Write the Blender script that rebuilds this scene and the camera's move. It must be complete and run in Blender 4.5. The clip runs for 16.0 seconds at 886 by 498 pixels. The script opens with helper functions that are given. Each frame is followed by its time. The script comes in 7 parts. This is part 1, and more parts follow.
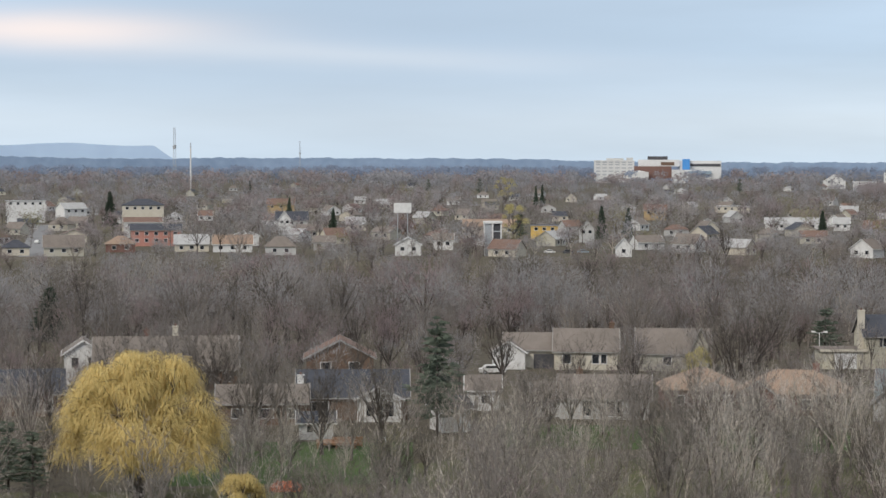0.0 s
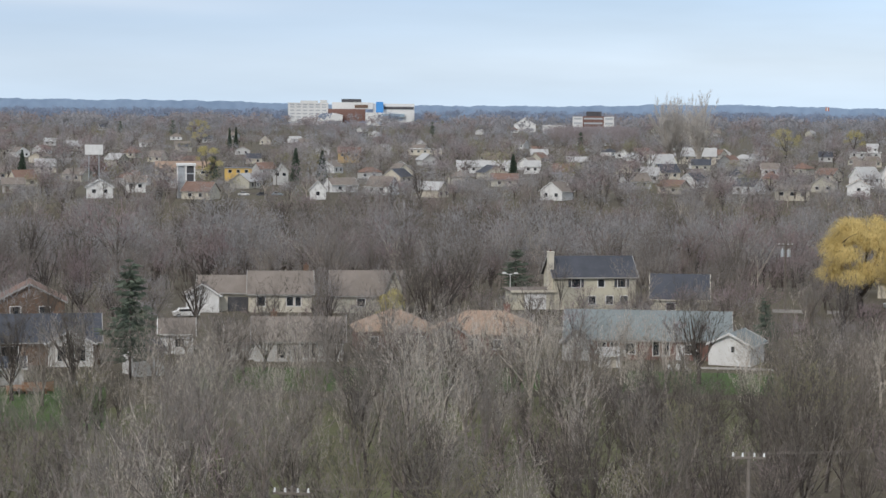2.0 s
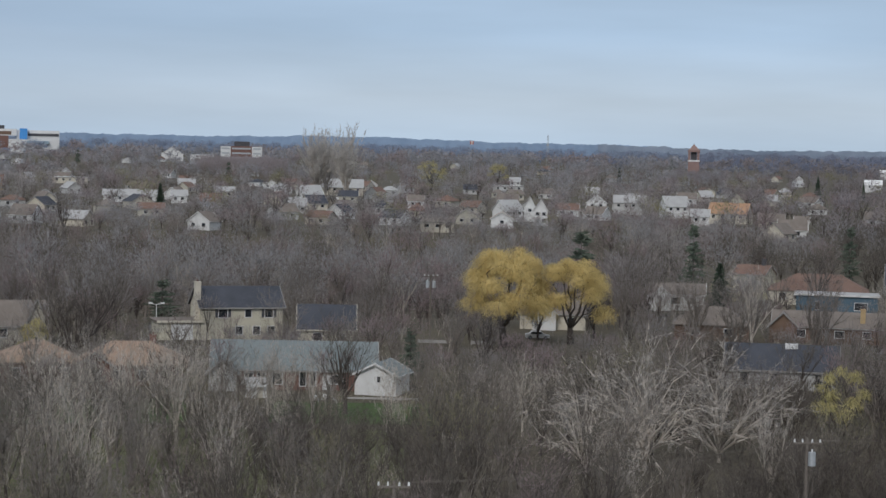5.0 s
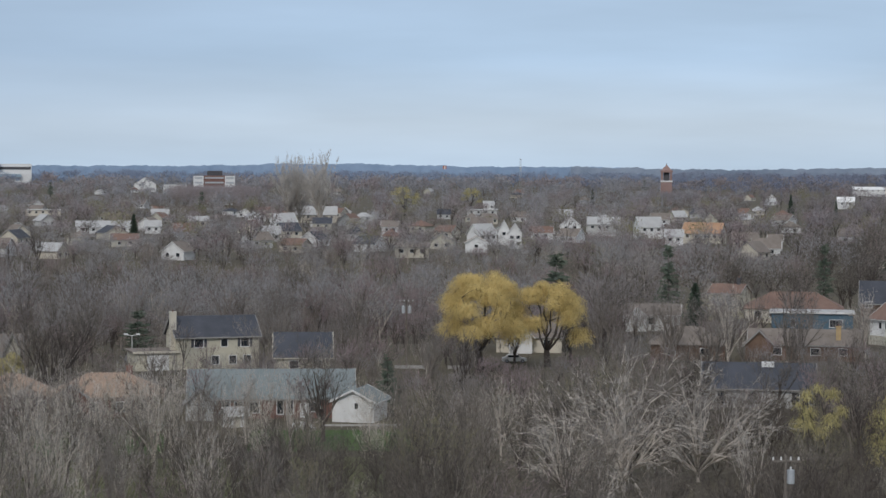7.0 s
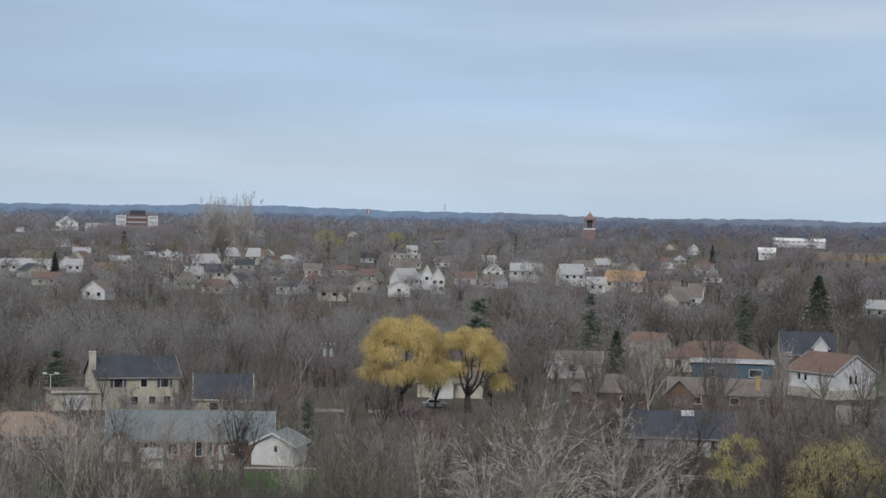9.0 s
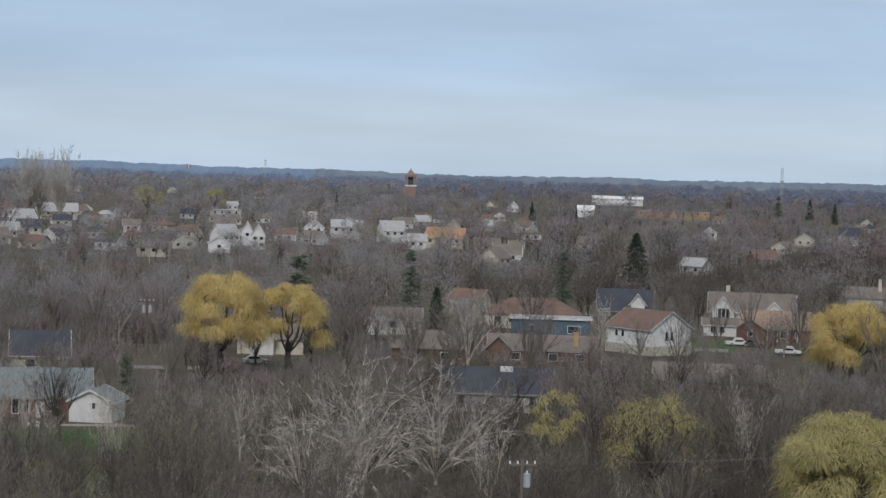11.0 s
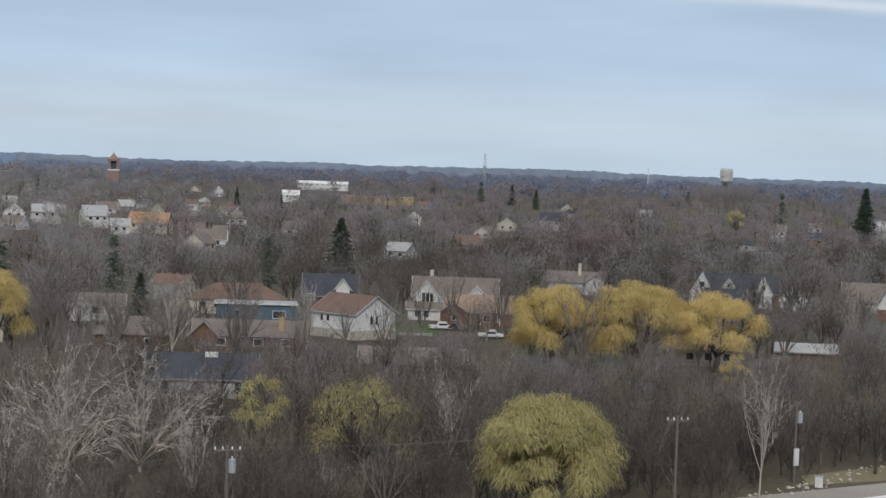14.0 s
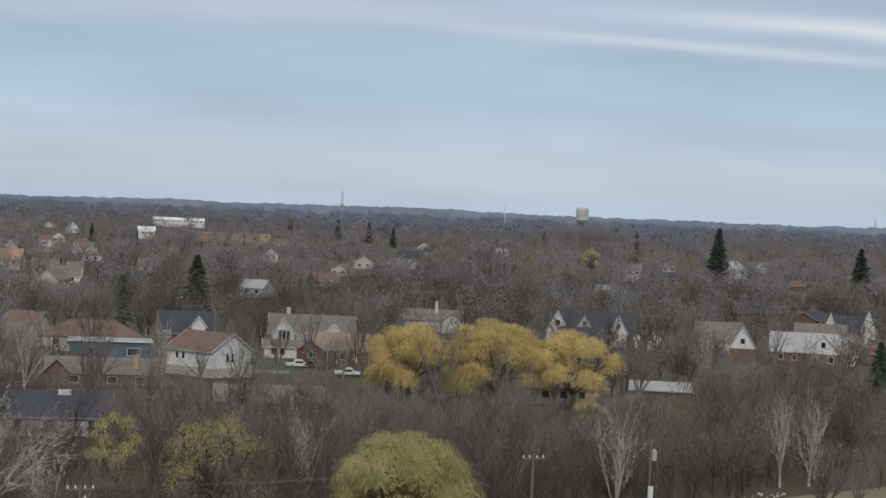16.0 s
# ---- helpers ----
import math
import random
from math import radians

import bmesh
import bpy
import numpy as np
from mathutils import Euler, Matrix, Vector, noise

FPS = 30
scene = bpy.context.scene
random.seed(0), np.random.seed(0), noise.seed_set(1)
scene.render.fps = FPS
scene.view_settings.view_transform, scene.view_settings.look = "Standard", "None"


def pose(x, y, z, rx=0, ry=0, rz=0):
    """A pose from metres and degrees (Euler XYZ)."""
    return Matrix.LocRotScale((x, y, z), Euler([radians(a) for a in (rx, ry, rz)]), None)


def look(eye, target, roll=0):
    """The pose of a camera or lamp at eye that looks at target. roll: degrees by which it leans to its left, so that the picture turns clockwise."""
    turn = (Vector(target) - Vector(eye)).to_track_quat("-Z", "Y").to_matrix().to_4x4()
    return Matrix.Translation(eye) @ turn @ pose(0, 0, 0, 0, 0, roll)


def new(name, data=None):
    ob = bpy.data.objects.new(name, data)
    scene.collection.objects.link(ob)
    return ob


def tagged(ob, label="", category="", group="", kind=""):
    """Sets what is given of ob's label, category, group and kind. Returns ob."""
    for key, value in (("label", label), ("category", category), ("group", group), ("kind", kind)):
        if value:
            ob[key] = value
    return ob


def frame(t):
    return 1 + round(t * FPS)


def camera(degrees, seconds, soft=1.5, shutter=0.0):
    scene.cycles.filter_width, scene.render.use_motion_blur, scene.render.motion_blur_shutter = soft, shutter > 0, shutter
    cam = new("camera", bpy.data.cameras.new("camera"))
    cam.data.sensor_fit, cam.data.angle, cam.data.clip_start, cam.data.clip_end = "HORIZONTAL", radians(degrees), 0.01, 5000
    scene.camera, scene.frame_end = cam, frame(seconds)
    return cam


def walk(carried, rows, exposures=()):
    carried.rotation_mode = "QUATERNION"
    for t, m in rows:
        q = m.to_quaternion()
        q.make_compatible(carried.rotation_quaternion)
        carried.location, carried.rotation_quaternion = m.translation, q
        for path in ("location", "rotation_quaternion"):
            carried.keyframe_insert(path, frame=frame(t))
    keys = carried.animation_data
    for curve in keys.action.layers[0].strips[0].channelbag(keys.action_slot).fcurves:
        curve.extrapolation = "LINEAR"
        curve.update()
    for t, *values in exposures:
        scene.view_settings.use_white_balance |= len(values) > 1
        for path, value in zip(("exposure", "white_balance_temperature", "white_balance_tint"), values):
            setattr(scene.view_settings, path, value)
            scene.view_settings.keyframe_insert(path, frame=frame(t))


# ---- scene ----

# Camera: stands high on a building and pans to the right. Rows: seconds, bearing, pitch, roll.
cam = camera(23.72, 16.0)
EYE = 36.0
ROWS = [
    (0.0, 0.000, -2.462, 0.100),
    (0.5, 1.703, -3.219, 0.370),
    (1.0, 3.816, -3.685, 0.406),
    (1.5, 6.134, -4.038, 0.195),
    (2.0, 8.312, -3.983, 0.483),
    (2.5, 9.065, -4.180, 0.674),
    (3.0, 9.962, -3.466, 0.454),
    (3.5, 11.735, -3.258, 0.603),
    (4.0, 13.665, -2.962, 0.647),
    (4.5, 16.034, -2.513, 0.748),
    (5.0, 17.868, -3.006, 1.379),
    (5.2, 18.335, -2.801, 1.453),
    (7.3, 18.621, -2.331, 0.131),
    (7.5, 19.018, -2.342, 0.411),
    (8.0, 19.481, -1.991, 1.056),
    (8.2, 19.582, -1.610, 1.065),
    (10.3, 22.951, -0.810, 1.818),
    (10.5, 23.342, -1.234, 1.927),
    (11.0, 25.512, -2.141, 1.676),
    (11.5, 28.011, -1.897, 1.876),
    (12.0, 30.516, -2.743, 1.997),
    (12.1, 31.06, -3.49, 1.93),
    (12.2, 31.90, -3.95, 1.86),
    (12.3, 32.40, -3.89, 1.79),
    (12.4, 32.62, -3.65, 1.72),
    (12.5, 32.771, -3.229, 1.657),
    (13.0, 33.218, -2.959, 1.639),
    (13.5, 33.523, -3.023, 1.476),
    (14.0, 33.521, -2.303, 1.923),
    (14.5, 35.302, -1.455, 2.488),
    (15.0, 35.879, -0.514, 2.532),
    (15.5, 37.322, -0.896, 2.357),
    (16.0, 37.363, -1.135, 2.309),
]
walk(cam, [(t, pose(0, 0, EYE, 90 + pitch, 0, -b) @ pose(0, 0, 0, 0, 0, roll)) for t, b, pitch, roll in ROWS],
     exposures=((0.0, 0.30, 6700, 12), (1.0, 0.28, 6580, 12), (1.5, 0.32, 6500, 12), (2.0, 0.36, 6440, 12), (2.5, 0.28, 6380, 12), (3.0, 0.18, 6310, 12), (4.0, 0.04, 6250, 12), (4.5, -0.09, 6250, 12),
                (5.2, -0.14, 6250, 12), (7.3, -0.02, 6250, 12), (8.2, -0.05, 6250, 12), (12.5, -0.08, 6350, 12), (13.5, -0.05, 6390, 12), (14.5, -0.03, 6430, 12), (15.0, -0.12, 6450, 12), (16.0, -0.16, 6500, 12)))

# ---- light ----
SUN_BEARING, SUN_UP = 215.0, 38.0
world = bpy.data.worlds.new("world")
scene.world = world
world.use_nodes = True


def sky_nodes():
    nt = world.node_tree
    nt.nodes.clear()
    N, K = nt.nodes.new, nt.links.new

    def math_node(op, a, b=None, c=None):
        n = N("ShaderNodeMath")
        n.operation = op
        for i, v in enumerate((a, b, c)):
            if v is None:
                continue
            if isinstance(v, (int, float)):
                n.inputs[i].default_value = v
            else:
                K(v, n.inputs[i])
        return n.outputs[0]

    def mix(kind, fac, a, b):
        n = N("ShaderNodeMix")
        n.data_type, n.blend_type = "RGBA", kind
        for i, v in ((0, fac), (6, a), (7, b)):
            if isinstance(v, (int, float)):
                n.inputs[i].default_value = v
            elif isinstance(v, tuple):
                n.inputs[i].default_value = (*v, 1)
            else:
                K(v, n.inputs[i])
        return n.outputs[2]

    sky = N("ShaderNodeTexSky")
    sky.sky_type, sky.sun_disc = "NISHITA", False
    sky.sun_elevation, sky.sun_rotation = radians(SUN_UP), radians(SUN_BEARING)
    clear = mix("MULTIPLY", 1.0, sky.outputs[0], (0.1, 0.1, 0.1))
    co = N("ShaderNodeTexCoord")
    sep = N("ShaderNodeSeparateXYZ")
    K(co.outputs["Generated"], sep.inputs[0])
    x, y, z = sep.outputs
    bearing = math_node("ARCTAN2", x, y)
    ramp = N("ShaderNodeValToRGB")
    K(z, ramp.inputs[0])
    e = ramp.color_ramp.elements
    e[0].position, e[0].color = 0.0, (0.55, 0.69, 0.83, 1)
    e[1].position, e[1].color = 1.0, (0.86, 0.88, 0.90, 1)
    for p, c in ((0.018, (0.56, 0.68, 0.80, 1)), (0.05, (0.43, 0.585, 0.78, 1)), (0.10, (0.42, 0.54, 0.70, 1)), (0.3, (0.56, 0.63, 0.72, 1))):
        k = e.new(p)
        k.color = c
    # soft overcast structure, drawn out along the horizon
    flat = N("ShaderNodeCombineXYZ")
    K(math_node("MULTIPLY", bearing, 5.0), flat.inputs[0])
    K(math_node("MULTIPLY", z, 34.0), flat.inputs[1])
    n1 = N("ShaderNodeTexNoise")
    n1.inputs["Scale"].default_value, n1.inputs["Detail"].default_value, n1.inputs["Roughness"].default_value = 1.0, 4, 0.5
    K(flat.outputs[0], n1.inputs["Vector"])
    veil = math_node("MULTIPLY_ADD", n1.outputs[0], 0.5, 0.75)
    vc = N("ShaderNodeCombineColor")
    for i in range(3):
        K(veil, vc.inputs[i])
    overcast = mix("MULTIPLY", 1.0, ramp.outputs[0], vc.outputs[0])
    base = mix("MIX", 0.82, clear, overcast)
    # brighter gaps in the cloud
    for b0, z0, slope, wb, wz, col, amount in ((-2.0, 0.065, 0.0, 12.0, 0.055, (0.36, 0.465, 0.585), 0.72), (-10.6, 0.0590, -0.02, 4.3, 0.0095, (0.80, 0.73, 0.71), 0.9), (-3.0, 0.049, -0.03, 7.0, 0.006, (0.62, 0.68, 0.74), 0.45),
                                               (49.5, 0.088, -0.06, 6.5, 0.0045, (0.80, 0.84, 0.88), 0.9), (44.0, 0.079, -0.06, 7.0, 0.0032, (0.70, 0.76, 0.82), 0.75), (34.0, 0.094, -0.03, 9.0, 0.006, (0.58, 0.65, 0.74), 0.5),
                                               (30.0, 0.088, 0.02, 6.0, 0.006, (0.62, 0.69, 0.76), 0.5)):
        db = math_node("SUBTRACT", bearing, radians(b0))
        dz = math_node("SUBTRACT", math_node("MULTIPLY_ADD", db, -slope, z), z0)
        dz = math_node("ADD", dz, math_node("MULTIPLY_ADD", n1.outputs[0], 0.012, -0.006))
        q = math_node("ADD", math_node("POWER", math_node("ABSOLUTE", math_node("DIVIDE", db, radians(wb))), 2), math_node("POWER", math_node("ABSOLUTE", math_node("DIVIDE", dz, wz)), 2))
        m = math_node("MULTIPLY", math_node("EXPONENT", math_node("MULTIPLY", q, -1.0)), amount)
        base = mix("MIX", m, base, col)
    bg, out = N("ShaderNodeBackground"), N("ShaderNodeOutputWorld")
    K(base, bg.inputs[0])
    bg.inputs[1].default_value = 1.0
    K(bg.outputs[0], out.inputs[0])


sky_nodes()
sun = new("sun", bpy.data.lights.new("sun", "SUN"))
sun.data.energy, sun.data.angle, sun.data.color = 1.5, radians(11), (1.0, 0.95, 0.88)
sb, su = radians(SUN_BEARING), radians(SUN_UP)
sun.matrix_world = look((300 * math.sin(sb) * math.cos(su), 300 * math.cos(sb) * math.cos(su), 300 * math.sin(su)), (0, 0, 0))


# ---- materials ----
def mat(name, c1, c2, scale=1.0, rough=0.85, fine=12.0, bump=0.0, metal=0.0, world_space=False, spread=0.0, stretch=(1, 1, 1), spec=0.3, thin=0.0):
    """Two colours mixed by a coarse and a fine noise; spread: brightness varied from object to object."""
    m = bpy.data.materials.new(name)
    m.use_nodes = True
    nt = m.node_tree
    N, K = nt.nodes.new, nt.links.new
    b = nt.nodes["Principled BSDF"]
    b.inputs["Roughness"].default_value, b.inputs["Metallic"].default_value = rough, metal
    b.inputs["Specular IOR Level"].default_value = spec
    mp = N("ShaderNodeMapping")
    mp.inputs["Scale"].default_value = stretch
    if world_space:
        K(N("ShaderNodeNewGeometry").outputs["Position"], mp.inputs[0])
    else:
        K(N("ShaderNodeTexCoord").outputs["Object"], mp.inputs[0])
    big, small = N("ShaderNodeTexNoise"), N("ShaderNodeTexNoise")
    for n, s, d in ((big, scale, 3), (small, fine, 4)):
        n.inputs["Scale"].default_value, n.inputs["Detail"].default_value = s, d
        K(mp.outputs[0], n.inputs["Vector"])
    add = N("ShaderNodeMath")
    add.operation = "ADD"
    K(big.outputs[0], add.inputs[0])
    K(small.outputs[0], add.inputs[1])
    rg = N("ShaderNodeMapRange")
    rg.inputs["From Min"].default_value, rg.inputs["From Max"].default_value = 0.7, 1.3
    K(add.outputs[0], rg.inputs[0])
    mx = N("ShaderNodeMix")
    mx.data_type = "RGBA"
    K(rg.outputs[0], mx.inputs[0])
    mx.inputs[6].default_value, mx.inputs[7].default_value = (*c1, 1), (*c2, 1)
    col = mx.outputs[2]
    if spread:
        inf, hsv, mr = N("ShaderNodeObjectInfo"), N("ShaderNodeHueSaturation"), N("ShaderNodeMapRange")
        K(inf.outputs["Random"], mr.inputs[0])
        mr.inputs["To Min"].default_value, mr.inputs["To Max"].default_value = 1 - spread, 1 + spread
        K(mr.outputs[0], hsv.inputs["Value"])
        K(col, hsv.inputs["Color"])
        col = hsv.outputs[0]
    K(col, b.inputs["Base Color"])
    if bump:
        bp = N("ShaderNodeBump")
        bp.inputs["Strength"].default_value, bp.inputs["Distance"].default_value = bump, 0.05
        K(small.outputs[0], bp.inputs["Height"])
        K(bp.outputs[0], b.inputs["Normal"])
    if thin:
        tr, ms = N("ShaderNodeBsdfTranslucent"), N("ShaderNodeMixShader")
        K(col, tr.inputs["Color"])
        ms.inputs[0].default_value = thin
        K(b.outputs[0], ms.inputs[1])
        K(tr.outputs[0], ms.inputs[2])
        K(ms.outputs[0], nt.nodes["Material Output"].inputs["Surface"])
    return m


def glass_mat():
    m = bpy.data.materials.new("window_glass")
    m.use_nodes = True
    b = m.node_tree.nodes["Principled BSDF"]
    b.inputs["Base Color"].default_value = (0.02, 0.024, 0.03, 1)
    b.inputs["Roughness"].default_value = 0.08
    b.inputs["Specular IOR Level"].default_value = 0.6
    return m


GLASS = glass_mat()
WHITE = mat("white_paint", (0.56, 0.56, 0.54), (0.72, 0.72, 0.70), 0.6, 0.6)
TRIM = mat("weathered_white_trim", (0.26, 0.25, 0.235), (0.37, 0.36, 0.34), 0.6, 0.7)
CREAM = mat("cream_siding", (0.50, 0.46, 0.37), (0.58, 0.54, 0.45), 0.5, 0.7)
YELLOWISH = mat("pale_yellow_siding", (0.46, 0.43, 0.33), (0.54, 0.51, 0.41), 0.5, 0.7)
GREYWALL = mat("pale_grey_siding", (0.42, 0.42, 0.40), (0.52, 0.52, 0.50), 0.5, 0.7)
BLUEWALL = mat("blue_siding", (0.065, 0.115, 0.155), (0.095, 0.155, 0.20), 0.5, 0.7)
BRICK = mat("red_brick", (0.15, 0.085, 0.07), (0.225, 0.135, 0.11), 0.8, 0.9, 20, 0.3)
BROWNWALL = mat("brown_brick", (0.13, 0.085, 0.06), (0.19, 0.13, 0.095), 0.8, 0.9, 20, 0.3)
TANBRICK = mat("tan_brick", (0.38, 0.27, 0.14), (0.48, 0.36, 0.20), 0.8, 0.9)
# Red brick of the far church tower, paled in colour for haze
TOWERBRICK = mat("haze_paled_brick", (0.232, 0.154, 0.135), (0.296, 0.207, 0.184), 0.3, 0.9)
SALMON = mat("salmon_red_cladding", (0.40, 0.185, 0.145), (0.50, 0.25, 0.20), 0.5, 0.8)
OCHRE = mat("yellow_ochre_cladding", (0.55, 0.36, 0.10), (0.66, 0.46, 0.16), 0.5, 0.7)
STUCCO = mat("weathered_stucco", (0.40, 0.38, 0.31), (0.50, 0.48, 0.40), 0.5, 0.9)
R_DARK = mat("dark_slate_shingle", (0.045, 0.05, 0.06), (0.075, 0.08, 0.095), 0.5, 0.9, 9, 0.4)
R_GREY = mat("grey_brown_shingle", (0.15, 0.13, 0.11), (0.22, 0.19, 0.165), 0.5, 0.9, 9, 0.4)
R_BROWN = mat("brown_shingle", (0.15, 0.095, 0.075), (0.21, 0.14, 0.11), 0.5, 0.9, 9, 0.4)
R_TAN = mat("tan_shingle", (0.24, 0.17, 0.125), (0.335, 0.245, 0.18), 0.5, 0.9, 9, 0.4)
R_TEAL = mat("green_grey_shingle", (0.14, 0.165, 0.165), (0.20, 0.225, 0.225), 0.4, 0.85, 9, 0.3)
R_PALE = mat("pale_grey_shingle", (0.33, 0.33, 0.32), (0.43, 0.43, 0.42), 0.4, 0.85, 9, 0.3)
R_ORANGE = mat("orange_clay_shingle", (0.33, 0.195, 0.115), (0.42, 0.27, 0.17), 0.5, 0.9, 9, 0.3)
CONCRETE = mat("concrete", (0.38, 0.37, 0.35), (0.50, 0.49, 0.46), 0.3, 0.9)
MEMBRANE = mat("white_roof_membrane", (0.62, 0.62, 0.60), (0.80, 0.80, 0.78), 0.15, 0.7, 2.0)
METAL = mat("galvanised_metal", (0.36, 0.38, 0.39), (0.48, 0.50, 0.51), 0.8, 0.5, metal=0.4)
DARKMETAL = mat("dark_metal", (0.05, 0.05, 0.055), (0.09, 0.09, 0.095), 0.8, 0.6)
TANMETAL = mat("tan_painted_metal", (0.44, 0.35, 0.27), (0.52, 0.43, 0.34), 0.8, 0.6)
TANGREY = mat("tan_grey_metal", (0.36, 0.335, 0.295), (0.45, 0.42, 0.375), 0.8, 0.6)
SLATEMETAL = mat("slate_blue_metal", (0.10, 0.12, 0.145), (0.16, 0.18, 0.21), 0.8, 0.6)
SKYLIGHT = mat("blue_grey_sheet", (0.25, 0.33, 0.38), (0.33, 0.41, 0.46), 0.8, 0.5)
POLEWOOD = mat("weathered_pole_wood", (0.120, 0.102, 0.084), (0.180, 0.159, 0.138), 1.5, 0.9)
DECK = mat("deck_wood", (0.24, 0.13, 0.075), (0.34, 0.20, 0.12), 1.5, 0.8)
RUST = mat("rust_red_tarpaulin", (0.36, 0.10, 0.05), (0.46, 0.15, 0.08), 0.8, 0.8)
BLUEPAINT = mat("bright_blue_cladding", (0.05, 0.22, 0.52), (0.08, 0.28, 0.60), 0.5, 0.6)
TYRE = mat("tyre_rubber", (0.02, 0.02, 0.02), (0.04, 0.04, 0.04), 2, 0.9)
GROUND = mat("leaf_litter_and_grass", (0.06, 0.05, 0.036), (0.12, 0.104, 0.068), 0.03, 0.95, 0.9, world_space=True)
UNDERGROWTH = mat("olive_undergrowth", (0.075, 0.075, 0.036), (0.125, 0.13, 0.06), 0.06, 0.95, 0.8, 0.3, world_space=True)
LAWN = mat("lawn_grass", (0.038, 0.075, 0.018), (0.075, 0.115, 0.034), 0.15, 0.95, 4, 0.3)
DRYGRASS = mat("dry_grass", (0.17, 0.15, 0.085), (0.24, 0.215, 0.125), 0.1, 0.95, 2, 0.3)
GRAVEL = mat("gravel", (0.26, 0.235, 0.20), (0.38, 0.355, 0.31), 0.1, 0.95, 3, 0.3)
ROAD = mat("pale_asphalt", (0.17, 0.17, 0.17), (0.24, 0.24, 0.235), 0.1, 0.9)
ROCK = mat("pale_rubble", (0.35, 0.32, 0.28), (0.58, 0.55, 0.50), 0.7, 0.9)
BARK = mat("grey_bark", (0.15, 0.13, 0.11), (0.26, 0.23, 0.20), 0.4, 0.95, 3, spread=0.25)
BARK_DARK = mat("dark_bark", (0.06, 0.05, 0.044), (0.105, 0.09, 0.078), 0.4, 0.95, 3, spread=0.2)
BARK_PALE = mat("pale_bark", (0.36, 0.32, 0.275), (0.52, 0.47, 0.405), 0.4, 0.9, 3, spread=0.1)
TWIG_GREY = mat("grey_brown_twigs", (0.233, 0.222, 0.215), (0.359, 0.346, 0.339), 0.085, 0.95, 0.35, world_space=True, spread=0.15, thin=0.4)
# TWIG_NEAR: darker copy of the grey twigs, shade of dense crowns in its colour
TWIG_NEAR = mat("shade_toned_grey_twigs", (0.147, 0.134, 0.120), (0.253, 0.230, 0.208), 0.07, 0.95, 0.35, world_space=True, spread=0.2, thin=0.4)
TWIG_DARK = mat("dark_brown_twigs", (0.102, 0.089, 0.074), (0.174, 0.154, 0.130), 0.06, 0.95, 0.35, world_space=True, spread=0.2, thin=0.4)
TWIG_BROWN = mat("brown_twigs", (0.192, 0.170, 0.156), (0.320, 0.290, 0.272), 0.085, 0.95, 0.35, world_space=True, spread=0.15, thin=0.4)
TWIG_RED = mat("reddish_budding_twigs", (0.211, 0.163, 0.157), (0.336, 0.268, 0.263), 0.085, 0.95, 0.35, world_space=True, spread=0.15, thin=0.4)
TWIG_PALE = mat("pale_grey_twigs", (0.305, 0.280, 0.255), (0.396, 0.373, 0.341), 0.1, 0.95, 0.4, world_space=True, spread=0.1, thin=0.3)
TWIG_POPLAR = mat("silvery_poplar_twigs", (0.47, 0.44, 0.40), (0.60, 0.57, 0.53), 0.05, 0.95, 0.3, world_space=True, thin=0.45)
TWIG_OLIVE = mat("olive_budding_twigs", (0.181, 0.170, 0.101), (0.267, 0.250, 0.148), 0.07, 0.95, 0.4, world_space=True, spread=0.15, thin=0.3)
# Twigs of the far trees, with haze mixed into their base colours
FAR_BROWN = mat("hazed_brown_twigs", (0.302, 0.274, 0.263), (0.406, 0.374, 0.357), 0.06, 0.95, 0.3, world_space=True, thin=0.45)
FAR_RED = mat("hazed_reddish_twigs", (0.286, 0.246, 0.243), (0.370, 0.322, 0.316), 0.06, 0.95, 0.3, world_space=True, thin=0.45)
FAR_PALE = mat("hazed_pale_twigs", (0.317, 0.307, 0.310), (0.404, 0.395, 0.400), 0.06, 0.95, 0.3, world_space=True, thin=0.45)
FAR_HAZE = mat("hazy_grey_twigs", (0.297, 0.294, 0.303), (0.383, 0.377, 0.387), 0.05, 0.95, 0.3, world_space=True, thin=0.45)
FAR_DARK = mat("hazed_dark_twigs", (0.249, 0.226, 0.229), (0.320, 0.292, 0.296), 0.06, 0.95, 0.3, world_space=True, thin=0.45)
# FAR_DUSK and FAR_COOL: bluer still, haze near the horizon put into the colour
FAR_DUSK = mat("hazed_dusky_twigs", (0.210, 0.229, 0.296), (0.265, 0.290, 0.365), 0.04, 0.95, 0.2, world_space=True, thin=0.45)
# BACK_ colours are blued and paled to hold the haze of the distance
BACK_DARK = mat("haze_slate_woods", (0.192, 0.241, 0.308), (0.275, 0.325, 0.400), 0.004, 1.0, 0.05, world_space=True)
FAR_COOL = mat("haze_blue_twigs", (0.239, 0.283, 0.368), (0.293, 0.344, 0.439), 0.03, 0.95, 0.2, world_space=True, thin=0.45)
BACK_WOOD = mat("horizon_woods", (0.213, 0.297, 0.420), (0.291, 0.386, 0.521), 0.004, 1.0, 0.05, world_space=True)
BACK_HILL = mat("haze_paled_escarpment", (0.448, 0.583, 0.749), (0.504, 0.648, 0.811), 0.002, 1.0, 0.02, world_space=True)
WILLOW = mat("golden_willow_shoots", (0.47, 0.36, 0.14), (0.76, 0.61, 0.27), 0.35, 0.9, 1.6, spread=0.08, thin=0.35)
WILLOW_GREEN = mat("yellow_green_willow_shoots", (0.329, 0.291, 0.130), (0.551, 0.484, 0.227), 0.35, 0.9, 1.6, spread=0.08, thin=0.35)
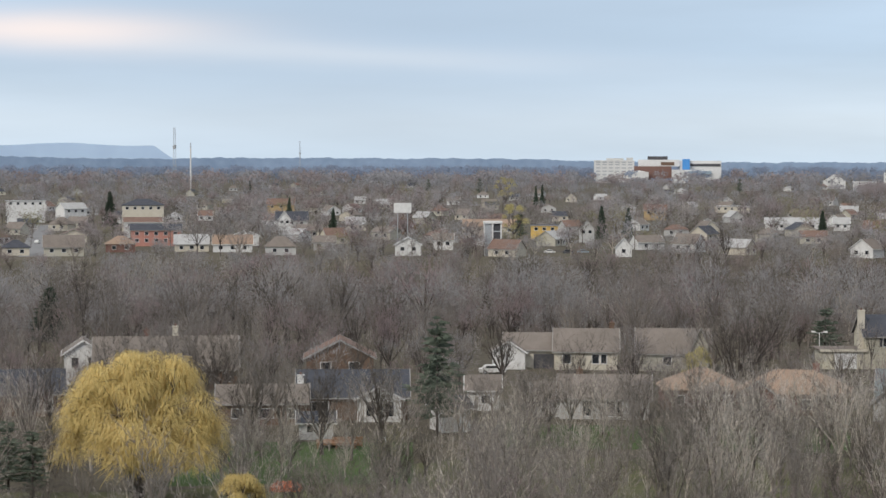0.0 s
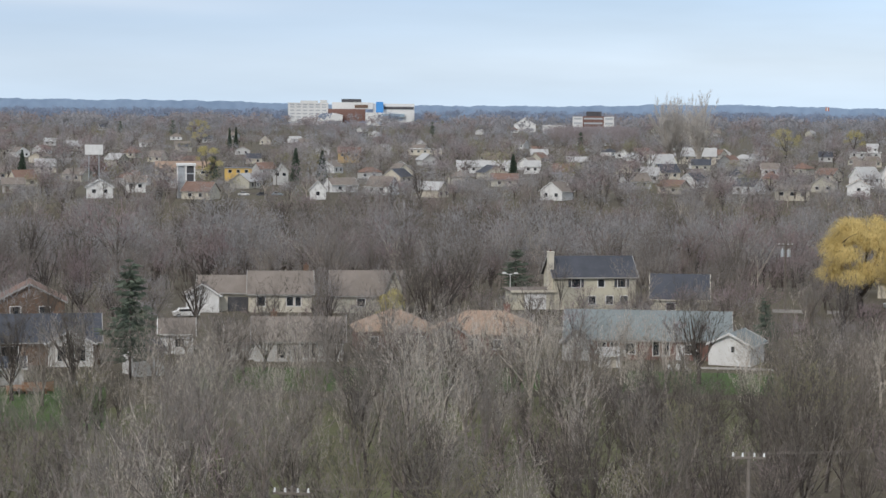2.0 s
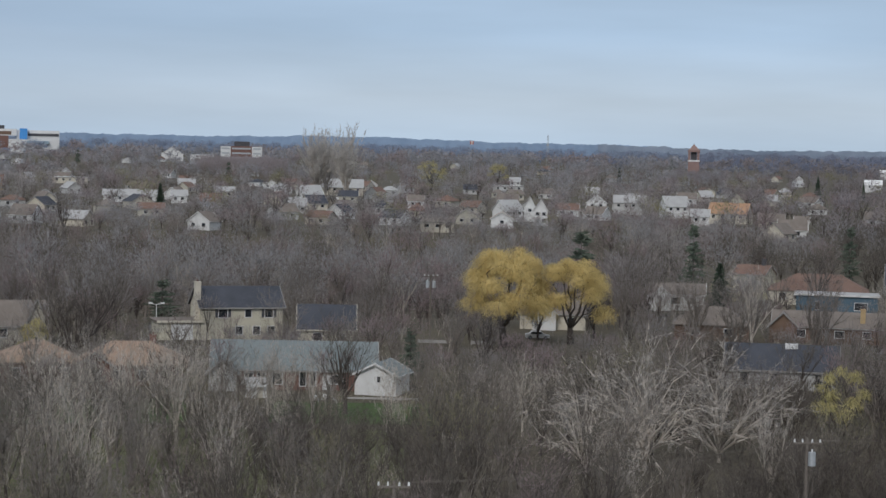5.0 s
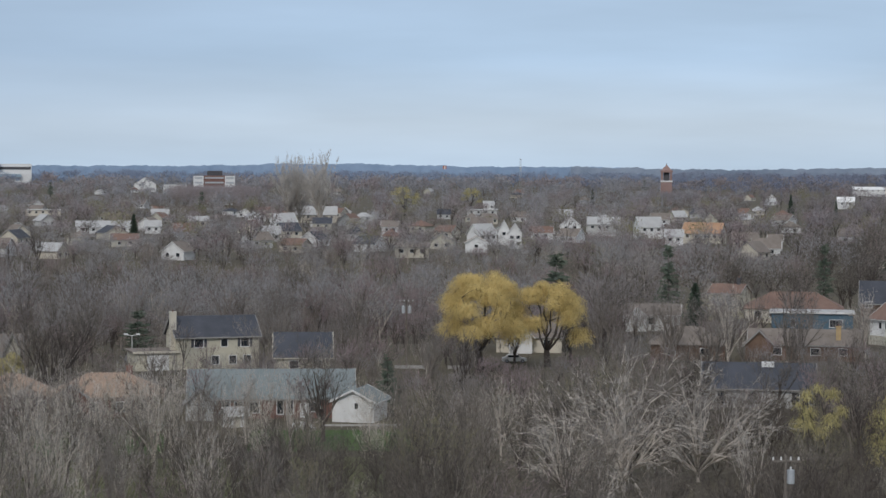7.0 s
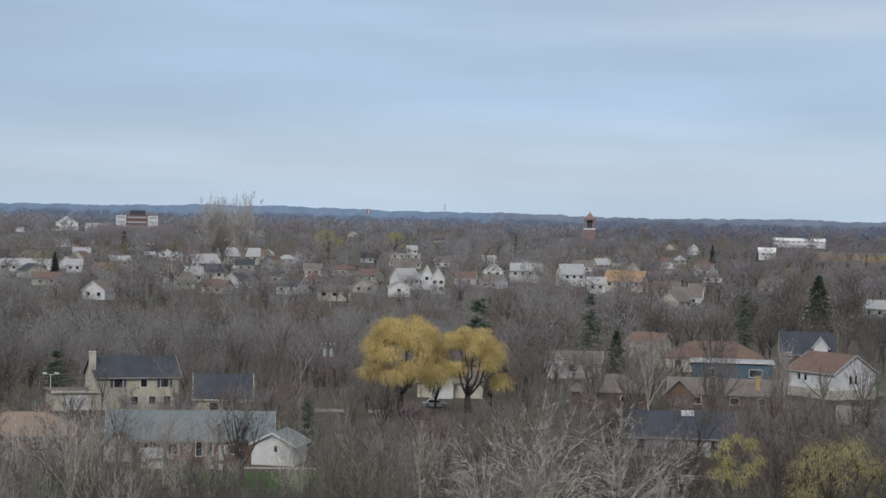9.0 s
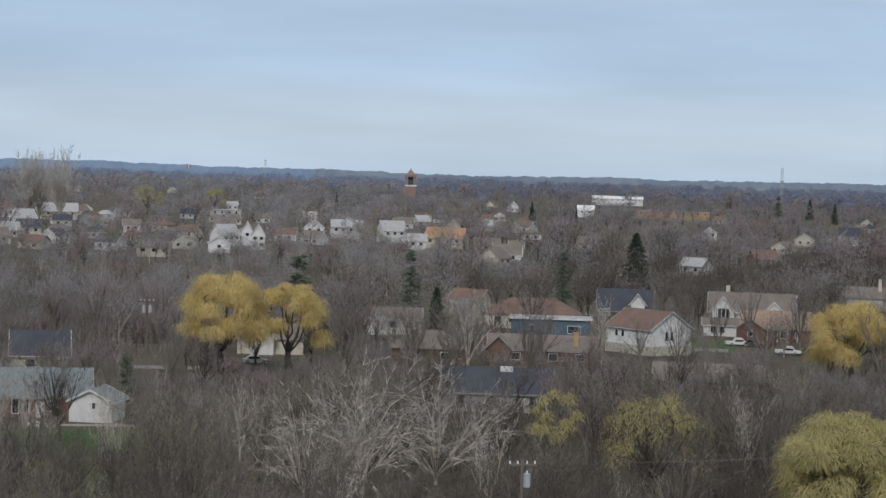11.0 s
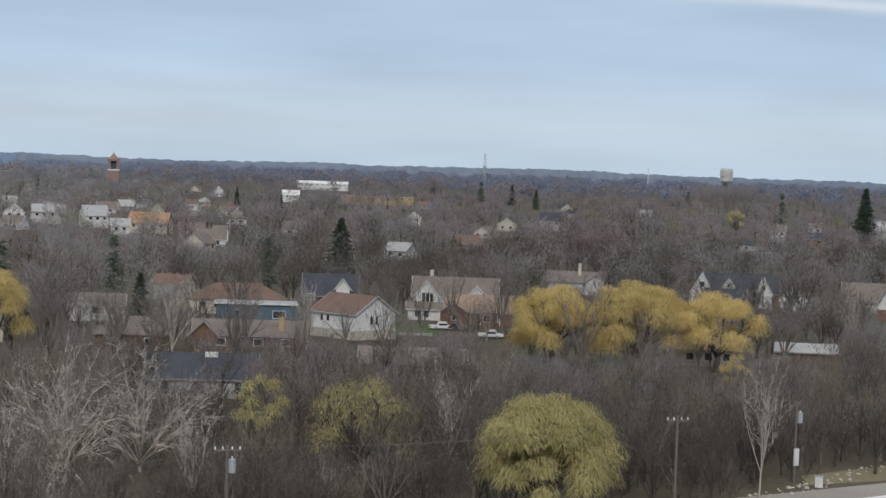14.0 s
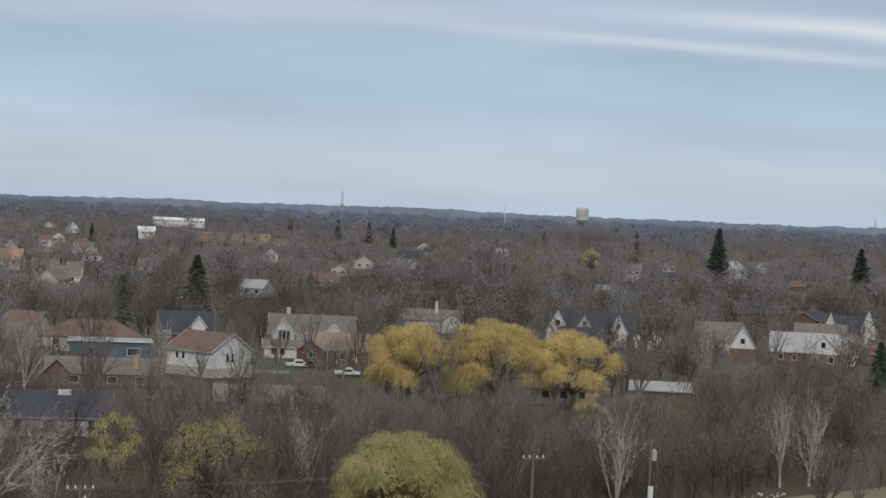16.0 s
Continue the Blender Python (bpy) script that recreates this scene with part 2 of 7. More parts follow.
# NEEDLES: dark green brightened to carry the haze over far spruces
NEEDLES = mat("dark_conifer_needles", (0.031, 0.049, 0.035), (0.076, 0.102, 0.069), 0.6, 0.9, 4, spread=0.2)
NEEDLES_BLUE = mat("blue_green_needles", (0.065, 0.086, 0.065), (0.143, 0.168, 0.125), 0.6, 0.9, 4)


# ---- helpers for building ----
def at(b, d, z=0.0):
    """The place at a bearing (degrees to the right of the first view) and a distance from the foot of the camera."""
    return Vector((d * math.sin(radians(b)), d * math.cos(radians(b)), z))


def ground_z(x, y):
    """Level of the ground: flat, with a wooded ravine behind the first row of houses."""
    x, y = np.asarray(x, float), np.asarray(y, float)
    d, b = np.hypot(x, y), np.degrees(np.arctan2(x, y))

    def step(v, a, c):
        u = np.clip((v - a) / (c - a), 0, 1)
        return u * u * (3 - 2 * u)
    return -10.0 * step(d, 410, 520) * (1 - step(d, 660, 770)) * (1 - step(b, 21, 26)) * step(b, -40, -25)


def mesh_of(name, V, F, mats, MI=None):
    me = bpy.data.meshes.new(name)
    me.from_pydata([tuple(v) for v in V], [], [tuple(f) for f in F])
    for m in mats:
        me.materials.append(m)
    if MI is not None:
        me.polygons.foreach_set("material_index", np.asarray(MI, np.int32))
    me.update()
    return me


def tri_mesh(name, V, F, mats, MI=None):
    """A mesh of triangles from arrays."""
    me = bpy.data.meshes.new(name)
    V, F = np.asarray(V, np.float32), np.asarray(F, np.int32)
    me.vertices.add(len(V))
    me.vertices.foreach_set("co", V.ravel())
    me.loops.add(F.size)
    me.loops.foreach_set("vertex_index", F.ravel())
    me.polygons.add(len(F))
    me.polygons.foreach_set("loop_start", np.arange(0, F.size, 3, dtype=np.int32))
    for m in mats:
        me.materials.append(m)
    if MI is not None:
        me.polygons.foreach_set("material_index", np.asarray(MI, np.int32))
    me.update(calc_edges=True)
    return me


class Geo:
    """Collects boxes, prisms and tubes into one mesh."""

    def __init__(self):
        self.v, self.f = [], []

    def add(self, verts, faces):
        o = len(self.v)
        self.v += [tuple(p) for p in verts]
        self.f += [tuple(i + o for i in f) for f in faces]
        return self

    def box(self, x0, x1, y0, y1, z0, z1):
        return self.add([(x0, y0, z0), (x1, y0, z0), (x1, y1, z0), (x0, y1, z0), (x0, y0, z1), (x1, y0, z1), (x1, y1, z1), (x0, y1, z1)],
                        [(0, 3, 2, 1), (4, 5, 6, 7), (0, 1, 5, 4), (1, 2, 6, 5), (2, 3, 7, 6), (3, 0, 4, 7)])

    def loft(self, rings):
        n = len(rings[0])
        verts = [p for r in rings for p in r]
        faces = [tuple(range(n - 1, -1, -1)), tuple((len(rings) - 1) * n + i for i in range(n))]
        for k in range(len(rings) - 1):
            for i in range(n):
                j = (i + 1) % n
                faces.append((k * n + i, k * n + j, (k + 1) * n + j, (k + 1) * n + i))
        return self.add(verts, faces)

    def tube(self, p, q, r0, r1=None, n=8):
        p, q = Vector(p), Vector(q)
        r1 = r0 if r1 is None else r1
        a = (q - p).normalized().orthogonal().normalized()
        c = (q - p).normalized().cross(a)
        ring = lambda o, r: [o + a * r * math.cos(2 * math.pi * i / n) + c * r * math.sin(2 * math.pi * i / n) for i in range(n)]
        return self.loft([ring(p, r0), ring(q, r1)])

    def mesh(self, name, m):
        return mesh_of(name, self.v, self.f, [m])


def part(name, geo, m, parent, label=""):
    ob = new(name, geo if isinstance(geo, bpy.types.Mesh) else geo.mesh(name, m))
    ob.parent = parent
    return tagged(ob, label)


def thing(name, place, turn=0.0, label="", category="", group="", kind=""):
    root = new(name)
    root.matrix_world = Matrix.Translation(place) @ Matrix.Rotation(radians(turn), 4, "Z")
    return tagged(root, label, category, group, kind)


VIEWS = []   # things that stay in sight: bearing, distance, half width, depth, lowest level in view


def keep_view(b, d, half, depth, low):
    VIEWS.append((b, d, half, depth, low))


# ---- ground ----
def build_ground():
    ds = np.concatenate([np.linspace(2, 400, 20), np.linspace(410, 790, 39), np.geomspace(820, 4950, 26)])
    bs = np.radians(np.concatenate([np.arange(-30, 66, 1.5), np.arange(66, 330, 6)]))
    D, B = np.meshgrid(ds, bs)
    X, Y = D * np.sin(B), D * np.cos(B)
    Z = ground_z(X, Y)
    V = np.stack([X, Y, Z], -1).reshape(-1, 3)
    nb, nd = len(bs), len(ds)
    F = []
    for i in range(nb):
        k = (i + 1) % nb
        for j in range(nd - 1):
            F.append((i * nd + j, i * nd + j + 1, k * nd + j + 1, k * nd + j))
    F.append(tuple(i * nd for i in range(nb)))
    tagged(new("ground", mesh_of("ground", V, F, [GROUND])), "leaf-littered brown and dull green open ground", "ground", kind="structure")


build_ground()


def patch(name, label, category, m, pts, z=0.03, kind="structure"):
    """A thin slab of lawn, gravel or road on the ground, by the bearings and distances of its corners."""
    ps = [at(b, d) for b, d in pts]
    g = Geo().loft([[(p.x, p.y, -0.2) for p in ps], [(p.x, p.y, z) for p in ps]])
    tagged(new(name, g.mesh(name, m)), label, category, kind=kind)


patch("undergrowth", "olive green undergrowth between bare trees", "undergrowth", UNDERGROWTH, ((-14, 175), (0, 178), (13, 190), (17, 215), (17, 258), (9, 258), (0, 250), (-7.6, 228), (-14, 232)), 0.02)
patch("lawn", "bright green mown back lawn beside houses", "lawn", LAWN, ((-7.5, 232), (-0.8, 232), (-0.8, 266), (-6.5, 268)))
patch("lawn", "bright green lawn strip before a brick bungalow", "lawn", LAWN, ((13.2, 263), (17.8, 263), (17.6, 284), (13.4, 284)))
patch("lawn", "patchy green lawn behind a grey bungalow", "lawn", LAWN, ((1.5, 262), (11, 262), (11, 285), (1.5, 285)))
patch("lawn", "green front lawn between white houses", "lawn", LAWN, ((32.2, 440), (33.6, 440), (33.4, 470), (32.3, 470)))
patch("field", "dry straw-coloured grass field on a slope", "field", DRYGRASS, ((25.0, 490), (28.6, 500), (28.6, 580), (25.2, 570)))
patch("road", "pale asphalt street between houses", "road", ROAD, ((-11.4, 780), (-10.4, 780), (-10.6, 1150), (-11.0, 1150)))
patch("bank", "dry grass bank beside a gravel lane", "bank", DRYGRASS, ((43.4, 256), (46, 272), (50, 300), (54, 330), (54, 318), (47, 262), (43.6, 249)), 0.05)
keep_view(-10.9, 850, 5, 1, 0.2)
patch("gravel_yard", "pale gravel service lane with scattered rubble", "lane", GRAVEL, ((26, 180), (32.6, 203), (37.5, 220), (42, 237), (47, 262), (56, 300), (56, 170), (26, 120)))


# ---- buildings ----
def block(root, ox, oy, L, W, he, rise, wall, roof, style="gable", trim=TRIM, over=0.45, z0=0.0):
    """Walls, roof and eaves boards of one volume. gable: ridge along x; front: ridge along y; hip; flat."""
    x0, x1, y0, y1 = ox - L / 2, ox + L / 2, oy - W / 2, oy + W / 2
    trim = WHITE if wall is WHITE and trim is TRIM else trim
    T = 0.2
    if style == "flat":
        part("wall", Geo().box(x0, x1, y0, y1, z0 - 0.3, he), wall, root)
        part("roof", Geo().box(x0 - over, x1 + over, y0 - over, y1 + over, he, he + 0.28), roof, root)
        part("fascia", Geo().box(x0 - over - 0.04, x1 + over + 0.04, y0 - over - 0.04, y0 - over, he - 0.05, he + 0.34), trim, root)
        return
    if style == "hip":
        part("wall", Geo().box(x0, x1, y0, y1, z0 - 0.3, he), wall, root)
        r = min(L, W) / 2
        a, c = (x0 - over, x1 + over), (y0 - over, y1 + over)
        if L >= W:
            top = [(x0 + r, oy), (x1 - r, oy)]
        else:
            top = [(ox, y0 + r), (ox, y1 - r)]
        low = [(a[0], c[0]), (a[1], c[0]), (a[1], c[1]), (a[0], c[1])]
        v = [(*p, he - 0.15) for p in low] + [(*p, he) for p in low] + [(*p, he + rise) for p in top]
        f = [(3, 2, 1, 0), (0, 1, 5, 4), (1, 2, 6, 5), (2, 3, 7, 6), (3, 0, 4, 7)]
        f += [(4, 5, 9, 8), (5, 6, 9), (6, 7, 8, 9), (7, 4, 8)] if L >= W else [(4, 5, 8), (5, 6, 9, 8), (6, 7, 9), (7, 4, 8, 9)]
        part("roof", Geo().add(v, f), roof, root)
        return
    swap = style == "front"
    hl, hw = (W / 2, L / 2) if swap else (L / 2, W / 2)

    def tr(p):
        u, w, z = p
        return (ox - w, oy + u, z) if swap else (ox + u, oy + w, z)
    prof = [(-hw, z0 - 0.3), (hw, z0 - 0.3), (hw, he), (0, he + rise), (-hw, he)]
    g = Geo().loft([[tr((-hl, w, z)) for w, z in prof], [tr((hl, w, z)) for w, z in prof]])
    part("wall", g, wall, root)
    k = rise / hw
    e = hl + over
    we, ze = hw + over, he - over * k
    g = Geo()
    g.loft([[tr((u, w, z)) for w, z in ((-we, ze), (0, he + rise), (we, ze), (we, ze + T), (0, he + rise + T), (-we, ze + T))] for u in (-e, e)])
    part("roof", g, roof, root)
    for u in (-e, e):
        g = Geo().loft([[tr((u + du, w, z)) for w, z in ((-we, ze - 0.06), (0, he + rise - 0.06), (we, ze - 0.06), (we, ze + T + 0.03), (0, he + rise + T + 0.03), (-we, ze + T + 0.03))] for du in (-0.05, 0.05)])
        part("gable_trim", g, trim, root)
    for w in (-we, we):
        s = 1 if w > 0 else -1
        g = Geo().loft([[tr((u, ww, z)) for ww, z in ((w, ze - 0.04), (w + s * 0.08, ze - 0.04), (w + s * 0.08, ze + 0.16), (w, ze + 0.16))] for u in (-e, e)])
        part("gutter", g, trim, root)


WIN = {}


def window(root, x, y, z, w, h, face="front", trim=WHITE, name="window"):
    """A window with frame, sill and pane; y: where the wall face is."""
    key = (round(w, 2), round(h, 2), trim.name)
    if key not in WIN:
        t = 0.13
        rect = lambda k, yy: [(-w / 2 - k, yy, -h / 2 - k), (w / 2 + k, yy, -h / 2 - k), (w / 2 + k, yy, h / 2 + k), (-w / 2 - k, yy, h / 2 + k)]
        v = rect(t, 0.05) + rect(t, -0.09) + rect(0, -0.09) + rect(0, 0.05)
        f = [(r * 4 + i, r * 4 + (i + 1) % 4, ((r + 1) % 4) * 4 + (i + 1) % 4, ((r + 1) % 4) * 4 + i) for r in range(4) for i in range(4)]
        WIN[key] = (Geo().add(v, f).mesh("window", trim), Geo().box(-w / 2 + 0.002, w / 2 - 0.002, -0.03, 0.045, -h / 2 + 0.002, h / 2 - 0.002).mesh("pane", GLASS))
    fr = part(name, WIN[key][0], None, root)
    fr.location = (x, y, z)
    fr.rotation_euler = (0, 0, {"front": 0, "right": math.pi / 2, "left": -math.pi / 2, "back": math.pi}[face])
    part("pane", WIN[key][1], None, fr)


def chimney(root, x, y, z0, z1, m, w=0.9, dep=0.7):
    c = part("chimney", Geo().box(x - w / 2, x + w / 2, y - dep / 2, y + dep / 2, z0, z1).box(x - w / 2 - 0.08, x + w / 2 + 0.08, y - dep / 2 - 0.08, y + dep / 2 + 0.08, z1, z1 + 0.15), m, root)
    part("flue", Geo().tube((x, y, z1 + 0.15), (x, y, z1 + 0.5), 0.14, 0.12), BRICK, c)


def slab_door(root, x, y, w, h, m=WHITE, name="door"):
    d = part(name, Geo().box(x - w / 2, x + w / 2, y - 0.06, y + 0.05, 0.05, 0.05 + h), m, root)
    g = Geo().box(x - w / 2 - 0.1, x - w / 2, y - 0.1, y + 0.05, 0, h + 0.15).box(x + w / 2, x + w / 2 + 0.1, y - 0.1, y + 0.05, 0, h + 0.15)
    part("door_frame", g.box(x - w / 2, x + w / 2, y - 0.1, y + 0.05, 0.05 + h, h + 0.15), WHITE, d)


def house(label, b, d, L, W, he, rise, wall, roof, style="gable", turn=0.0, wins=(), chim=None, trim=TRIM, low=1.0, name="house", view=True, z=0.0, group=""):
    """d: distance of the eaves nearest to the camera. wins: (x, sill-centre height, width, height) on the front."""
    root = thing(name, at(b, d + W / 2, z), -b + turn, label, "house" if name == "house" else name.replace("_", " "), group)
    block(root, 0, 0, L, W, he, rise, wall, roof, style, trim)
    for x, zz, w, h in wins:
        window(root, x, -W / 2, zz, w, h)
    if chim:
        chimney(root, *chim)
    if view:
        keep_view(b, d, L / 2 + 0.5, W, low + z)
    return root


# ---- the nearer houses ----
h = house("grey bungalow with dark slate roof and white window trim", -11.9, 298, 17.5, 9, 3.2, 2.8, BROWNWALL, R_DARK, wins=((4.6, 1.7, 1.3, 1.8), (6.6, 1.7, 1.0, 1.8), (-2, 1.8, 1.6, 1.2)), low=1.5)
h = house("long brick house with broad grey-brown roof and chimneys", -7.5, 328, 22, 12, 3.4, 4.4, BROWNWALL, R_GREY, chim=(1.5, 0.5, 6, 9.4, CREAM), low=6.0)
chimney(h, -3.0, 0.8, 6, 8.8, BRICK)
window(h, -9.0, -6, 2.0, 1.4, 1.3), window(h, 6.0, -6, 2.0, 1.6, 1.3), window(h, 9.5, -6, 2.0, 0.8, 1.3)
h = house("white two-storey house with porch beyond trees", -9.7, 338, 6, 7, 5.0, 2.0, WHITE, R_GREY, "front", wins=((-1.3, 3.6, 1.0, 1.5), (1.3, 3.6, 1.0, 1.5)), low=4.5)
h = house("brown brick bungalow with grey-brown shingle roof", -4.9, 284, 12, 8, 3.0, 2.0, BROWNWALL, R_GREY, wins=((-3.4, 1.6, 1.4, 1.2), (0.5, 1.6, 1.8, 1.2), (4, 1.6, 1.2, 1.2)), low=2.6)
h = house("house with slate-grey roof, white gable wing and white chimney", -2.45, 289, 15, 9, 3.3, 3.1, BROWNWALL, R_DARK, wins=((-4.5, 1.9, 2.2, 1.3),), chim=(-7.2, -2.8, 0, 6.0, WHITE), low=0.3)
block(h, 3.6, -5.2, 6.0, 3.0, 3.2, 1.6, WHITE, R_DARK, "front")
window(h, 2.4, -6.7, 1.8, 1.1, 2.0), window(h, 5.0, -6.7, 1.8, 1.1, 2.0), window(h, 3.7, -6.7, 1.8, 0.7, 2.0)
h = house("small white garden annex with slate lean-to roof", -3.45, 269, 4.4, 3.6, 2.3, 1.0, WHITE, R_DARK, wins=((-0.8, 1.4, 0.7, 0.9),), low=0.2, name="garden_shed")
h = house("brown two-storey house with white-edged front gable", -2.8, 328, 10.5, 9, 4.9, 2.7, BROWNWALL, R_BROWN, "front", wins=((-2.2, 3.6, 1.5, 1.2), (2.2, 3.6, 1.5, 1.2)), low=4.0)
h = house("beige split-level house with grey roof and dark carport", 3.9, 359, 10.6, 9, 3.3, 3.3, CREAM, R_GREY, wins=((-3.3, 1.9, 1.3, 1.5), (1.6, 1.9, 1.1, 1.5), (3.0, 1.9, 0.9, 1.5)), chim=(4.4, 1.0, 5.5, 7.6, BROWNWALL), low=1.4)
block(h, -9.2, 1.5, 9.6, 8.0, 3.3, 2.4, CREAM, R_GREY, "gable")
block(h, -13.2, -1.0, 5.6, 7.5, 3.0, 1.8, WHITE, R_GREY, "front")
# Dark sheet across the carport bay; its colour stands for the shade inside
part("carport_shade_panel", Geo().box(-9.0, -5.5, -2.6, -2.4, 0, 2.5), DARKMETAL, h, "dark panel standing for shade inside the carport")
slab_door(h, -13.2, -4.75, 3.6, 2.2, WHITE, "garage_door")
keep_view(2.0, 359, 7, 9, 0.3)
h = house("pale grey bungalow with grey shingle roof and tall windows", 4.4, 291, 12.4, 8, 3.0, 2.7, GREYWALL, R_GREY, wins=((-2.4, 1.5, 1.2, 2.0), (0.9, 1.5, 1.1, 2.0), (2.1, 1.5, 0.6, 2.0), (4.6, 1.5, 1.0, 2.0)), chim=(-3.5, 0.3, 4.5, 6.4, BROWNWALL), low=0.3)
block(h, -8.0, 1.0, 4.0, 6.0, 2.6, 1.9, GREYWALL, R_GREY, "gable")
h = house("cottage with grey roof and steep white-edged gable", 6.25, 358, 12.2, 9, 3.2, 3.6, STUCCO, R_GREY, wins=((-1.0, 1.8, 1.3, 1.3), (3.0, 1.8, 0.9, 1.5), (4.6, 1.8, 0.7, 1.5)), low=2.0)
block(h, 4.6, -4.2, 2.6, 2.4, 4.4, 3.0, STUCCO, R_GREY, "front")
h = house("small white-walled cottage with flat grey roof", 1.1, 300, 4.6, 6, 3.0, 1.7, WHITE, R_GREY, wins=((0.4, 1.6, 1.2, 1.1),), low=1.0)
h = house("low white-walled cottage beside a pine", 0.2, 276, 4.0, 5, 3.2, 1.2, WHITE, R_DARK, turn=20, low=0.3)
h = house("brick bungalow with tan hip roof behind saplings", 7.0, 303, 11.5, 10, 3.0, 2.7, BRICK, R_TAN, "hip", 6, wins=((-3.6, 1.5, 1.4, 1.2), (0, 1.5, 1.6, 1.2), (3.4, 1.5, 1.3, 1.2)), low=4.2)
h = house("long brick bungalow with tan hip roof behind saplings", 9.5, 300, 15.5, 10, 3.0, 2.9, BRICK, R_TAN, "hip", -4, wins=((-5.4, 1.5, 1.4, 1.2), (-1.8, 1.5, 1.6, 1.2), (2.2, 1.5, 1.2, 1.3), (5.4, 1.5, 1.5, 1.2)), chim=(3.0, 1.0, 4, 6.6, BRICK), low=4.2)
block(h, -4.6, -4.6, 5.0, 4.0, 2.9, 1.8, BRICK, R_TAN, "front")
window(h, -4.6, -6.6, 1.5, 1.6, 1.2)
h = house("pale yellow two-storey house with slate roof and stone chimney", 12.3, 369, 14.6, 9, 5.8, 3.1, YELLOWISH, R_DARK, turn=13, wins=((-3.4, 4.6, 1.5, 1.4), (1.1, 4.6, 1.1, 1.3), (4.8, 4.6, 1.4, 1.4), (-0.5, 1.6, 1.2, 1.4), (2.6, 1.6, 1.2, 1.4), (5.2, 1.6, 1.2, 1.4)), low=3.4)
chimney(h, -7.6, -2.5, 0, 9.9, CREAM, 1.0, 1.4)
for sx in (-4.55, -2.25, 3.7, 5.9):
    part("shutter", Geo().box(sx - 0.22, sx + 0.22, -4.6, -4.48, 3.9, 5.3), R_DARK, h)
block(h, -11.0, -1.0, 7.2, 7.0, 3.1, 0.2, YELLOWISH, R_GREY, "flat", trim=CREAM)
slab_door(h, -10.6, -4.5, 3.6, 2.6, WHITE, "garage_door")
keep_view(10.4, 369, 3.8, 7, 0.4)
h = house("long red-brick bungalow with green-grey roof and white gable", 13.9, 297, 23, 9, 3.0, 3.4, BRICK, R_TEAL, wins=((-6.4, 1.6, 1.1, 1.5), (-4.6, 1.6, 1.1, 1.5), (-2.4, 1.6, 1.3, 1.5), (1.2, 1.6, 0.8, 1.9), (2.6, 1.6, 0.8, 1.9), (6.0, 1.6, 1.6, 1.2)), low=0.2)
block(h, -10.0, -5.0, 3.8, 4.0, 2.6, 1.7, GREYWALL, R_TEAL, "front")
slab_door(h, 4.6, -4.5, 1.0, 2.1, WHITE)
h = house("white clapboard garage with small gable window", 16.3, 292, 6.0, 7, 2.9, 1.5, WHITE, R_TEAL, "front", turn=-16, wins=((0.5, 2.3, 0.45, 0.8),), low=0.1, name="garage")
h = house("grey-roofed bungalow with yellow end wall", 14.75, 358, 9.4, 9, 3.2, 3.6, YELLOWISH, R_DARK, wins=((-1.5, 1.8, 1.4, 1.2), (2.5, 1.8, 1.4, 1.2)), trim=CREAM, low=4.6)
h = house("beige bungalow with gabled porch behind a willow", 20.9, 402, 12.5, 9, 3.2, 3.4, CREAM, R_GREY, wins=((-3.4, 1.8, 1.4, 1.2), (3.4, 1.8, 1.2, 1.2)), low=0.6)
block(h, -1.6, -5, 4.4, 3.0, 3.4, 2.6, WHITE, R_GREY, "front")
h = house("white house with grey roof beside a spruce", 24.2, 461, 12.4, 9, 3.3, 2.0, WHITE, R_GREY, wins=((-3.6, 1.9, 1.3, 1.3), (0.2, 1.9, 1.3, 1.3), (3.8, 1.9, 1.3, 1.3)), low=0.5)
block(h, -3, -5, 4.0, 3.0, 3.2, 1.7, WHITE, R_BROWN, "front")
h = house("brown bungalow with grey-brown hip roof", 25.2, 389, 13.6, 9, 3.0, 3.1, BROWNWALL, R_GREY, "hip", wins=((-3, 1.7, 1.4, 1.2), (3, 1.7, 1.4, 1.2)), low=2.8)
h = house("blue flat-roofed house with white roof edge", 28.5, 452, 17.0, 9, 4.7, 0.3, BLUEWALL, R_PALE, "flat", wins=((-4.0, 2.6, 0.8, 1.6), (5.0, 2.6, 2.6, 1.5)), low=1.0, trim=WHITE)
h = house("brown hip-roofed house with cream walls", 28.0, 486, 22, 12, 3.3, 3.6, CREAM, R_BROWN, "hip", wins=((-8, 2.0, 1.4, 1.3), (-4.6, 2.0, 1.4, 1.3)), low=2.0)
h = house("house with white eaves and dark chimney stack beyond", 26.3, 520, 8, 8, 4.6, 2.0, CREAM, R_BROWN, turn=-20, chim=(2.4, 0, 5, 8.2, DARKMETAL), low=5.2)
h = house("long bungalow with grey-brown roof and tan brick chimney", 28.3, 393, 20, 9, 3.0, 2.4, BROWNWALL, R_GREY, wins=((-5, 1.7, 1.6, 1.2), (2, 1.7, 1.6, 1.2), (7, 1.7, 1.4, 1.2)), chim=(6.2, -3.0, 2.0, 6.3, TANBRICK), low=3.0)
block(h, -8.2, -3.4, 5.0, 4.4, 3.0, 2.4, BROWNWALL, R_GREY, "front")
h = house("bungalow with slate-blue roof and white walls among brush", 27.1, 315, 16.2, 9, 3.0, 3.2, GREYWALL, R_DARK, wins=((-5.4, 1.5, 1.4, 1.8), (-1, 1.5, 1.2, 1.8), (5.4, 1.5, 1.0, 1.8), (6.9, 1.5, 0.8, 1.8)), low=3.6)
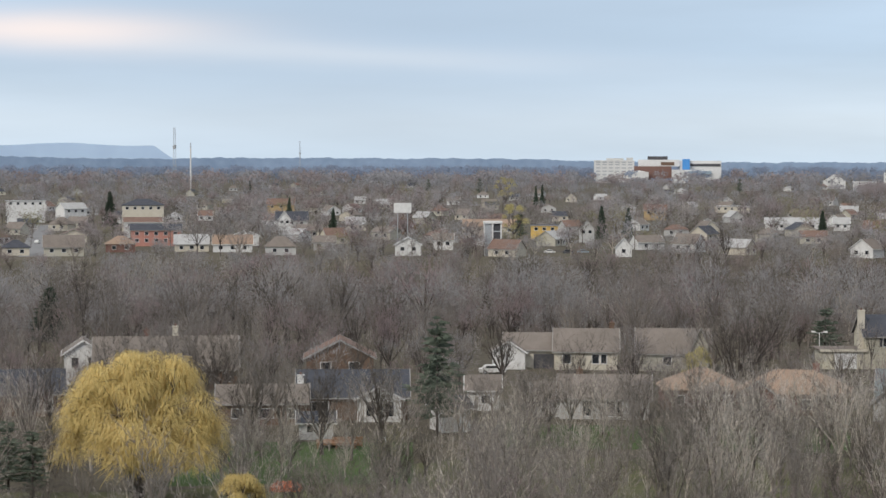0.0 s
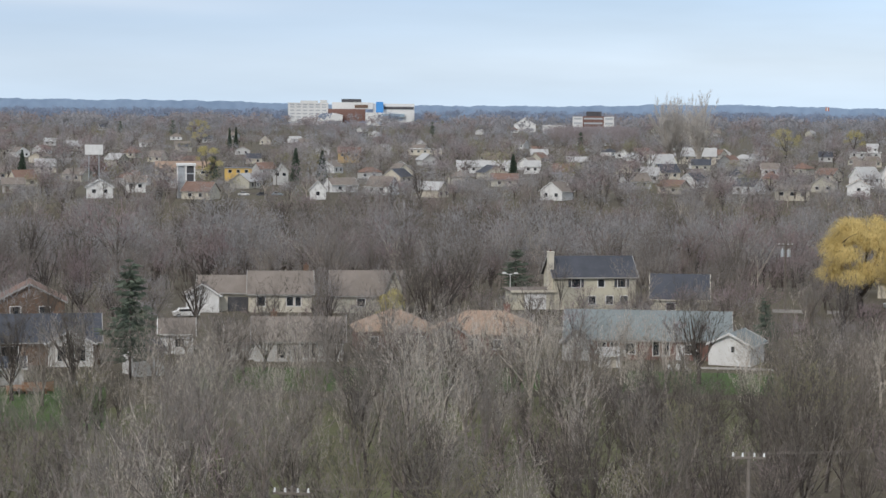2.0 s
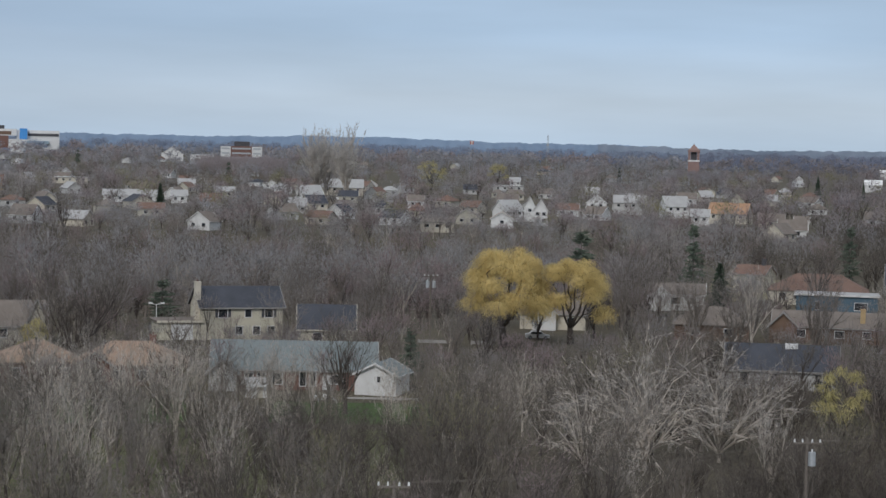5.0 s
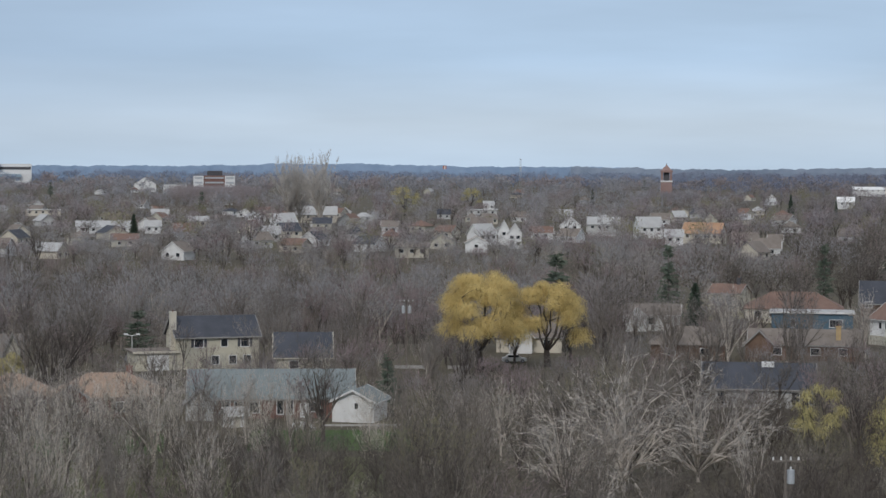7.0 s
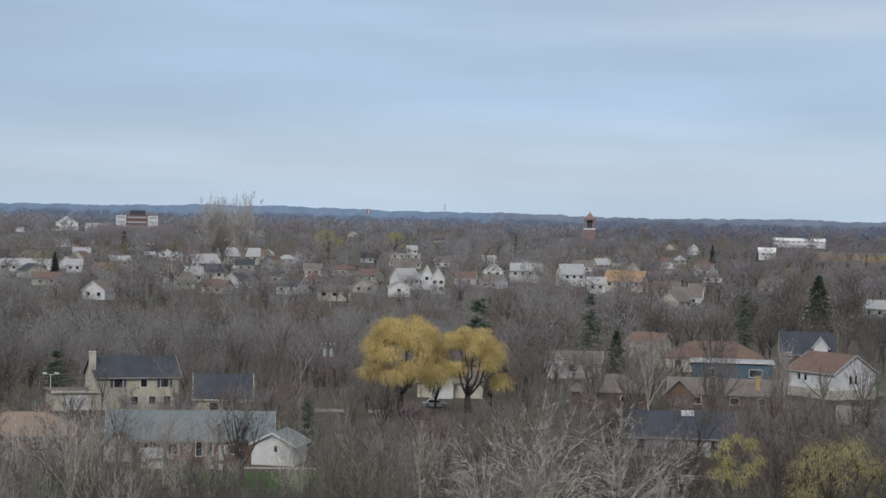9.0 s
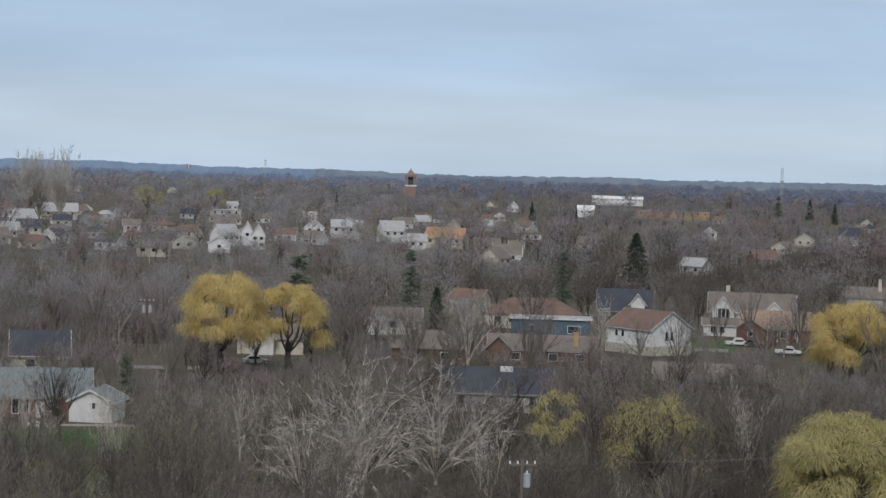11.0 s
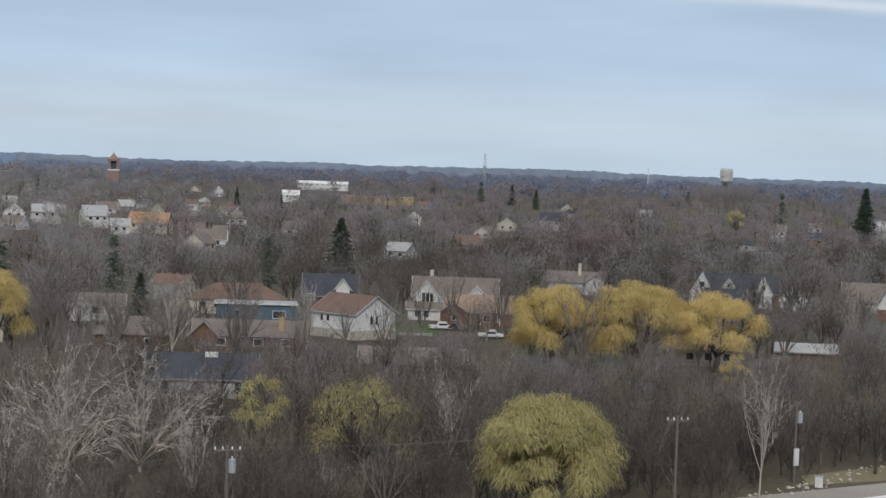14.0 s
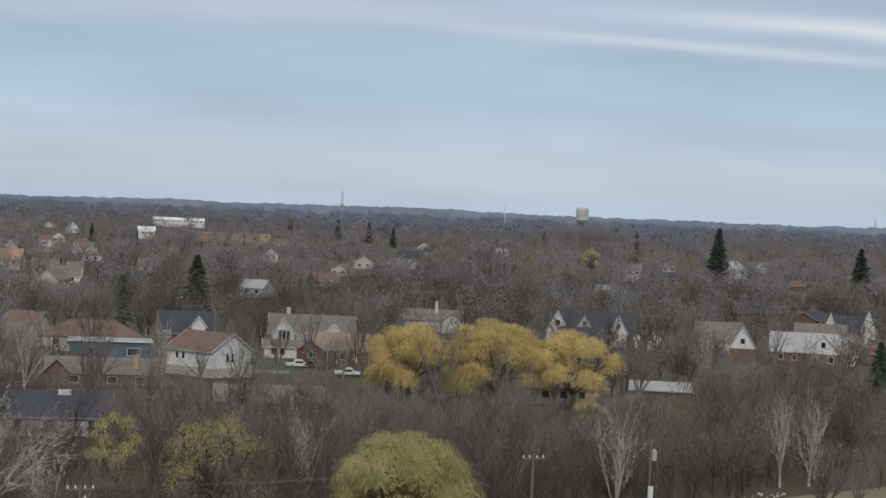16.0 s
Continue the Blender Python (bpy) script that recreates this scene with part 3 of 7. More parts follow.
part("skylight", Geo().box(0.4, 2.3, -0.9, 0.3, 5.6, 6.5), WHITE, h, "white roof skylight box")
# the white house with the brown roof stands cornerwise
h = house("white rendered two-storey house with brown shingle roof", 31.15, 426, 13.5, 11, 5.3, 3.4, WHITE, R_BROWN, "gable", turn=-48, trim=GREYWALL, low=0.0, wins=((-3.5, 4.0, 0.8, 1.2), (-1.6, 4.0, 0.8, 1.2)))
window(h, 6.75, -1.2, 3.9, 0.7, 1.7, "right"), window(h, 6.75, 0.2, 3.9, 0.7, 1.7, "right"), window(h, 6.75, -0.6, 1.0, 0.8, 1.6, "right")
part("plinth", Geo().box(-6.9, 6.9, -5.6, 5.6, -0.2, 1.9), STUCCO, h, "grey rendered lower storey")
h = house("dark-roofed house with white-edged dormer below a spruce", 30.5, 511, 13, 10, 3.4, 4.8, BROWNWALL, R_DARK, wins=((-4.6, 2.9, 1.6, 1.3), (4, 2.9, 1.4, 1.3)), low=2.8)
block(h, 3.0, -4.2, 3.4, 3.0, 5.2, 2.2, WHITE, R_DARK, "front")
h = house("white two-storey house with three steep grey gables", 33.9, 489, 19.5, 9, 5.5, 4.0, WHITE, R_GREY, wins=((-0.6, 4.4, 0.9, 1.3), (8.0, 4.4, 0.9, 1.3)), chim=(-5.6, 0.5, 5, 11.0, CREAM), low=1.5)
block(h, -6.6, -5.5, 5.2, 4.0, 5.7, 3.2, WHITE, R_GREY, "front")
block(h, 5.0, -5.3, 5.6, 3.4, 5.2, 2.7, WHITE, R_GREY, "front")
window(h, -7.3, -7.5, 5.2, 0.7, 2.0), window(h, -6.4, -7.5, 5.2, 0.7, 2.0), window(h, -5.5, -7.5, 5.2, 0.7, 2.0)
window(h, 4.2, -7.0, 4.6, 1.0, 1.2), window(h, 6.4, -7.0, 4.4, 0.9, 1.8)
block(h, -6.8, -7.6, 8.0, 3.4, 2.7, 1.3, WHITE, R_GREY, "gable")
window(h, -8.6, -9.3, 1.5, 1.1, 1.5), window(h, -6.6, -9.3, 1.5, 1.1, 1.5)
h = house("red-brick bungalow with light brown shingle roof", 34.55, 474, 15, 11, 3.0, 3.4, BRICK, R_TAN, wins=((2, 1.6, 1.6, 1.4), (5, 1.6, 1.2, 1.4)), low=0.2)
block(h, -5.6, -6.2, 6.0, 4.0, 3.0, 2.0, BRICK, R_TAN, "front")
window(h, -5.6, -8.2, 1.9, 0.9, 1.4)
for px in (-1.8, 0.4, 2.6, 4.8):
    part("porch_post", Geo().box(px - 0.1, px + 0.1, -6.1, -5.9, 0, 2.8), WHITE, h)
h = house("long brick bungalow with brown roof in bare trees", 32.8, 346, 17.4, 9, 3.0, 2.2, BROWNWALL, R_GREY, wins=((-3, 1.4, 0.5, 1.3), (1, 1.4, 0.5, 1.3), (2.2, 1.4, 0.5, 1.3), (6, 1.4, 0.8, 1.3)), view=False)
h = house("bungalow with grey roof and pale chimney beyond willows", 37.2, 605, 16.6, 10, 3.6, 2.6, GREYWALL, R_GREY, chim=(0.6, -2.0, 4, 8.6, CREAM), low=3)
block(h, 5.2, -5.4, 6.0, 3.2, 3.6, 2.2, GREYWALL, R_GREY, "front")
h = house("storey-and-a-half house with dark roof and white gables", 41.5, 575, 22, 10, 4.2, 4.6, BROWNWALL, R_DARK, low=5.6)
block(h, -9.4, -5.6, 5.6, 3.4, 4.2, 5.0, WHITE, R_DARK, "front")
block(h, -2.2, -5.2, 3.0, 3.0, 5.6, 2.2, WHITE, R_DARK, "front")
block(h, 7.0, -5.6, 4.6, 3.4, 4.2, 4.4, WHITE, R_DARK, "front")
window(h, -9.4, -7.3, 6.0, 1.2, 1.4), window(h, -2.2, -6.7, 5.9, 0.8, 1.0), window(h, 7.0, -7.3, 5.6, 1.0, 1.4)
h = house("cream cottage with white gable beside larger house", 43.0, 560, 6.5, 8, 3.4, 3.2, WHITE, R_GREY, "front", wins=((0, 4.0, 1.0, 1.2),), low=4.0)
h = house("slate-roofed garage below a brown roof", 41.2, 545, 10, 7, 3.0, 3.2, GREYWALL, R_DARK, low=2.8, name="garage")
h = house("beige house half hidden behind golden willows", 40.8, 395, 12.4, 9, 3.1, 1.9, CREAM, R_TAN, wins=((-3.4, 1.8, 1.3, 1.3), (0, 1.8, 1.3, 1.3), (3.4, 1.8, 1.3, 1.3)), low=2.4)
h = house("low white-roofed outbuilding among brush", 43.4, 400, 11, 8, 3.0, 1.3, BROWNWALL, R_PALE, low=3.6, name="outbuilding")
h = house("brown-roofed bungalow with pale walls", 44.9, 570, 12, 9, 3.3, 4.6, CREAM, R_GREY, low=4.0)
h = house("storey-and-a-half brick house with white front gable", 45.55, 545, 6.4, 10, 3.6, 5.0, WHITE, R_DARK, "front", wins=((0, 4.8, 1.1, 1.3),), low=2.2)
part("brick_storey", Geo().box(-3.3, 3.3, -5.3, 5.1, -0.2, 2.9), BRICK, h, "red brick ground floor")
h = house("brick bungalow with pale grey roof and white gable", 47.2, 540, 17, 10, 3.2, 4.4, BRICK, R_PALE, wins=((-6, 1.7, 1.3, 1.3), (-2.5, 1.7, 1.0, 1.3)), low=1.6)
block(h, 4.6, -5.8, 8.4, 3.6, 3.4, 4.4, WHITE, R_PALE, "front")
part("brick_storey", Geo().box(0.3, 8.9, -7.75, -4, -0.2, 2.9), BRICK, h, "red brick ground floor")
window(h, 4.6, -7.6, 5.2, 1.1, 1.4), window(h, 2.6, -7.8, 1.6, 1.2, 1.5), window(h, 6.6, -7.8, 1.6, 1.2, 1.5)
h = house("white gabled garage beside a brick bungalow", 48.3, 541, 4.6, 6, 2.8, 2.4, WHITE, R_PALE, "front", low=1.2, name="garage")
h = house("brick bungalow with brown roof at the edge of woods", 49.5, 548, 12, 9, 3.2, 3.0, BRICK, R_BROWN, wins=((-3, 1.7, 1.4, 1.3), (2, 1.7, 1.4, 1.3)), low=1.5)
h = house("dark green-roofed house with tall white gables", 48.35, 634, 13.5, 9, 4.0, 4.5, GREYWALL, R_DARK, low=3)
block(h, -5.5, -5, 3.4, 3.0, 5.0, 4.4, WHITE, R_DARK, "front")
block(h, 5.5, -5, 4.2, 3.0, 5.0, 5.4, WHITE, R_DARK, "front")
h = house("grey-roofed bungalow behind a row of gables", 47.6, 610, 14, 8, 4.2, 2.6, GREYWALL, R_GREY, low=3.4)


# ---- the far suburb ----
def far(label, b, d, L, W, he, rise, wall, roof, style="gable", turn=0.0, nwin=3, low=1.5, name="house", chim=None):
    wins = []
    if len(label.split()) < 6:
        label += " among bare trees"
    for s in range(max(1, round(he / 3))):
        zz = he - 1.4 - 2.8 * s
        if zz > 0.8 and (s == 0 or d < 900):
            wins += [((i - (nwin - 1) / 2) * L / (nwin + 0.3), zz, 1.4, 1.3) for i in range(nwin)]
    return house(label, b, d, L, W, he, rise, wall, roof, style, turn, wins, chim, low=max(low + 0.9, he * 0.62), name=name)


far("white flat-roofed apartment block", -11.2, 1190, 21.5, 14, 12, 0.4, WHITE, R_DARK, "flat", nwin=5, low=4, name="apartment_building")
far("white hillside house beside a street", -10.0, 1180, 14, 10, 8, 3, WHITE, R_PALE, turn=30, low=3)
far("cream three-storey building with dark roof", -8.1, 1035, 20, 14, 13, 3, CREAM, R_DARK, "hip", nwin=5, low=4, name="apartment_building")
far("white two-storey house with grey roof", -8.1, 960, 17, 10, 7.0, 2.0, WHITE, R_BROWN, nwin=4, low=2)
far("long salmon-red building with dark roof", -7.75, 867, 20.5, 10, 6.6, 2.2, SALMON, R_DARK, nwin=5, low=0.5, name="terrace")
far("brick bungalow with tan hip roof", -8.7, 812, 11.2, 9, 3.2, 3.0, BRICK, R_TAN, "hip", nwin=2, low=0)
far("low pale-roofed bungalow", -6.8, 815, 13, 9, 3.0, 3.4, CREAM, R_PALE, low=0.5)
far("white bungalow with tan roof and wide windows", -5.7, 809, 15, 9, 3.2, 3.2, WHITE, R_TAN, low=0)
far("white front-gabled house", -5.35, 869, 11, 9, 4.0, 2.6, WHITE, R_PALE, "front", nwin=2, low=2)
far("grey-roofed bungalow with pale walls", -10.2, 782, 14.4, 9, 3.5, 4.0, STUCCO, R_GREY, low=0)
far("tan brick house", -4.4, 1367, 18, 10, 6, 3.6, TANBRICK, R_BROWN, low=2)
far("white-gabled house with dark roof", -4.1, 1056, 16, 10, 5, 4.2, GREYWALL, R_DARK, low=2)
far("small white-gabled house with dark roof", -4.3, 1040, 6, 8, 6, 4, WHITE, R_DARK, "front", nwin=2, low=3)
far("brown house with white-edged gable", -1.1, 1002, 13, 10, 5, 4.8, BROWNWALL, R_BROWN, "front", low=2)
far("white front-gabled cottage", -0.95, 778, 9.6, 9, 4.0, 2.7, WHITE, R_PALE, "front", nwin=2, low=1)
far("white cottage with porch", 0.0, 827, 8, 8, 4.0, 2.4, WHITE, R_GREY, nwin=2, low=1)
far("long cream building with tan roof", 1.25, 954, 24, 12, 5, 3.2, CREAM, R_TAN, nwin=5, low=1)
far("yellow ochre building with dark roof", 2.75, 941, 12, 12, 6, 3, OCHRE, R_DARK, "flat", low=1, name="shop_building")
far("grey house with pale gable", 3.9, 905, 6.5, 9, 6, 3.6, GREYWALL, R_GREY, "front", nwin=2, low=1)
far("small white-gabled cottage", 4.9, 774, 6, 8, 3.6, 3.3, WHITE, R_GREY, "front", nwin=1, low=0.5)
far("tan brick two-storey house", 5.75, 1240, 13.4, 10, 6, 3, TANBRICK, R_BROWN, low=1)
far("long low building with flat white roof", 7.8, 1426, 23, 14, 4, 0.4, CREAM, MEMBRANE, "flat", nwin=5, low=1, name="shop_building")
far("long bungalow with pale grey roof", 9.4, 1075, 27, 10, 3.5, 2.8, WHITE, R_PALE, nwin=5, low=0.5)
far("white cottage", 10.7, 1074, 8, 8, 3.8, 2.8, WHITE, R_PALE, nwin=2, low=1)
far("white-roofed cottage", 10.9, 1320, 10.4, 9, 4, 3, WHITE, R_PALE, nwin=2, low=1)
far("grey-roofed house with white walls", 14.2, 1143, 12.4, 9, 4.4, 4.4, WHITE, R_PALE, turn=25, low=1)
far("row of pale-roofed houses", 15.1, 1274, 25, 10, 5, 4.8, CREAM, R_PALE, nwin=5, low=2, name="terrace")
far("low building with pale flat roof", 19.6, 1393, 20, 12, 5.5, 0.5, GREYWALL, MEMBRANE, "flat", nwin=4, low=1, name="shop_building")
far("white house with pale roof", 19.6, 929, 10, 9, 5, 4.4, WHITE, R_PALE, turn=40, low=1)
far("white cottage with dark attic window", 19.45, 855, 9, 8, 4, 2.4, WHITE, R_TAN, "front", nwin=1, low=0.5)
far("tall white-gabled house", 20.5, 891, 6, 9, 6.5, 4.6, WHITE, R_GREY, "front", nwin=2, low=1.5)
far("steep white-gabled house", 20.2, 935, 5, 9, 6.5, 4.6, WHITE, R_GREY, "front", nwin=1, low=2)
far("white-gabled house with brown roof", 22.0, 1043, 10, 9, 6, 4, WHITE, R_BROWN, "front", nwin=2, low=2)
far("long pale-roofed terrace", 22.9, 1060, 16, 10, 6, 3.5, GREYWALL, R_PALE, nwin=4, low=2, name="terrace")
far("cream bungalow at the wood's edge", 17.7, 805, 13, 9, 4, 1.8, CREAM, R_GREY, low=0.5)
far("white cottage among trees", 17.1, 1032, 8, 8, 5, 2.8, WHITE, R_GREY, nwin=2, low=1.5)
far("house with bright orange roof and white gable end", 25.6, 963, 18, 11, 5, 4.6, CREAM, R_ORANGE, turn=-15, nwin=4, low=1)
far("white two-storey house", 24.1, 1022, 11.8, 10, 6, 4.6, WHITE, R_PALE, turn=20, low=1)
far("cream porch-fronted cottage", 26.7, 917, 11, 9, 4, 2.8, CREAM, R_GREY, low=0.8)
far("white bungalow with pale roof", 24.8, 945, 8, 9, 4, 3, WHITE, R_PALE, nwin=2, low=1)
far("small white cottage", 27.5, 900, 6, 7, 4, 2.6, WHITE, R_GREY, nwin=1, low=1)
far("long white-roofed school block", 30.2, 2508, 60, 20, 8, 3.0, WHITE, MEMBRANE, "gable", nwin=9, low=3, name="school")
far("white-roofed hall", 29.35, 1760, 14, 14, 6, 4, WHITE, MEMBRANE, nwin=2, low=2, name="hall")
far("long tan school building with flat roof", 31.7, 1767, 61, 16, 7, 0.5, TANBRICK, CONCRETE, "flat", nwin=10, low=1, name="school")
far("small white cottage in woods", 32.7, 1224, 8.5, 8, 4.6, 3, WHITE, R_PALE, "front", nwin=2, low=3)
far("dark-roofed house with white gable", 36.4, 1213, 12, 10, 5.5, 4.4, GREYWALL, R_DARK, low=3)
far("white house front in woods", 42.5, 1149, 9, 9, 6, 3, WHITE, R_GREY, nwin=3, low=2)
far("white house with curved pale roof", 45.1, 1291, 23, 14, 5, 5.5, GREYWALL, R_PALE, "hip", nwin=4, low=3)
far("large white gabled hall", 10.5, 2601, 27, 20, 9, 8.5, WHITE, MEMBRANE, "front", nwin=2, low=5, name="hall")
far("white flat-roofed warehouse", 11.3, 2448, 27, 20, 10, 0.8, WHITE, MEMBRANE, "flat", nwin=2, low=6, name="warehouse")


def more_houses(n, b0, b1, d0, d1, seed, tone):
    """Further small houses of the suburb, scattered along its streets."""
    rng = random.Random(seed)
    walls = {"light": (WHITE, CREAM, GREYWALL, STUCCO), "mixed": (CREAM, BRICK, STUCCO, GREYWALL, BROWNWALL)}[tone]
    words = {WHITE: "white", CREAM: "cream", GREYWALL: "pale grey", STUCCO: "weathered grey", BRICK: "red-brick", BROWNWALL: "brown-brick"}
    roofs = ((R_GREY, "grey"), (R_DARK, "dark"), (R_PALE, "pale"), (R_BROWN, "brown"), (R_GREY, "grey"))
    made = 0
    while made < n:
        b, d = rng.uniform(b0, b1), math.exp(rng.uniform(math.log(d0), math.log(d1)))
        if any(abs(b - v[0]) < math.degrees((v[2] + 8) / v[1]) and abs(d - v[1]) < 40 for v in VIEWS):
            continue
        w, (rf, rn) = rng.choice(walls), rng.choice(roofs)
        st = rng.choice(("gable", "gable", "front", "hip"))
        he = rng.choice((3.0, 3.2, 3.4))
        house("%s suburban house with %s shingle roof" % (words[w], rn), b, d, rng.uniform(8, 11.5), rng.uniform(8, 10), he, rng.uniform(2.2, 3.8), w, rf, st, rng.choice((0, 0, 25, -30, 60)), ((-2.2, he - 1.4, 1.4, 1.3), (2.2, he - 1.4, 1.4, 1.3)), low=he * rng.uniform(0.8, 1.25), group="suburban houses")
        made += 1


more_houses(78, -13, 17, 770, 1500, 5, "light")
more_houses(42, 13, 28, 800, 1500, 6, "light")
more_houses(44, -13, 28, 1500, 2600, 7, "light")
more_houses(22, 29, 50, 700, 1800, 8, "mixed")


# ---- landmarks ----
def far_windows(root, L, y, rows, cols, z0, dz, w, h):
    for r in range(rows):
        for c in range(cols):
            window(root, (c - (cols - 1) / 2) * L / cols, y, z0 + r * dz, w, h, trim=CONCRETE)


def hospital():
    r = thing("hospital", at(5.78, 3200), -5.78, "large white hospital with brick band and blue tower", "hospital")
    part("west_wing", Geo().box(-94, -34, -15, 25, 0, 32), WHITE, r, "pale grey ward block")
    part("west_parapet", Geo().box(-94.5, -33.5, -15.6, 25, 32, 33.4), WHITE, r)
    part("stair_head", Geo().box(-76, -50, 0, 15, 33.4, 36.5), GREYWALL, r)
    part("stair_head", Geo().box(-46, -36, 2, 14, 33.4, 37.5), GREYWALL, r)
    part("brick_base", Geo().box(-34, 22, -20, 20, 0, 24.5), BRICK, r, "red-brick lower block")
    part("centre_block", Geo().box(-28, 34, -17, 20, 24.5, 34.5), WHITE, r)
    part("centre_window", Geo().box(6, 26, -17.5, -17, 26, 31), BROWNWALL, r, "dark glazed hall front")
    part("roof_plant", Geo().box(-14, 16, -8, 10, 34.5, 39.5), DARKMETAL, r, "dark rooftop plant storey")
    part("blue_tower", Geo().box(38, 49, -24, 0, 8, 35.5), BLUEPAINT, r, "bright blue clad tower")
    part("east_wing", Geo().box(34, 96, -15, 25, 0, 33), WHITE, r)
    part("east_window", Geo().box(50, 95, -15.5, -15, 24.5, 28.5), DARKMETAL, r, "dark ribbon window")
    part("east_podium", Geo().box(22, 92, -50, -25, 0, 19.5), WHITE, r)
    part("blue_canopy", Geo().box(48, 80, -56, -50, 13.5, 18), SKYLIGHT, r, "pale blue entrance canopy")
    part("entrance_hall", Geo().box(-40, -12, -62, -24, 0, 15.5), WHITE, r, "bright white entrance hall")
    part("entrance_roof", Geo().loft([[(-41, y, 15.5), (-11, y, 15.5), (-26, y, 18.5)] for y in (-62.5, -24)]), MEMBRANE, r)
    for z in (12, 17, 22, 27, 30.5):
        for k in range(6):
            x = -91 + k * 9.6
            part("window_strip", Geo().box(x, x + 6.4, -15.4, -15, z - 0.9, z + 0.9), METAL, r)
    keep_view(5.78, 3100, 98, 60, 9)


hospital()


def church_tower():
    r = thing("church_tower", at(24.58, 1900), -24.58, "red-brick church tower with arched belfry and pyramid roof", "church")
    part("shaft", Geo().box(-5, 5, -5, 5, 0, 20.5), TOWERBRICK, r)
    part("stone_band", Geo().box(-5.3, 5.3, -5.3, 5.3, 20.5, 21.8), WHITE, r, "pale stone band")
    for sx in (-1, 1):
        for sy in (-1, 1):
            part("belfry_pier", Geo().box(min(sx * 5, sx * 2.9), max(sx * 5, sx * 2.9), min(sy * 5, sy * 2.9), max(sy * 5, sy * 2.9), 21.8, 29), TOWERBRICK, r)
    part("belfry_core", Geo().box(-2.5, 2.5, -2.5, 2.5, 21.8, 29), DARKMETAL, r)
    part("parapet", Geo().box(-5.5, 5.5, -5.5, 5.5, 29, 31), TOWERBRICK, r)
    part("spire", Geo().loft([[(-4.6, -4.6, 31), (4.6, -4.6, 31), (4.6, 4.6, 31), (-4.6, 4.6, 31)], [(-0.2, -0.2, 36), (0.2, -0.2, 36), (0.2, 0.2, 36), (-0.2, 0.2, 36)]]), TOWERBRICK, r, "brown pyramid roof")
    part("finial", Geo().tube((0, 0, 36), (0, 0, 37.5), 0.25, 0.1), DARKMETAL, r)
    keep_view(24.58, 1900, 7, 10, 8)


church_tower()


def stair_tower():
    r = thing("training_tower", at(1.35, 784), -1.35, "grey open-sided steel stair tower with white roof", "tower")
    for x in (-3.1, 0.0, 3.1):
        for y in (-3, 3):
            part("post", Geo().box(x - 0.25, x + 0.25, y - 0.25, y + 0.25, -0.5, 12), WHITE, r)
    for z in (3, 6, 9):
        part("floor_slab", Geo().box(-3.2, 3.2, -3.2, 3.2, z - 0.2, z + 0.2), METAL, r)
    # Block coloured dark to give the shade within the open tower
    part("core", Geo().box(-0.2, 2.9, -2.6, 2.9, 0, 11.8), DARKMETAL, r, "dark block in place of shade within the stairs")
    part("cladding", Geo().box(-3.0, -0.4, -2.9, 2.9, 0, 11.8), METAL, r, "blue-grey panel cladding")
    part("roof", Geo().box(-3.6, 3.6, -3.6, 3.6, 11.9, 12.7), WHITE, r, "white roof cap")
    keep_view(1.35, 784, 4, 6, -1)


stair_tower()


def billboard():
    r = thing("billboard", at(-1.1, 860), -1.1, "blank white billboard on steel posts", "billboard")
    part("panel", Geo().box(-3.6, 3.6, -0.2, 0.2, 13.8, 17.8), WHITE, r)
    for x in (-2, 2):
        part("post", Geo().tube((x, 0.3, 0), (x, 0.3, 14), 0.2), METAL, r)
    keep_view(-1.1, 860, 4, 2, 13)


billboard()


def apartment_block():
    r = thing("apartment_building", at(12.35, 1812), -12.35, "brown and cream apartment block with rooftop plant", "apartment building")
    part("centre", Geo().box(-9, 9, -6, 10, 0, 25), BRICK, r)
    part("wing", Geo().box(-17.5, -9, -7, 10, 0, 24.5), WHITE, r)
    part("wing", Geo().box(9, 17.5, -7, 10, 0, 24.5), WHITE, r)
    part("rooftop_plant", Geo().box(-6, 7, -3, 6, 25, 29), DARKMETAL, r)
    for z in range(11, 25, 4):
        part("window_band", Geo().box(-8, 8, -6.3, -6, z - 0.7, z + 0.7), METAL, r)
        part("window_band", Geo().box(-16.5, -10, -7.3, -7, z - 0.7, z + 0.7), METAL, r)
        part("window_band", Geo().box(10, 16.5, -7.3, -7, z - 0.7, z + 0.7), METAL, r)
    keep_view(12.35, 1812, 18, 12, 20)


apartment_block()


def lattice_mast(b, d, top, w, label, solid=False, m=METAL):
    r = thing("radio_mast", at(b, d), -b, label, "mast")
    if solid:
        part("pole", Geo().tube((0, 0, 0), (0, 0, top * 0.9), w * 0.6, w * 0.5), WHITE, r)
        part("antenna", Geo().tube((0, 0, top * 0.9), (0, 0, top), w * 0.45, w * 0.3), METAL, r)
        return
    cs = [(-1, -1), (1, -1), (1, 1), (-1, 1)]
    for x, y in cs:
        part("leg", Geo().tube((x * w, y * w, 0), (x * w * 0.45, y * w * 0.45, top), 0.3, 0.25, 5), m, r)
    n = 14
    for i in range(n):
        g = Geo()
        s0, s1 = w * (1 - 0.55 * i / n), w * (1 - 0.55 * (i + 1) / n)
        for k in range(4):
            p, q = cs[k], cs[(k + 1) % 4]
            g.tube((p[0] * s0, p[1] * s0, top * i / n), (q[0] * s1, q[1] * s1, top * (i + 1) / n), 0.18, 0.18, 4)
        part("brace", g, m, r)
    part("antenna_ring", Geo().tube((0, 0, top * 0.62), (0, 0, top * 0.68), w * 1.0, w * 1.0), m, r)


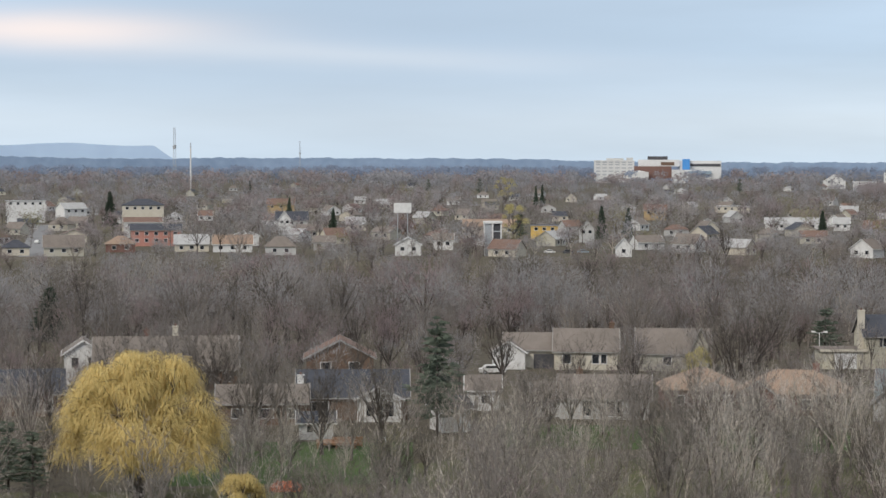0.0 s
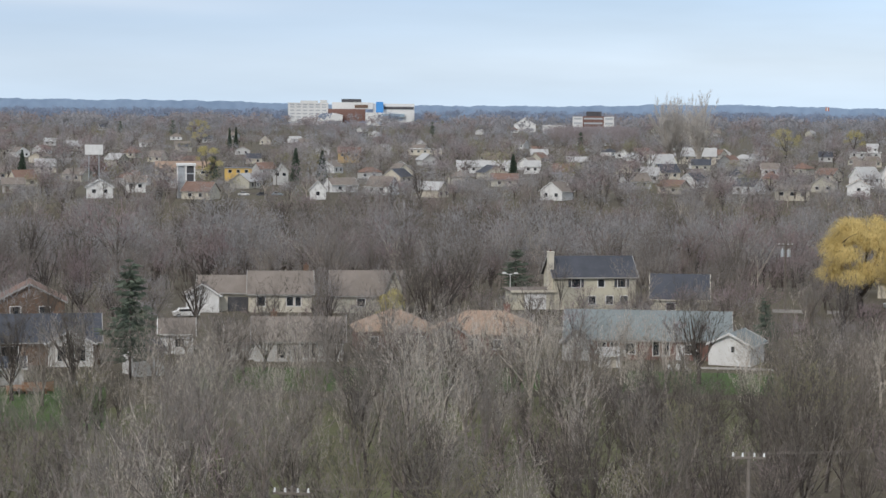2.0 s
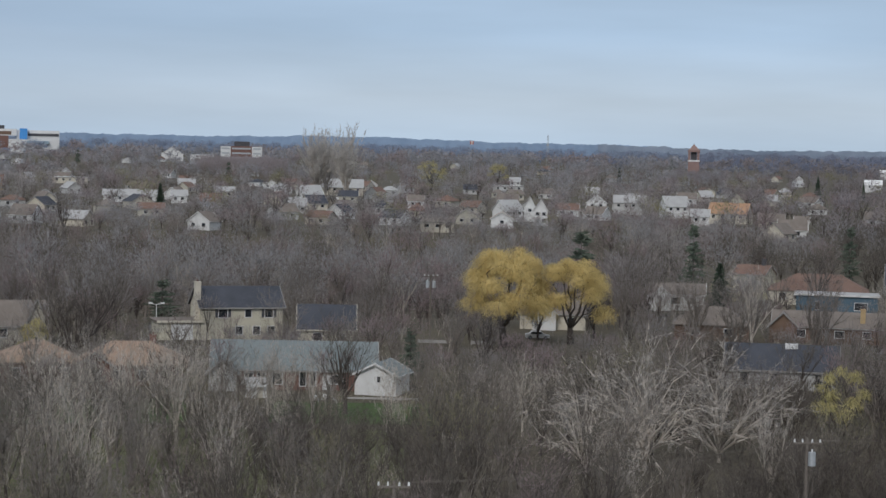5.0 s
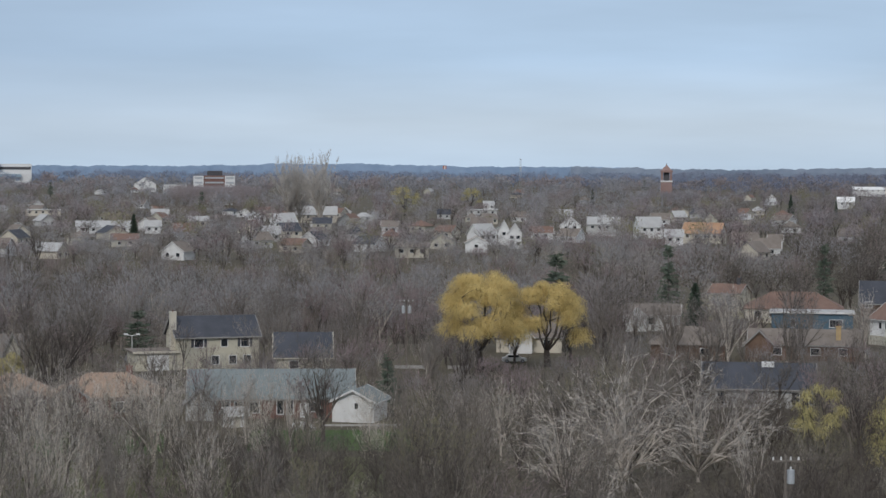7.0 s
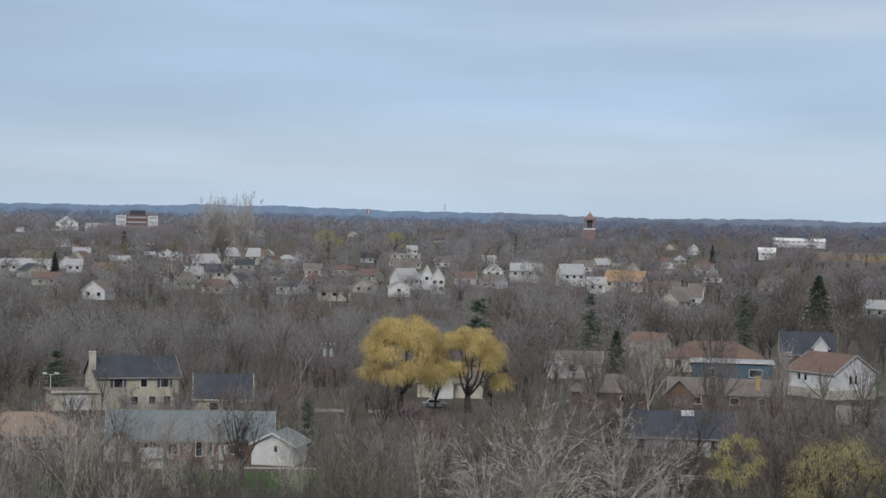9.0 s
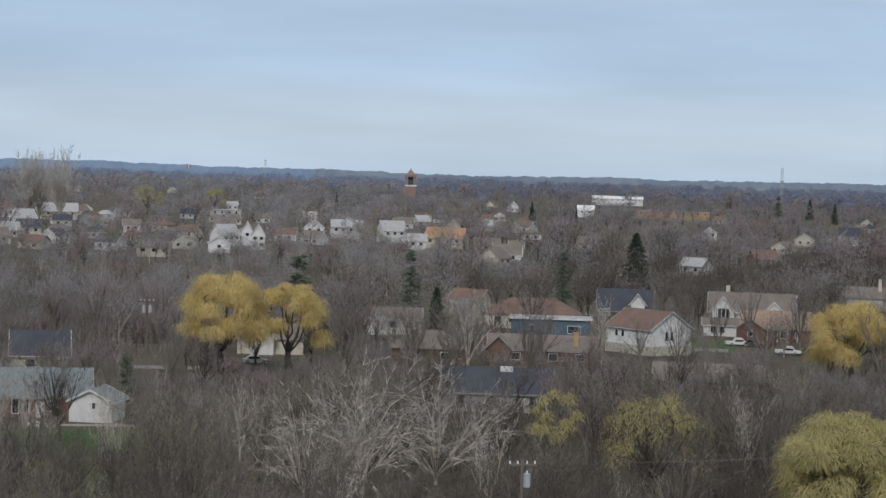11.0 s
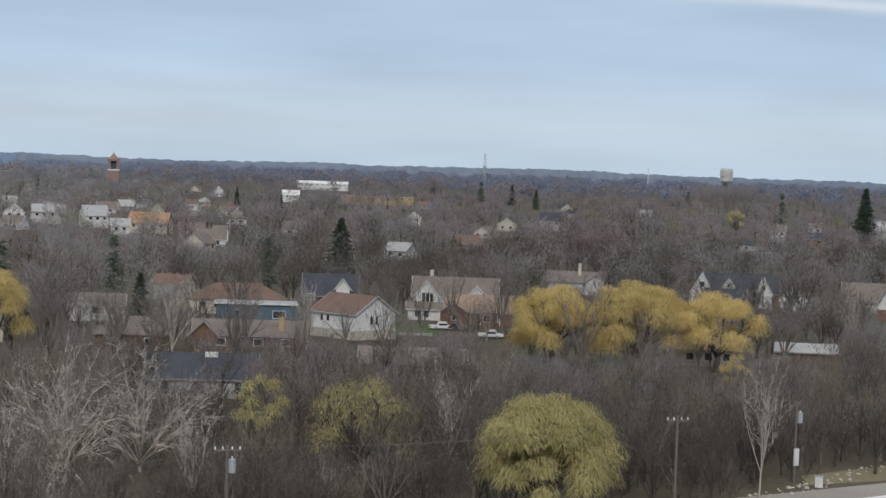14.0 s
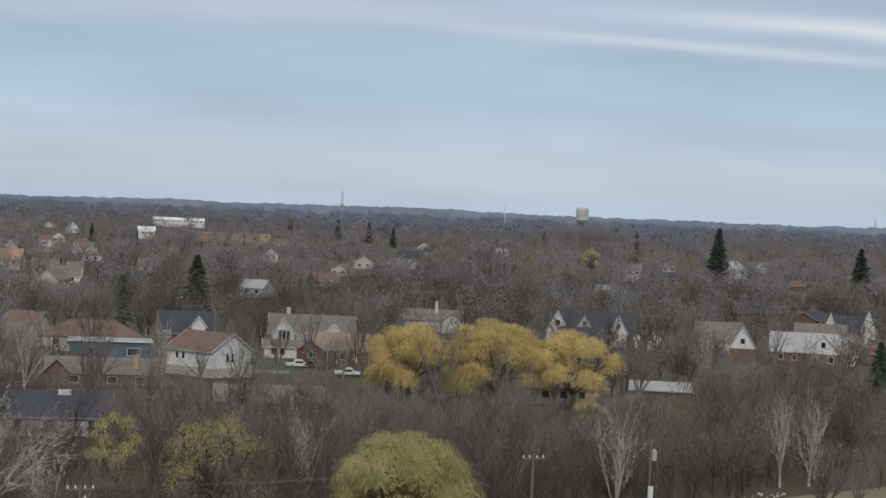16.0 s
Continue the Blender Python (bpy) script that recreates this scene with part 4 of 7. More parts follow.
lattice_mast(-7.25, 3000, 79, 2.4, "tall grey lattice radio mast")
lattice_mast(-6.82, 2400, 53, 1.6, "white tubular telecom pole", True)
lattice_mast(-3.88, 4300, 70, 1.8, "thin grey lattice radio mast on horizon")
lattice_mast(20.64, 3500, 45, 2.0, "grey lattice mast on the skyline")
lattice_mast(34.58, 2800, 52, 2.2, "grey lattice mast above bare woods")
lattice_mast(39.0, 3600, 42, 1.2, "thin pole on the skyline", True)
lattice_mast(48.9, 3800, 48, 1.6, "thin leaning mast on the skyline")


def water_tower():
    r = thing("water_tower", at(41.1, 2300), -41.1, "pale concrete block-shaped water tower", "water tower")
    part("stem", Geo().tube((0, 0, 0), (0, 0, 27), 2.2, 2.2, 12), BROWNWALL, r)
    part("tank", Geo().loft([[(7.5 * k * math.cos(a), 7.5 * k * math.sin(a), z) for a in [i * math.pi / 4 + 0.39 for i in range(8)]] for k, z in ((0.6, 25), (1, 28), (1, 39), (0.85, 41.5))]), GREYWALL, r)
    for x in (-3.5, 0, 3.5):
        part("opening", Geo().box(x - 1, x + 1, -7.3, -6.6, 33, 36.5), METAL, r)
    keep_view(41.1, 2300, 8, 10, 24)


water_tower()


def flag_pole():
    r = thing("flag_pole", at(18.53, 1500), -18.53, "tall white pole flying a red and white flag", "flag")
    part("pole", Geo().tube((0, 0, 0), (0, 0, 35), 0.12, 0.08), METAL, r)
    for k, m in ((0, RUST), (1, WHITE), (2, RUST)):
        part("flag_stripe", Geo().box(0.2 + k * 0.8, 1.0 + k * 0.8, -0.05, 0.05, 32.0, 34.6), m, r)
    keep_view(18.53, 1500, 3, 1, 29)


flag_pole()


# ---- vehicles, poles and yards ----
def car(b, d, turn, m, label, pickup=False):
    r = thing("car", at(b, d), -b + turn, label, "car", "parked cars")
    keep_view(b, d, 2.4, 2, 0.3)
    side = [(-2.2, 0.3), (2.2, 0.3), (2.25, 0.75), (1.3, 0.92), (0.6, 1.45), (-1.1, 1.48), (-1.7, 0.98), (-2.25, 0.9)]
    if pickup:
        side = [(-2.7, 0.4), (2.7, 0.4), (2.75, 0.9), (1.4, 1.05), (0.9, 1.75), (-0.6, 1.78), (-0.8, 1.05), (-2.75, 1.05)]
    part("body", Geo().loft([[(x * (1 - 0.02 * (y in (-0.85, 0.85))), y, z) for x, z in side] for y in (-0.85, 0.85)]), m, r)
    top = [p for p in side if p[1] > 1.2]
    for y in (-0.87, 0.87):
        xs = [top[0][0] + 0.15, top[1][0] - 0.15]
        part("side_window", Geo().box(xs[1], xs[0], y - 0.01, y + 0.01, 1.0, 1.38), GLASS, r)
    for x in (-1.4, 1.4):
        for y in (-0.82, 0.82):
            w = part("wheel", Geo().tube((x, y - 0.11, 0.33), (x, y + 0.11, 0.33), 0.33, n=12), TYRE, r)
            part("rim", Geo().tube((x, y - 0.13, 0.33), (x, y + 0.13, 0.33), 0.19, n=8), METAL, w)


car(1.35, 352, 10, WHITE, "white parked car in front of a garage")
car(20.5, 382, 5, WHITE, "white parked car beneath a golden willow")
car(33.55, 458, 15, WHITE, "white covered pickup in a driveway", True)
car(34.0, 458, -10, DARKMETAL, "dark parked car in a driveway")
car(34.9, 440, 0, WHITE, "white pickup truck parked by the street", True)
car(35.4, 442, 0, DARKMETAL, "dark pickup truck parked by the street", True)
car(-10.9, 900, 80, WHITE, "white car on a far street")
car(3.4, 800, 5, DARKMETAL, "dark car in a far parking lot")
car(2.9, 802, 0, WHITE, "white car in a far parking lot")
car(3.8, 803, 4, SKYLIGHT, "silver-blue car in a far parking lot")


def utility_pole(x, y, top, arms=True, transformer=0, turn=0.0, label="weathered wooden utility pole with crossarm and insulators", low=None):
    z = float(ground_z(x, y))
    b = math.degrees(math.atan2(x, y))
    r = thing("utility_pole", (x, y, z), turn, label, "utility pole", "utility poles")
    part("pole", Geo().tube((0, 0, -0.5), (0, 0, top), 0.19, 0.13), POLEWOOD, r)
    if arms:
        arm = part("crossarm", Geo().box(-1.25, 1.25, -0.18, -0.06, top - 0.5, top - 0.34), POLEWOOD, r)
        for ix in (-1.15, -0.45, 0.4, 1.1):
            part("insulator", Geo().tube((ix, -0.12, top - 0.34), (ix, -0.12, top - 0.06), 0.09, 0.05), WHITE, arm)
    for k in range(transformer):
        tx = (-0.55, 0.55)[k] if transformer > 1 else 0.4
        t = part("transformer", Geo().tube((tx, -0.2, top - 2.4), (tx, -0.2, top - 1.2), 0.33, n=12), METAL, r, "pale grey transformer can")
        part("bushing", Geo().tube((tx, -0.2, top - 1.2), (tx, -0.2, top - 0.95), 0.07), WHITE, t)
    keep_view(b, math.hypot(x, y), 1.4, 1, top * 0.45 + z if low is None else low)
    return r


LINE = [(-36.0, 125.6), (10.2, 137.7), (44.5, 148.5), (86.9, 164.5), (140.5, 167.2)]
for i, (px, py) in enumerate(LINE):
    utility_pole(px, py, 10.6 if i < 4 else 10.8, True, 1 if i == 3 else 0, -15, low=(8, 9, 7.5, 1, 0)[i])
pc = utility_pole(170.5, 181.5, 9.6, False, 1, 0, "utility pole with pale transformer and cabinet", 0.0)
part("meter_box", Geo().box(-0.35, 0.35, -0.35, -0.15, 2.2, 4.2), WHITE, pc, "white guard box on the pole")
cb = thing("electrical_cabinet", (171.6, 178.5, 0), -40, "white electrical cabinet standing by a pole", "cabinet")
part("body", Geo().box(-0.45, 0.45, -0.35, 0.35, 0, 1.25), WHITE, cb)
part("lid", Geo().box(-0.5, 0.5, -0.4, 0.4, 1.25, 1.33), METAL, cb)
p = at(17.56, 372)
utility_pole(p.x, p.y, 12.0, True, 2, -17, "wooden pole with twin transformers among trees", 7)
for b, d, top in ((42.19, 470, 19.0), (5.2, 700, 15), (31.6, 1500, 18), (8.4, 1050, 12), (-9.4, 930, 14)):
    p = at(b, d)
    utility_pole(p.x, p.y, top - float(ground_z(p.x, p.y)), True, 0, -b, "tall bare wooden pole above houses", top * 0.7)
for k in (-1.15, -0.45, 1.1):
    pts = []
    for (xa, ya), (xb, yb) in zip(LINE, LINE[1:]):
        for i in range(12):
            u = i / 12
            pts.append((xa + (xb - xa) * u + k * 0.9, ya + (yb - ya) * u - k * 0.25, 10.45 - 3.2 * u * (1 - u)))
    g = Geo().loft([[(p[0], p[1] + 0.011 * math.sin(a), p[2] + 0.011 * math.cos(a)) for a in (0, 2.1, 4.2)] for p in pts])
    w = tagged(new("power_line", g.mesh("power_line", POLEWOOD)), "thin sagging grey power line between poles", "power line", "power lines")


def picket_wall(b0, b1, d, hgt, m, label):
    p, q = at(b0, d), at(b1, d)
    L = (q - p).length
    bm = (b0 + b1) / 2
    r = thing("fence", (p + q) / 2, -bm, label, "fence")
    n = max(2, int(L / 2.4))
    for i in range(n + 1):
        x = -L / 2 + L * i / n
        part("post", Geo().box(x - 0.08, x + 0.08, -0.08, 0.08, 0, hgt + 0.1), m, r)
    for i in range(n):
        x = -L / 2 + L * i / n
        part("panel", Geo().box(x + 0.09, x + L / n - 0.09, -0.04, 0.04, 0.15, hgt), m, r)
    keep_view(bm, d, L / 2, 1, 0.5)


picket_wall(17.25, 18.05, 368, 0.7, TRIM, "low white panel fence behind brush")
picket_wall(18.7, 19.3, 368, 0.7, TRIM, "low white panel fence behind brush")
picket_wall(-3.0, -2.2, 262, 1.3, DECK, "brown wooden deck railing")
picket_wall(15.3, 17.3, 287, 0.4, CONCRETE, "low pale concrete garden wall")
picket_wall(32.4, 33.3, 438, 0.8, CONCRETE, "low pale concrete street wall")
picket_wall(-8.5, -6.6, 256, 1.5, CREAM, "pale wooden garden fence behind a willow")


def deck():
    r = thing("deck", at(-2.9, 262), 2.9, "brown wooden back deck", "deck")
    part("platform", Geo().box(-2.5, 2.5, -1.8, 2.0, 0.5, 0.75), DECK, r)
    for x in (-2.3, 0, 2.3):
        part("post", Geo().box(x - 0.1, x + 0.1, -1.7, -1.5, 0, 0.5), DECK, r)
    keep_view(-2.9, 260, 2.5, 2, 0.2)


deck()
tp = thing("tarpaulin", at(-4.3, 228), 4.3, "rust-red tarpaulin over a low heap", "tarpaulin")
part("cover", Geo().loft([[(-1.7 * k, -1.2 * k, z), (1.7 * k, -1.2 * k, z), (1.9 * k, 1.2 * k, z), (-1.6 * k, 1.1 * k, z)] for k, z in ((1, 0), (0.95, 0.5), (0.5, 0.95))]), RUST, tp)
keep_view(-4.3, 228, 2, 2, 0)


# ---- the flat-roofed commercial buildings below ----
def commercial():
    r = thing("commercial_building", (134, 128, 0), 7.3, "low commercial building with white membrane roof", "building")
    part("wall", Geo().box(-38.5, 60, -25, 16, -0.2, 4.6), CONCRETE, r)
    part("roof", Geo().box(-38.7, 60.2, -25.2, 16.2, 4.6, 5.0), MEMBRANE, r, "white roof membrane")
    for bx in ((-38.9, 60.4, 15.9, 16.3), (-38.9, 60.4, -25.4, -25.0)):
        part("parapet", Geo().box(*bx, 4.5, 5.18), MEMBRANE, r)
    part("parapet", Geo().box(-38.9, -38.5, -25, 15.9, 4.5, 5.18), MEMBRANE, r)
    return Matrix.Translation((134, 128, 5.0)) @ Matrix.Rotation(radians(7.3), 4, "Z")


ROOF = commercial()


def roof_unit(p, size, m, label, vent=True, turn=0.0):
    x, y, z = size
    r = thing("rooftop_unit", p, turn, label, "rooftop unit", "rooftop units")
    part("case", Geo().box(-x / 2, x / 2, -y / 2, y / 2, 0.12, z), m, r)
    part("curb", Geo().box(-x / 2 + 0.1, x / 2 - 0.1, -y / 2 + 0.1, y / 2 - 0.1, 0, 0.12), DARKMETAL, r)
    part("cap", Geo().box(-x / 2 - 0.05, x / 2 + 0.05, -y / 2 - 0.05, y / 2 + 0.05, z, z + 0.06), m, r)
    if vent:
        for k in range(4):
            part("louvre", Geo().box(-x / 2 + 0.15, x / 2 - 0.15, -y / 2 - 0.04, -y / 2, z * 0.3 + k * z * 0.14, z * 0.3 + k * z * 0.14 + 0.07), DARKMETAL, r)
    return r


for x, y, size, m, lb, v in ((94.2, 136.4, (2.6, 1.8, 1.25), TANGREY, "tan-grey rooftop air handler on white membrane", True), (100.1, 136.4, (2.6, 1.9, 1.6), TANGREY, "tan-grey rooftop air handler with dark grille", True), (107.5, 135.2, (2.5, 1.6, 1.35), SLATEMETAL, "slate-blue rooftop condenser on white membrane", True),
                             (103.0, 132.8, (1.0, 0.8, 0.7), DARKMETAL, "small dark rooftop vent box", False), (123.4, 133.7, (2.3, 1.6, 1.25), METAL, "grey rooftop unit on white membrane", True), (128.1, 136.2, (2.4, 1.6, 1.4), METAL, "grey rooftop unit on white membrane", True),
                             (132.6, 143.2, (0.75, 0.7, 1.15), DARKMETAL, "black rooftop vent cowl", False), (138.2, 143.6, (0.95, 0.6, 0.75), DARKMETAL, "black rooftop vent box", False), (113.5, 138.6, (0.9, 0.8, 0.7), METAL, "grey rooftop exhaust on white membrane", False), (118.0, 137.0, (0.9, 0.8, 0.8), METAL, "grey rooftop exhaust on white membrane", False)):
    roof_unit((x, y, 5.0), size, m, lb, v, -math.degrees(math.atan2(x, y)) * 0.3)
cw = thing("vent_cowl", (105.7, 139.6, 5.0), 0, "white domed vent cowl on a black base", "roof vent")
part("base", Geo().box(-0.7, 0.7, -0.5, 0.5, 0, 0.5), DARKMETAL, cw)
part("neck", Geo().tube((0, 0, 0.5), (0, 0, 1.5), 0.42, 0.42, 10), WHITE, cw)
part("dome", Geo().loft([[(k * math.cos(q * 0.6283), k * math.sin(q * 0.6283), z) for q in range(10)] for k, z in ((0.5, 1.5), (0.46, 1.75), (0.25, 1.95), (0.08, 2.0))]), WHITE, cw)
sk = thing("roof_hatch", at(40.75, 186.5, 5.0), -41, "blue-grey sheet wedge-shaped roof hood", "roof hood")
part("hood", Geo().loft([[(-2.4, -0.9, 1.5), (2.2, -0.9, 0.0), (2.2, -0.9, 0.9), (-2.4, -0.9, 1.7)], [(-2.2, 0.9, 1.3), (2.2, 0.9, 0.0), (2.2, 0.9, 0.9), (-2.2, 0.9, 1.7)]]), SKYLIGHT, sk)
part("base", Geo().box(-0.6, 2.2, -0.8, 0.8, 0, 0.9), METAL, sk)
for b, d, hh in ((44.1, 186, 1.5), (44.75, 189, 1.6), (43.5, 192, 0.8)):
    vp = thing("vent_pipe", at(b, d, 5.0), 0, "slim grey rooftop vent pipe", "pipe", "vent pipes")
    part("pipe", Geo().tube((0, 0, 0), (0, 0, hh), 0.07), METAL, vp)
    part("cap", Geo().tube((0, 0, hh), (0, 0, hh + 0.12), 0.12, 0.05), METAL, vp)
kb = thing("commercial_building", (86.1, 154.4, 0), 8.2, "small flat-roofed building with white roof edge", "building")
part("wall", Geo().box(-46, -0.3, -32, -0.3, -0.2, 4.85), CONCRETE, kb)
part("roof", Geo().box(-46.2, -0.1, -32.2, -0.1, 4.85, 5.1), MEMBRANE, kb, "stained white roof membrane")
part("roof_walk", Geo().box(-7.5, -0.8, -30, -4.0, 5.1, 5.115), CONCRETE, kb, "grey walkway membrane")
part("parapet", Geo().box(-46.2, 0.0, -0.35, 0.0, 4.8, 5.24), MEMBRANE, kb)
part("parapet", Geo().box(-0.35, 0.0, -32.2, -0.35, 4.8, 5.24), MEMBRANE, kb)
roof_unit((78.5, 147.6, 5.1), (3.3, 2.2, 1.7), TANMETAL, "tan rooftop air-conditioning unit", True, -10)
roof_unit((82.4, 150.2, 5.1), (2.7, 2.0, 1.6), TANMETAL, "tan rooftop air-conditioning unit", False, -10)
roof_unit((75.6, 149.8, 5.1), (1.2, 0.9, 0.5), MEMBRANE, "low white rooftop vent hood", False, -10)
bx = thing("plastic_tank", at(37.0, 198), -37, "white plastic tank on pallet by the lane", "tank")
part("tank", Geo().box(-0.6, 0.6, -0.6, 0.6, 0.15, 1.2), WHITE, bx)
part("neck", Geo().tube((0, 0, 1.2), (0, 0, 1.45), 0.25, n=10), WHITE, bx)
part("pallet", Geo().box(-0.65, 0.65, -0.65, 0.65, 0, 0.15), POLEWOOD, bx)


def rubble():
    rng = random.Random(4)
    g = Geo()
    for i in range(260):
        u = rng.random()
        x = 100 + 105 * u
        y = 169.0 + 0.06 * (x - 108) + max(0.0, x - 150) * 0.35 + rng.uniform(-2.6, 1.4)
        s = rng.choice((0.08, 0.12, 0.16, 0.28))
        pts = [(x + s * rng.uniform(0.6, 1.3) * math.cos(a), y + s * rng.uniform(0.6, 1.3) * math.sin(a)) for a in [k * 1.2566 for k in range(5)]]
        hh = s * rng.uniform(0.5, 1.1)
        g.loft([[(px, py, 0.0) for px, py in pts], [(x + (px - x) * 0.6, y + (py - y) * 0.6, hh) for px, py in pts]])
    tagged(new("rubble", g.mesh("rubble", ROCK)), "pale rubble and litter strewn along the lane", "rubble", kind="stuff")


rubble()


def street_lamp(b, d, top):
    r = thing("street_lamp", at(b, d), -b, "pale twin-headed lamp post beside a garage", "street lamp")
    part("post", Geo().tube((0, 0, 0), (0, 0, top), 0.08, 0.06), WHITE, r)
    for s in (-1, 1):
        arm = part("arm", Geo().tube((0, 0, top - 0.1), (s * 1.0, 0, top + 0.1), 0.04), WHITE, r)
        part("lamp_head", Geo().box(min(s * 0.7, s * 1.4), max(s * 0.7, s * 1.4), -0.2, 0.2, top + 0.05, top + 0.3), WHITE, arm)
    keep_view(b, d, 1.4, 1, top * 0.4)


street_lamp(10.15, 373, 5.7)


def garden_chair(b, d, turn):
    r = thing("garden_chair", at(b, d, 0.03), turn, "white plastic garden chair on a lawn", "chair", "garden chairs")
    part("seat", Geo().box(-0.3, 0.3, -0.28, 0.28, 0.4, 0.45), WHITE, r)
    part("backrest", Geo().box(-0.3, 0.3, 0.22, 0.28, 0.45, 0.95), WHITE, r)
    for x in (-0.26, 0.26):
        for y in (-0.24, 0.24):
            part("leg", Geo().tube((x, y, 0), (x, y, 0.4), 0.03), WHITE, r)


for b, d, t in ((14.5, 284, 20), (14.72, 285, -40), (15.0, 283, 100), (11.0, 286, 0), (-4.2, 262, 50), (-1.6, 264, 10)):
    garden_chair(b, d, t)


def shed(b, d, L, hgt, m, rf, turn, label):
    r = house(label, b, d, L, L * 0.8, hgt, 0.7, m, rf, "gable", turn, low=0.5, name="garden_shed")
    slab_door(r, 0, -L * 0.4, 0.9, 1.8, CREAM)


shed(10.7, 283, 3.2, 2.0, GREYWALL, R_GREY, 10, "small grey garden shed behind bungalow")
shed(-6.5, 262, 3.0, 2.0, BROWNWALL, R_DARK, -15, "small brown garden shed by a lawn")
shed(12.9, 287, 2.6, 1.9, WHITE, R_PALE, 20, "small white garden shed by brick house")


# ---- distance ----
def backdrop(name, label, d, m, top, seed, step=0.06, rough=1.5, b0=-22.0, b1=60.0):
    rng = random.Random(seed)
    b, z = b0, 0.0
    pts = []
    while b < b1:
        z = 0.7 * z + rng.uniform(-1, 1)
        pts.append((b, top(b) + rough * z))
        b += step
    V, F = [], []
    for b, t in pts:
        p, q = at(b, d), at(b, d + 40)
        V += [(p.x, p.y, -2), (p.x, p.y, t), (q.x, q.y, t * 0.97), (q.x, q.y, -2)]
    for i in range(len(pts) - 1):
        for k in range(3):
            F.append((4 * i + k, 4 * i + 4 + k, 4 * i + 5 + k, 4 * i + 1 + k))
    tagged(new(name, mesh_of(name, V, F, [m])), label, "backdrop", kind="structure")


def ridge(b):
    return 28 + 9 / (1 + math.exp((b - 1) / 1.5)) + 2 * math.sin(b * 0.37 + 1) + 1.2 * math.sin(b * 0.9) + 5 * math.exp(-((b - 14) / 4) ** 2) + 1.0 / (1 + math.exp(-(b - 26)))


def hill(b):
    e = min(max((-7.25 - b) / 0.6, 0), 1)
    return (31 + 35 * e) / (1 + math.exp((b - 12) * 0.5)) + (3 * math.sin(b * 1.7) if b < -8 else 0)


# Flat strips for the distance; their haze is painted, not air
backdrop("backdrop_woods", "wooded horizon with haze in its blue-grey colour", 4700, BACK_WOOD, ridge, 1, 0.045, 1.1, b1=24.0)
backdrop("backdrop_woods", "wooded horizon with haze in its slate-blue colour", 4680, BACK_DARK, ridge, 5, 0.045, 1.3, b0=22.0)
backdrop("backdrop_hill", "distant escarpment with haze in its pale blue colour", 4850, BACK_HILL, hill, 2, 0.2, 0.5)


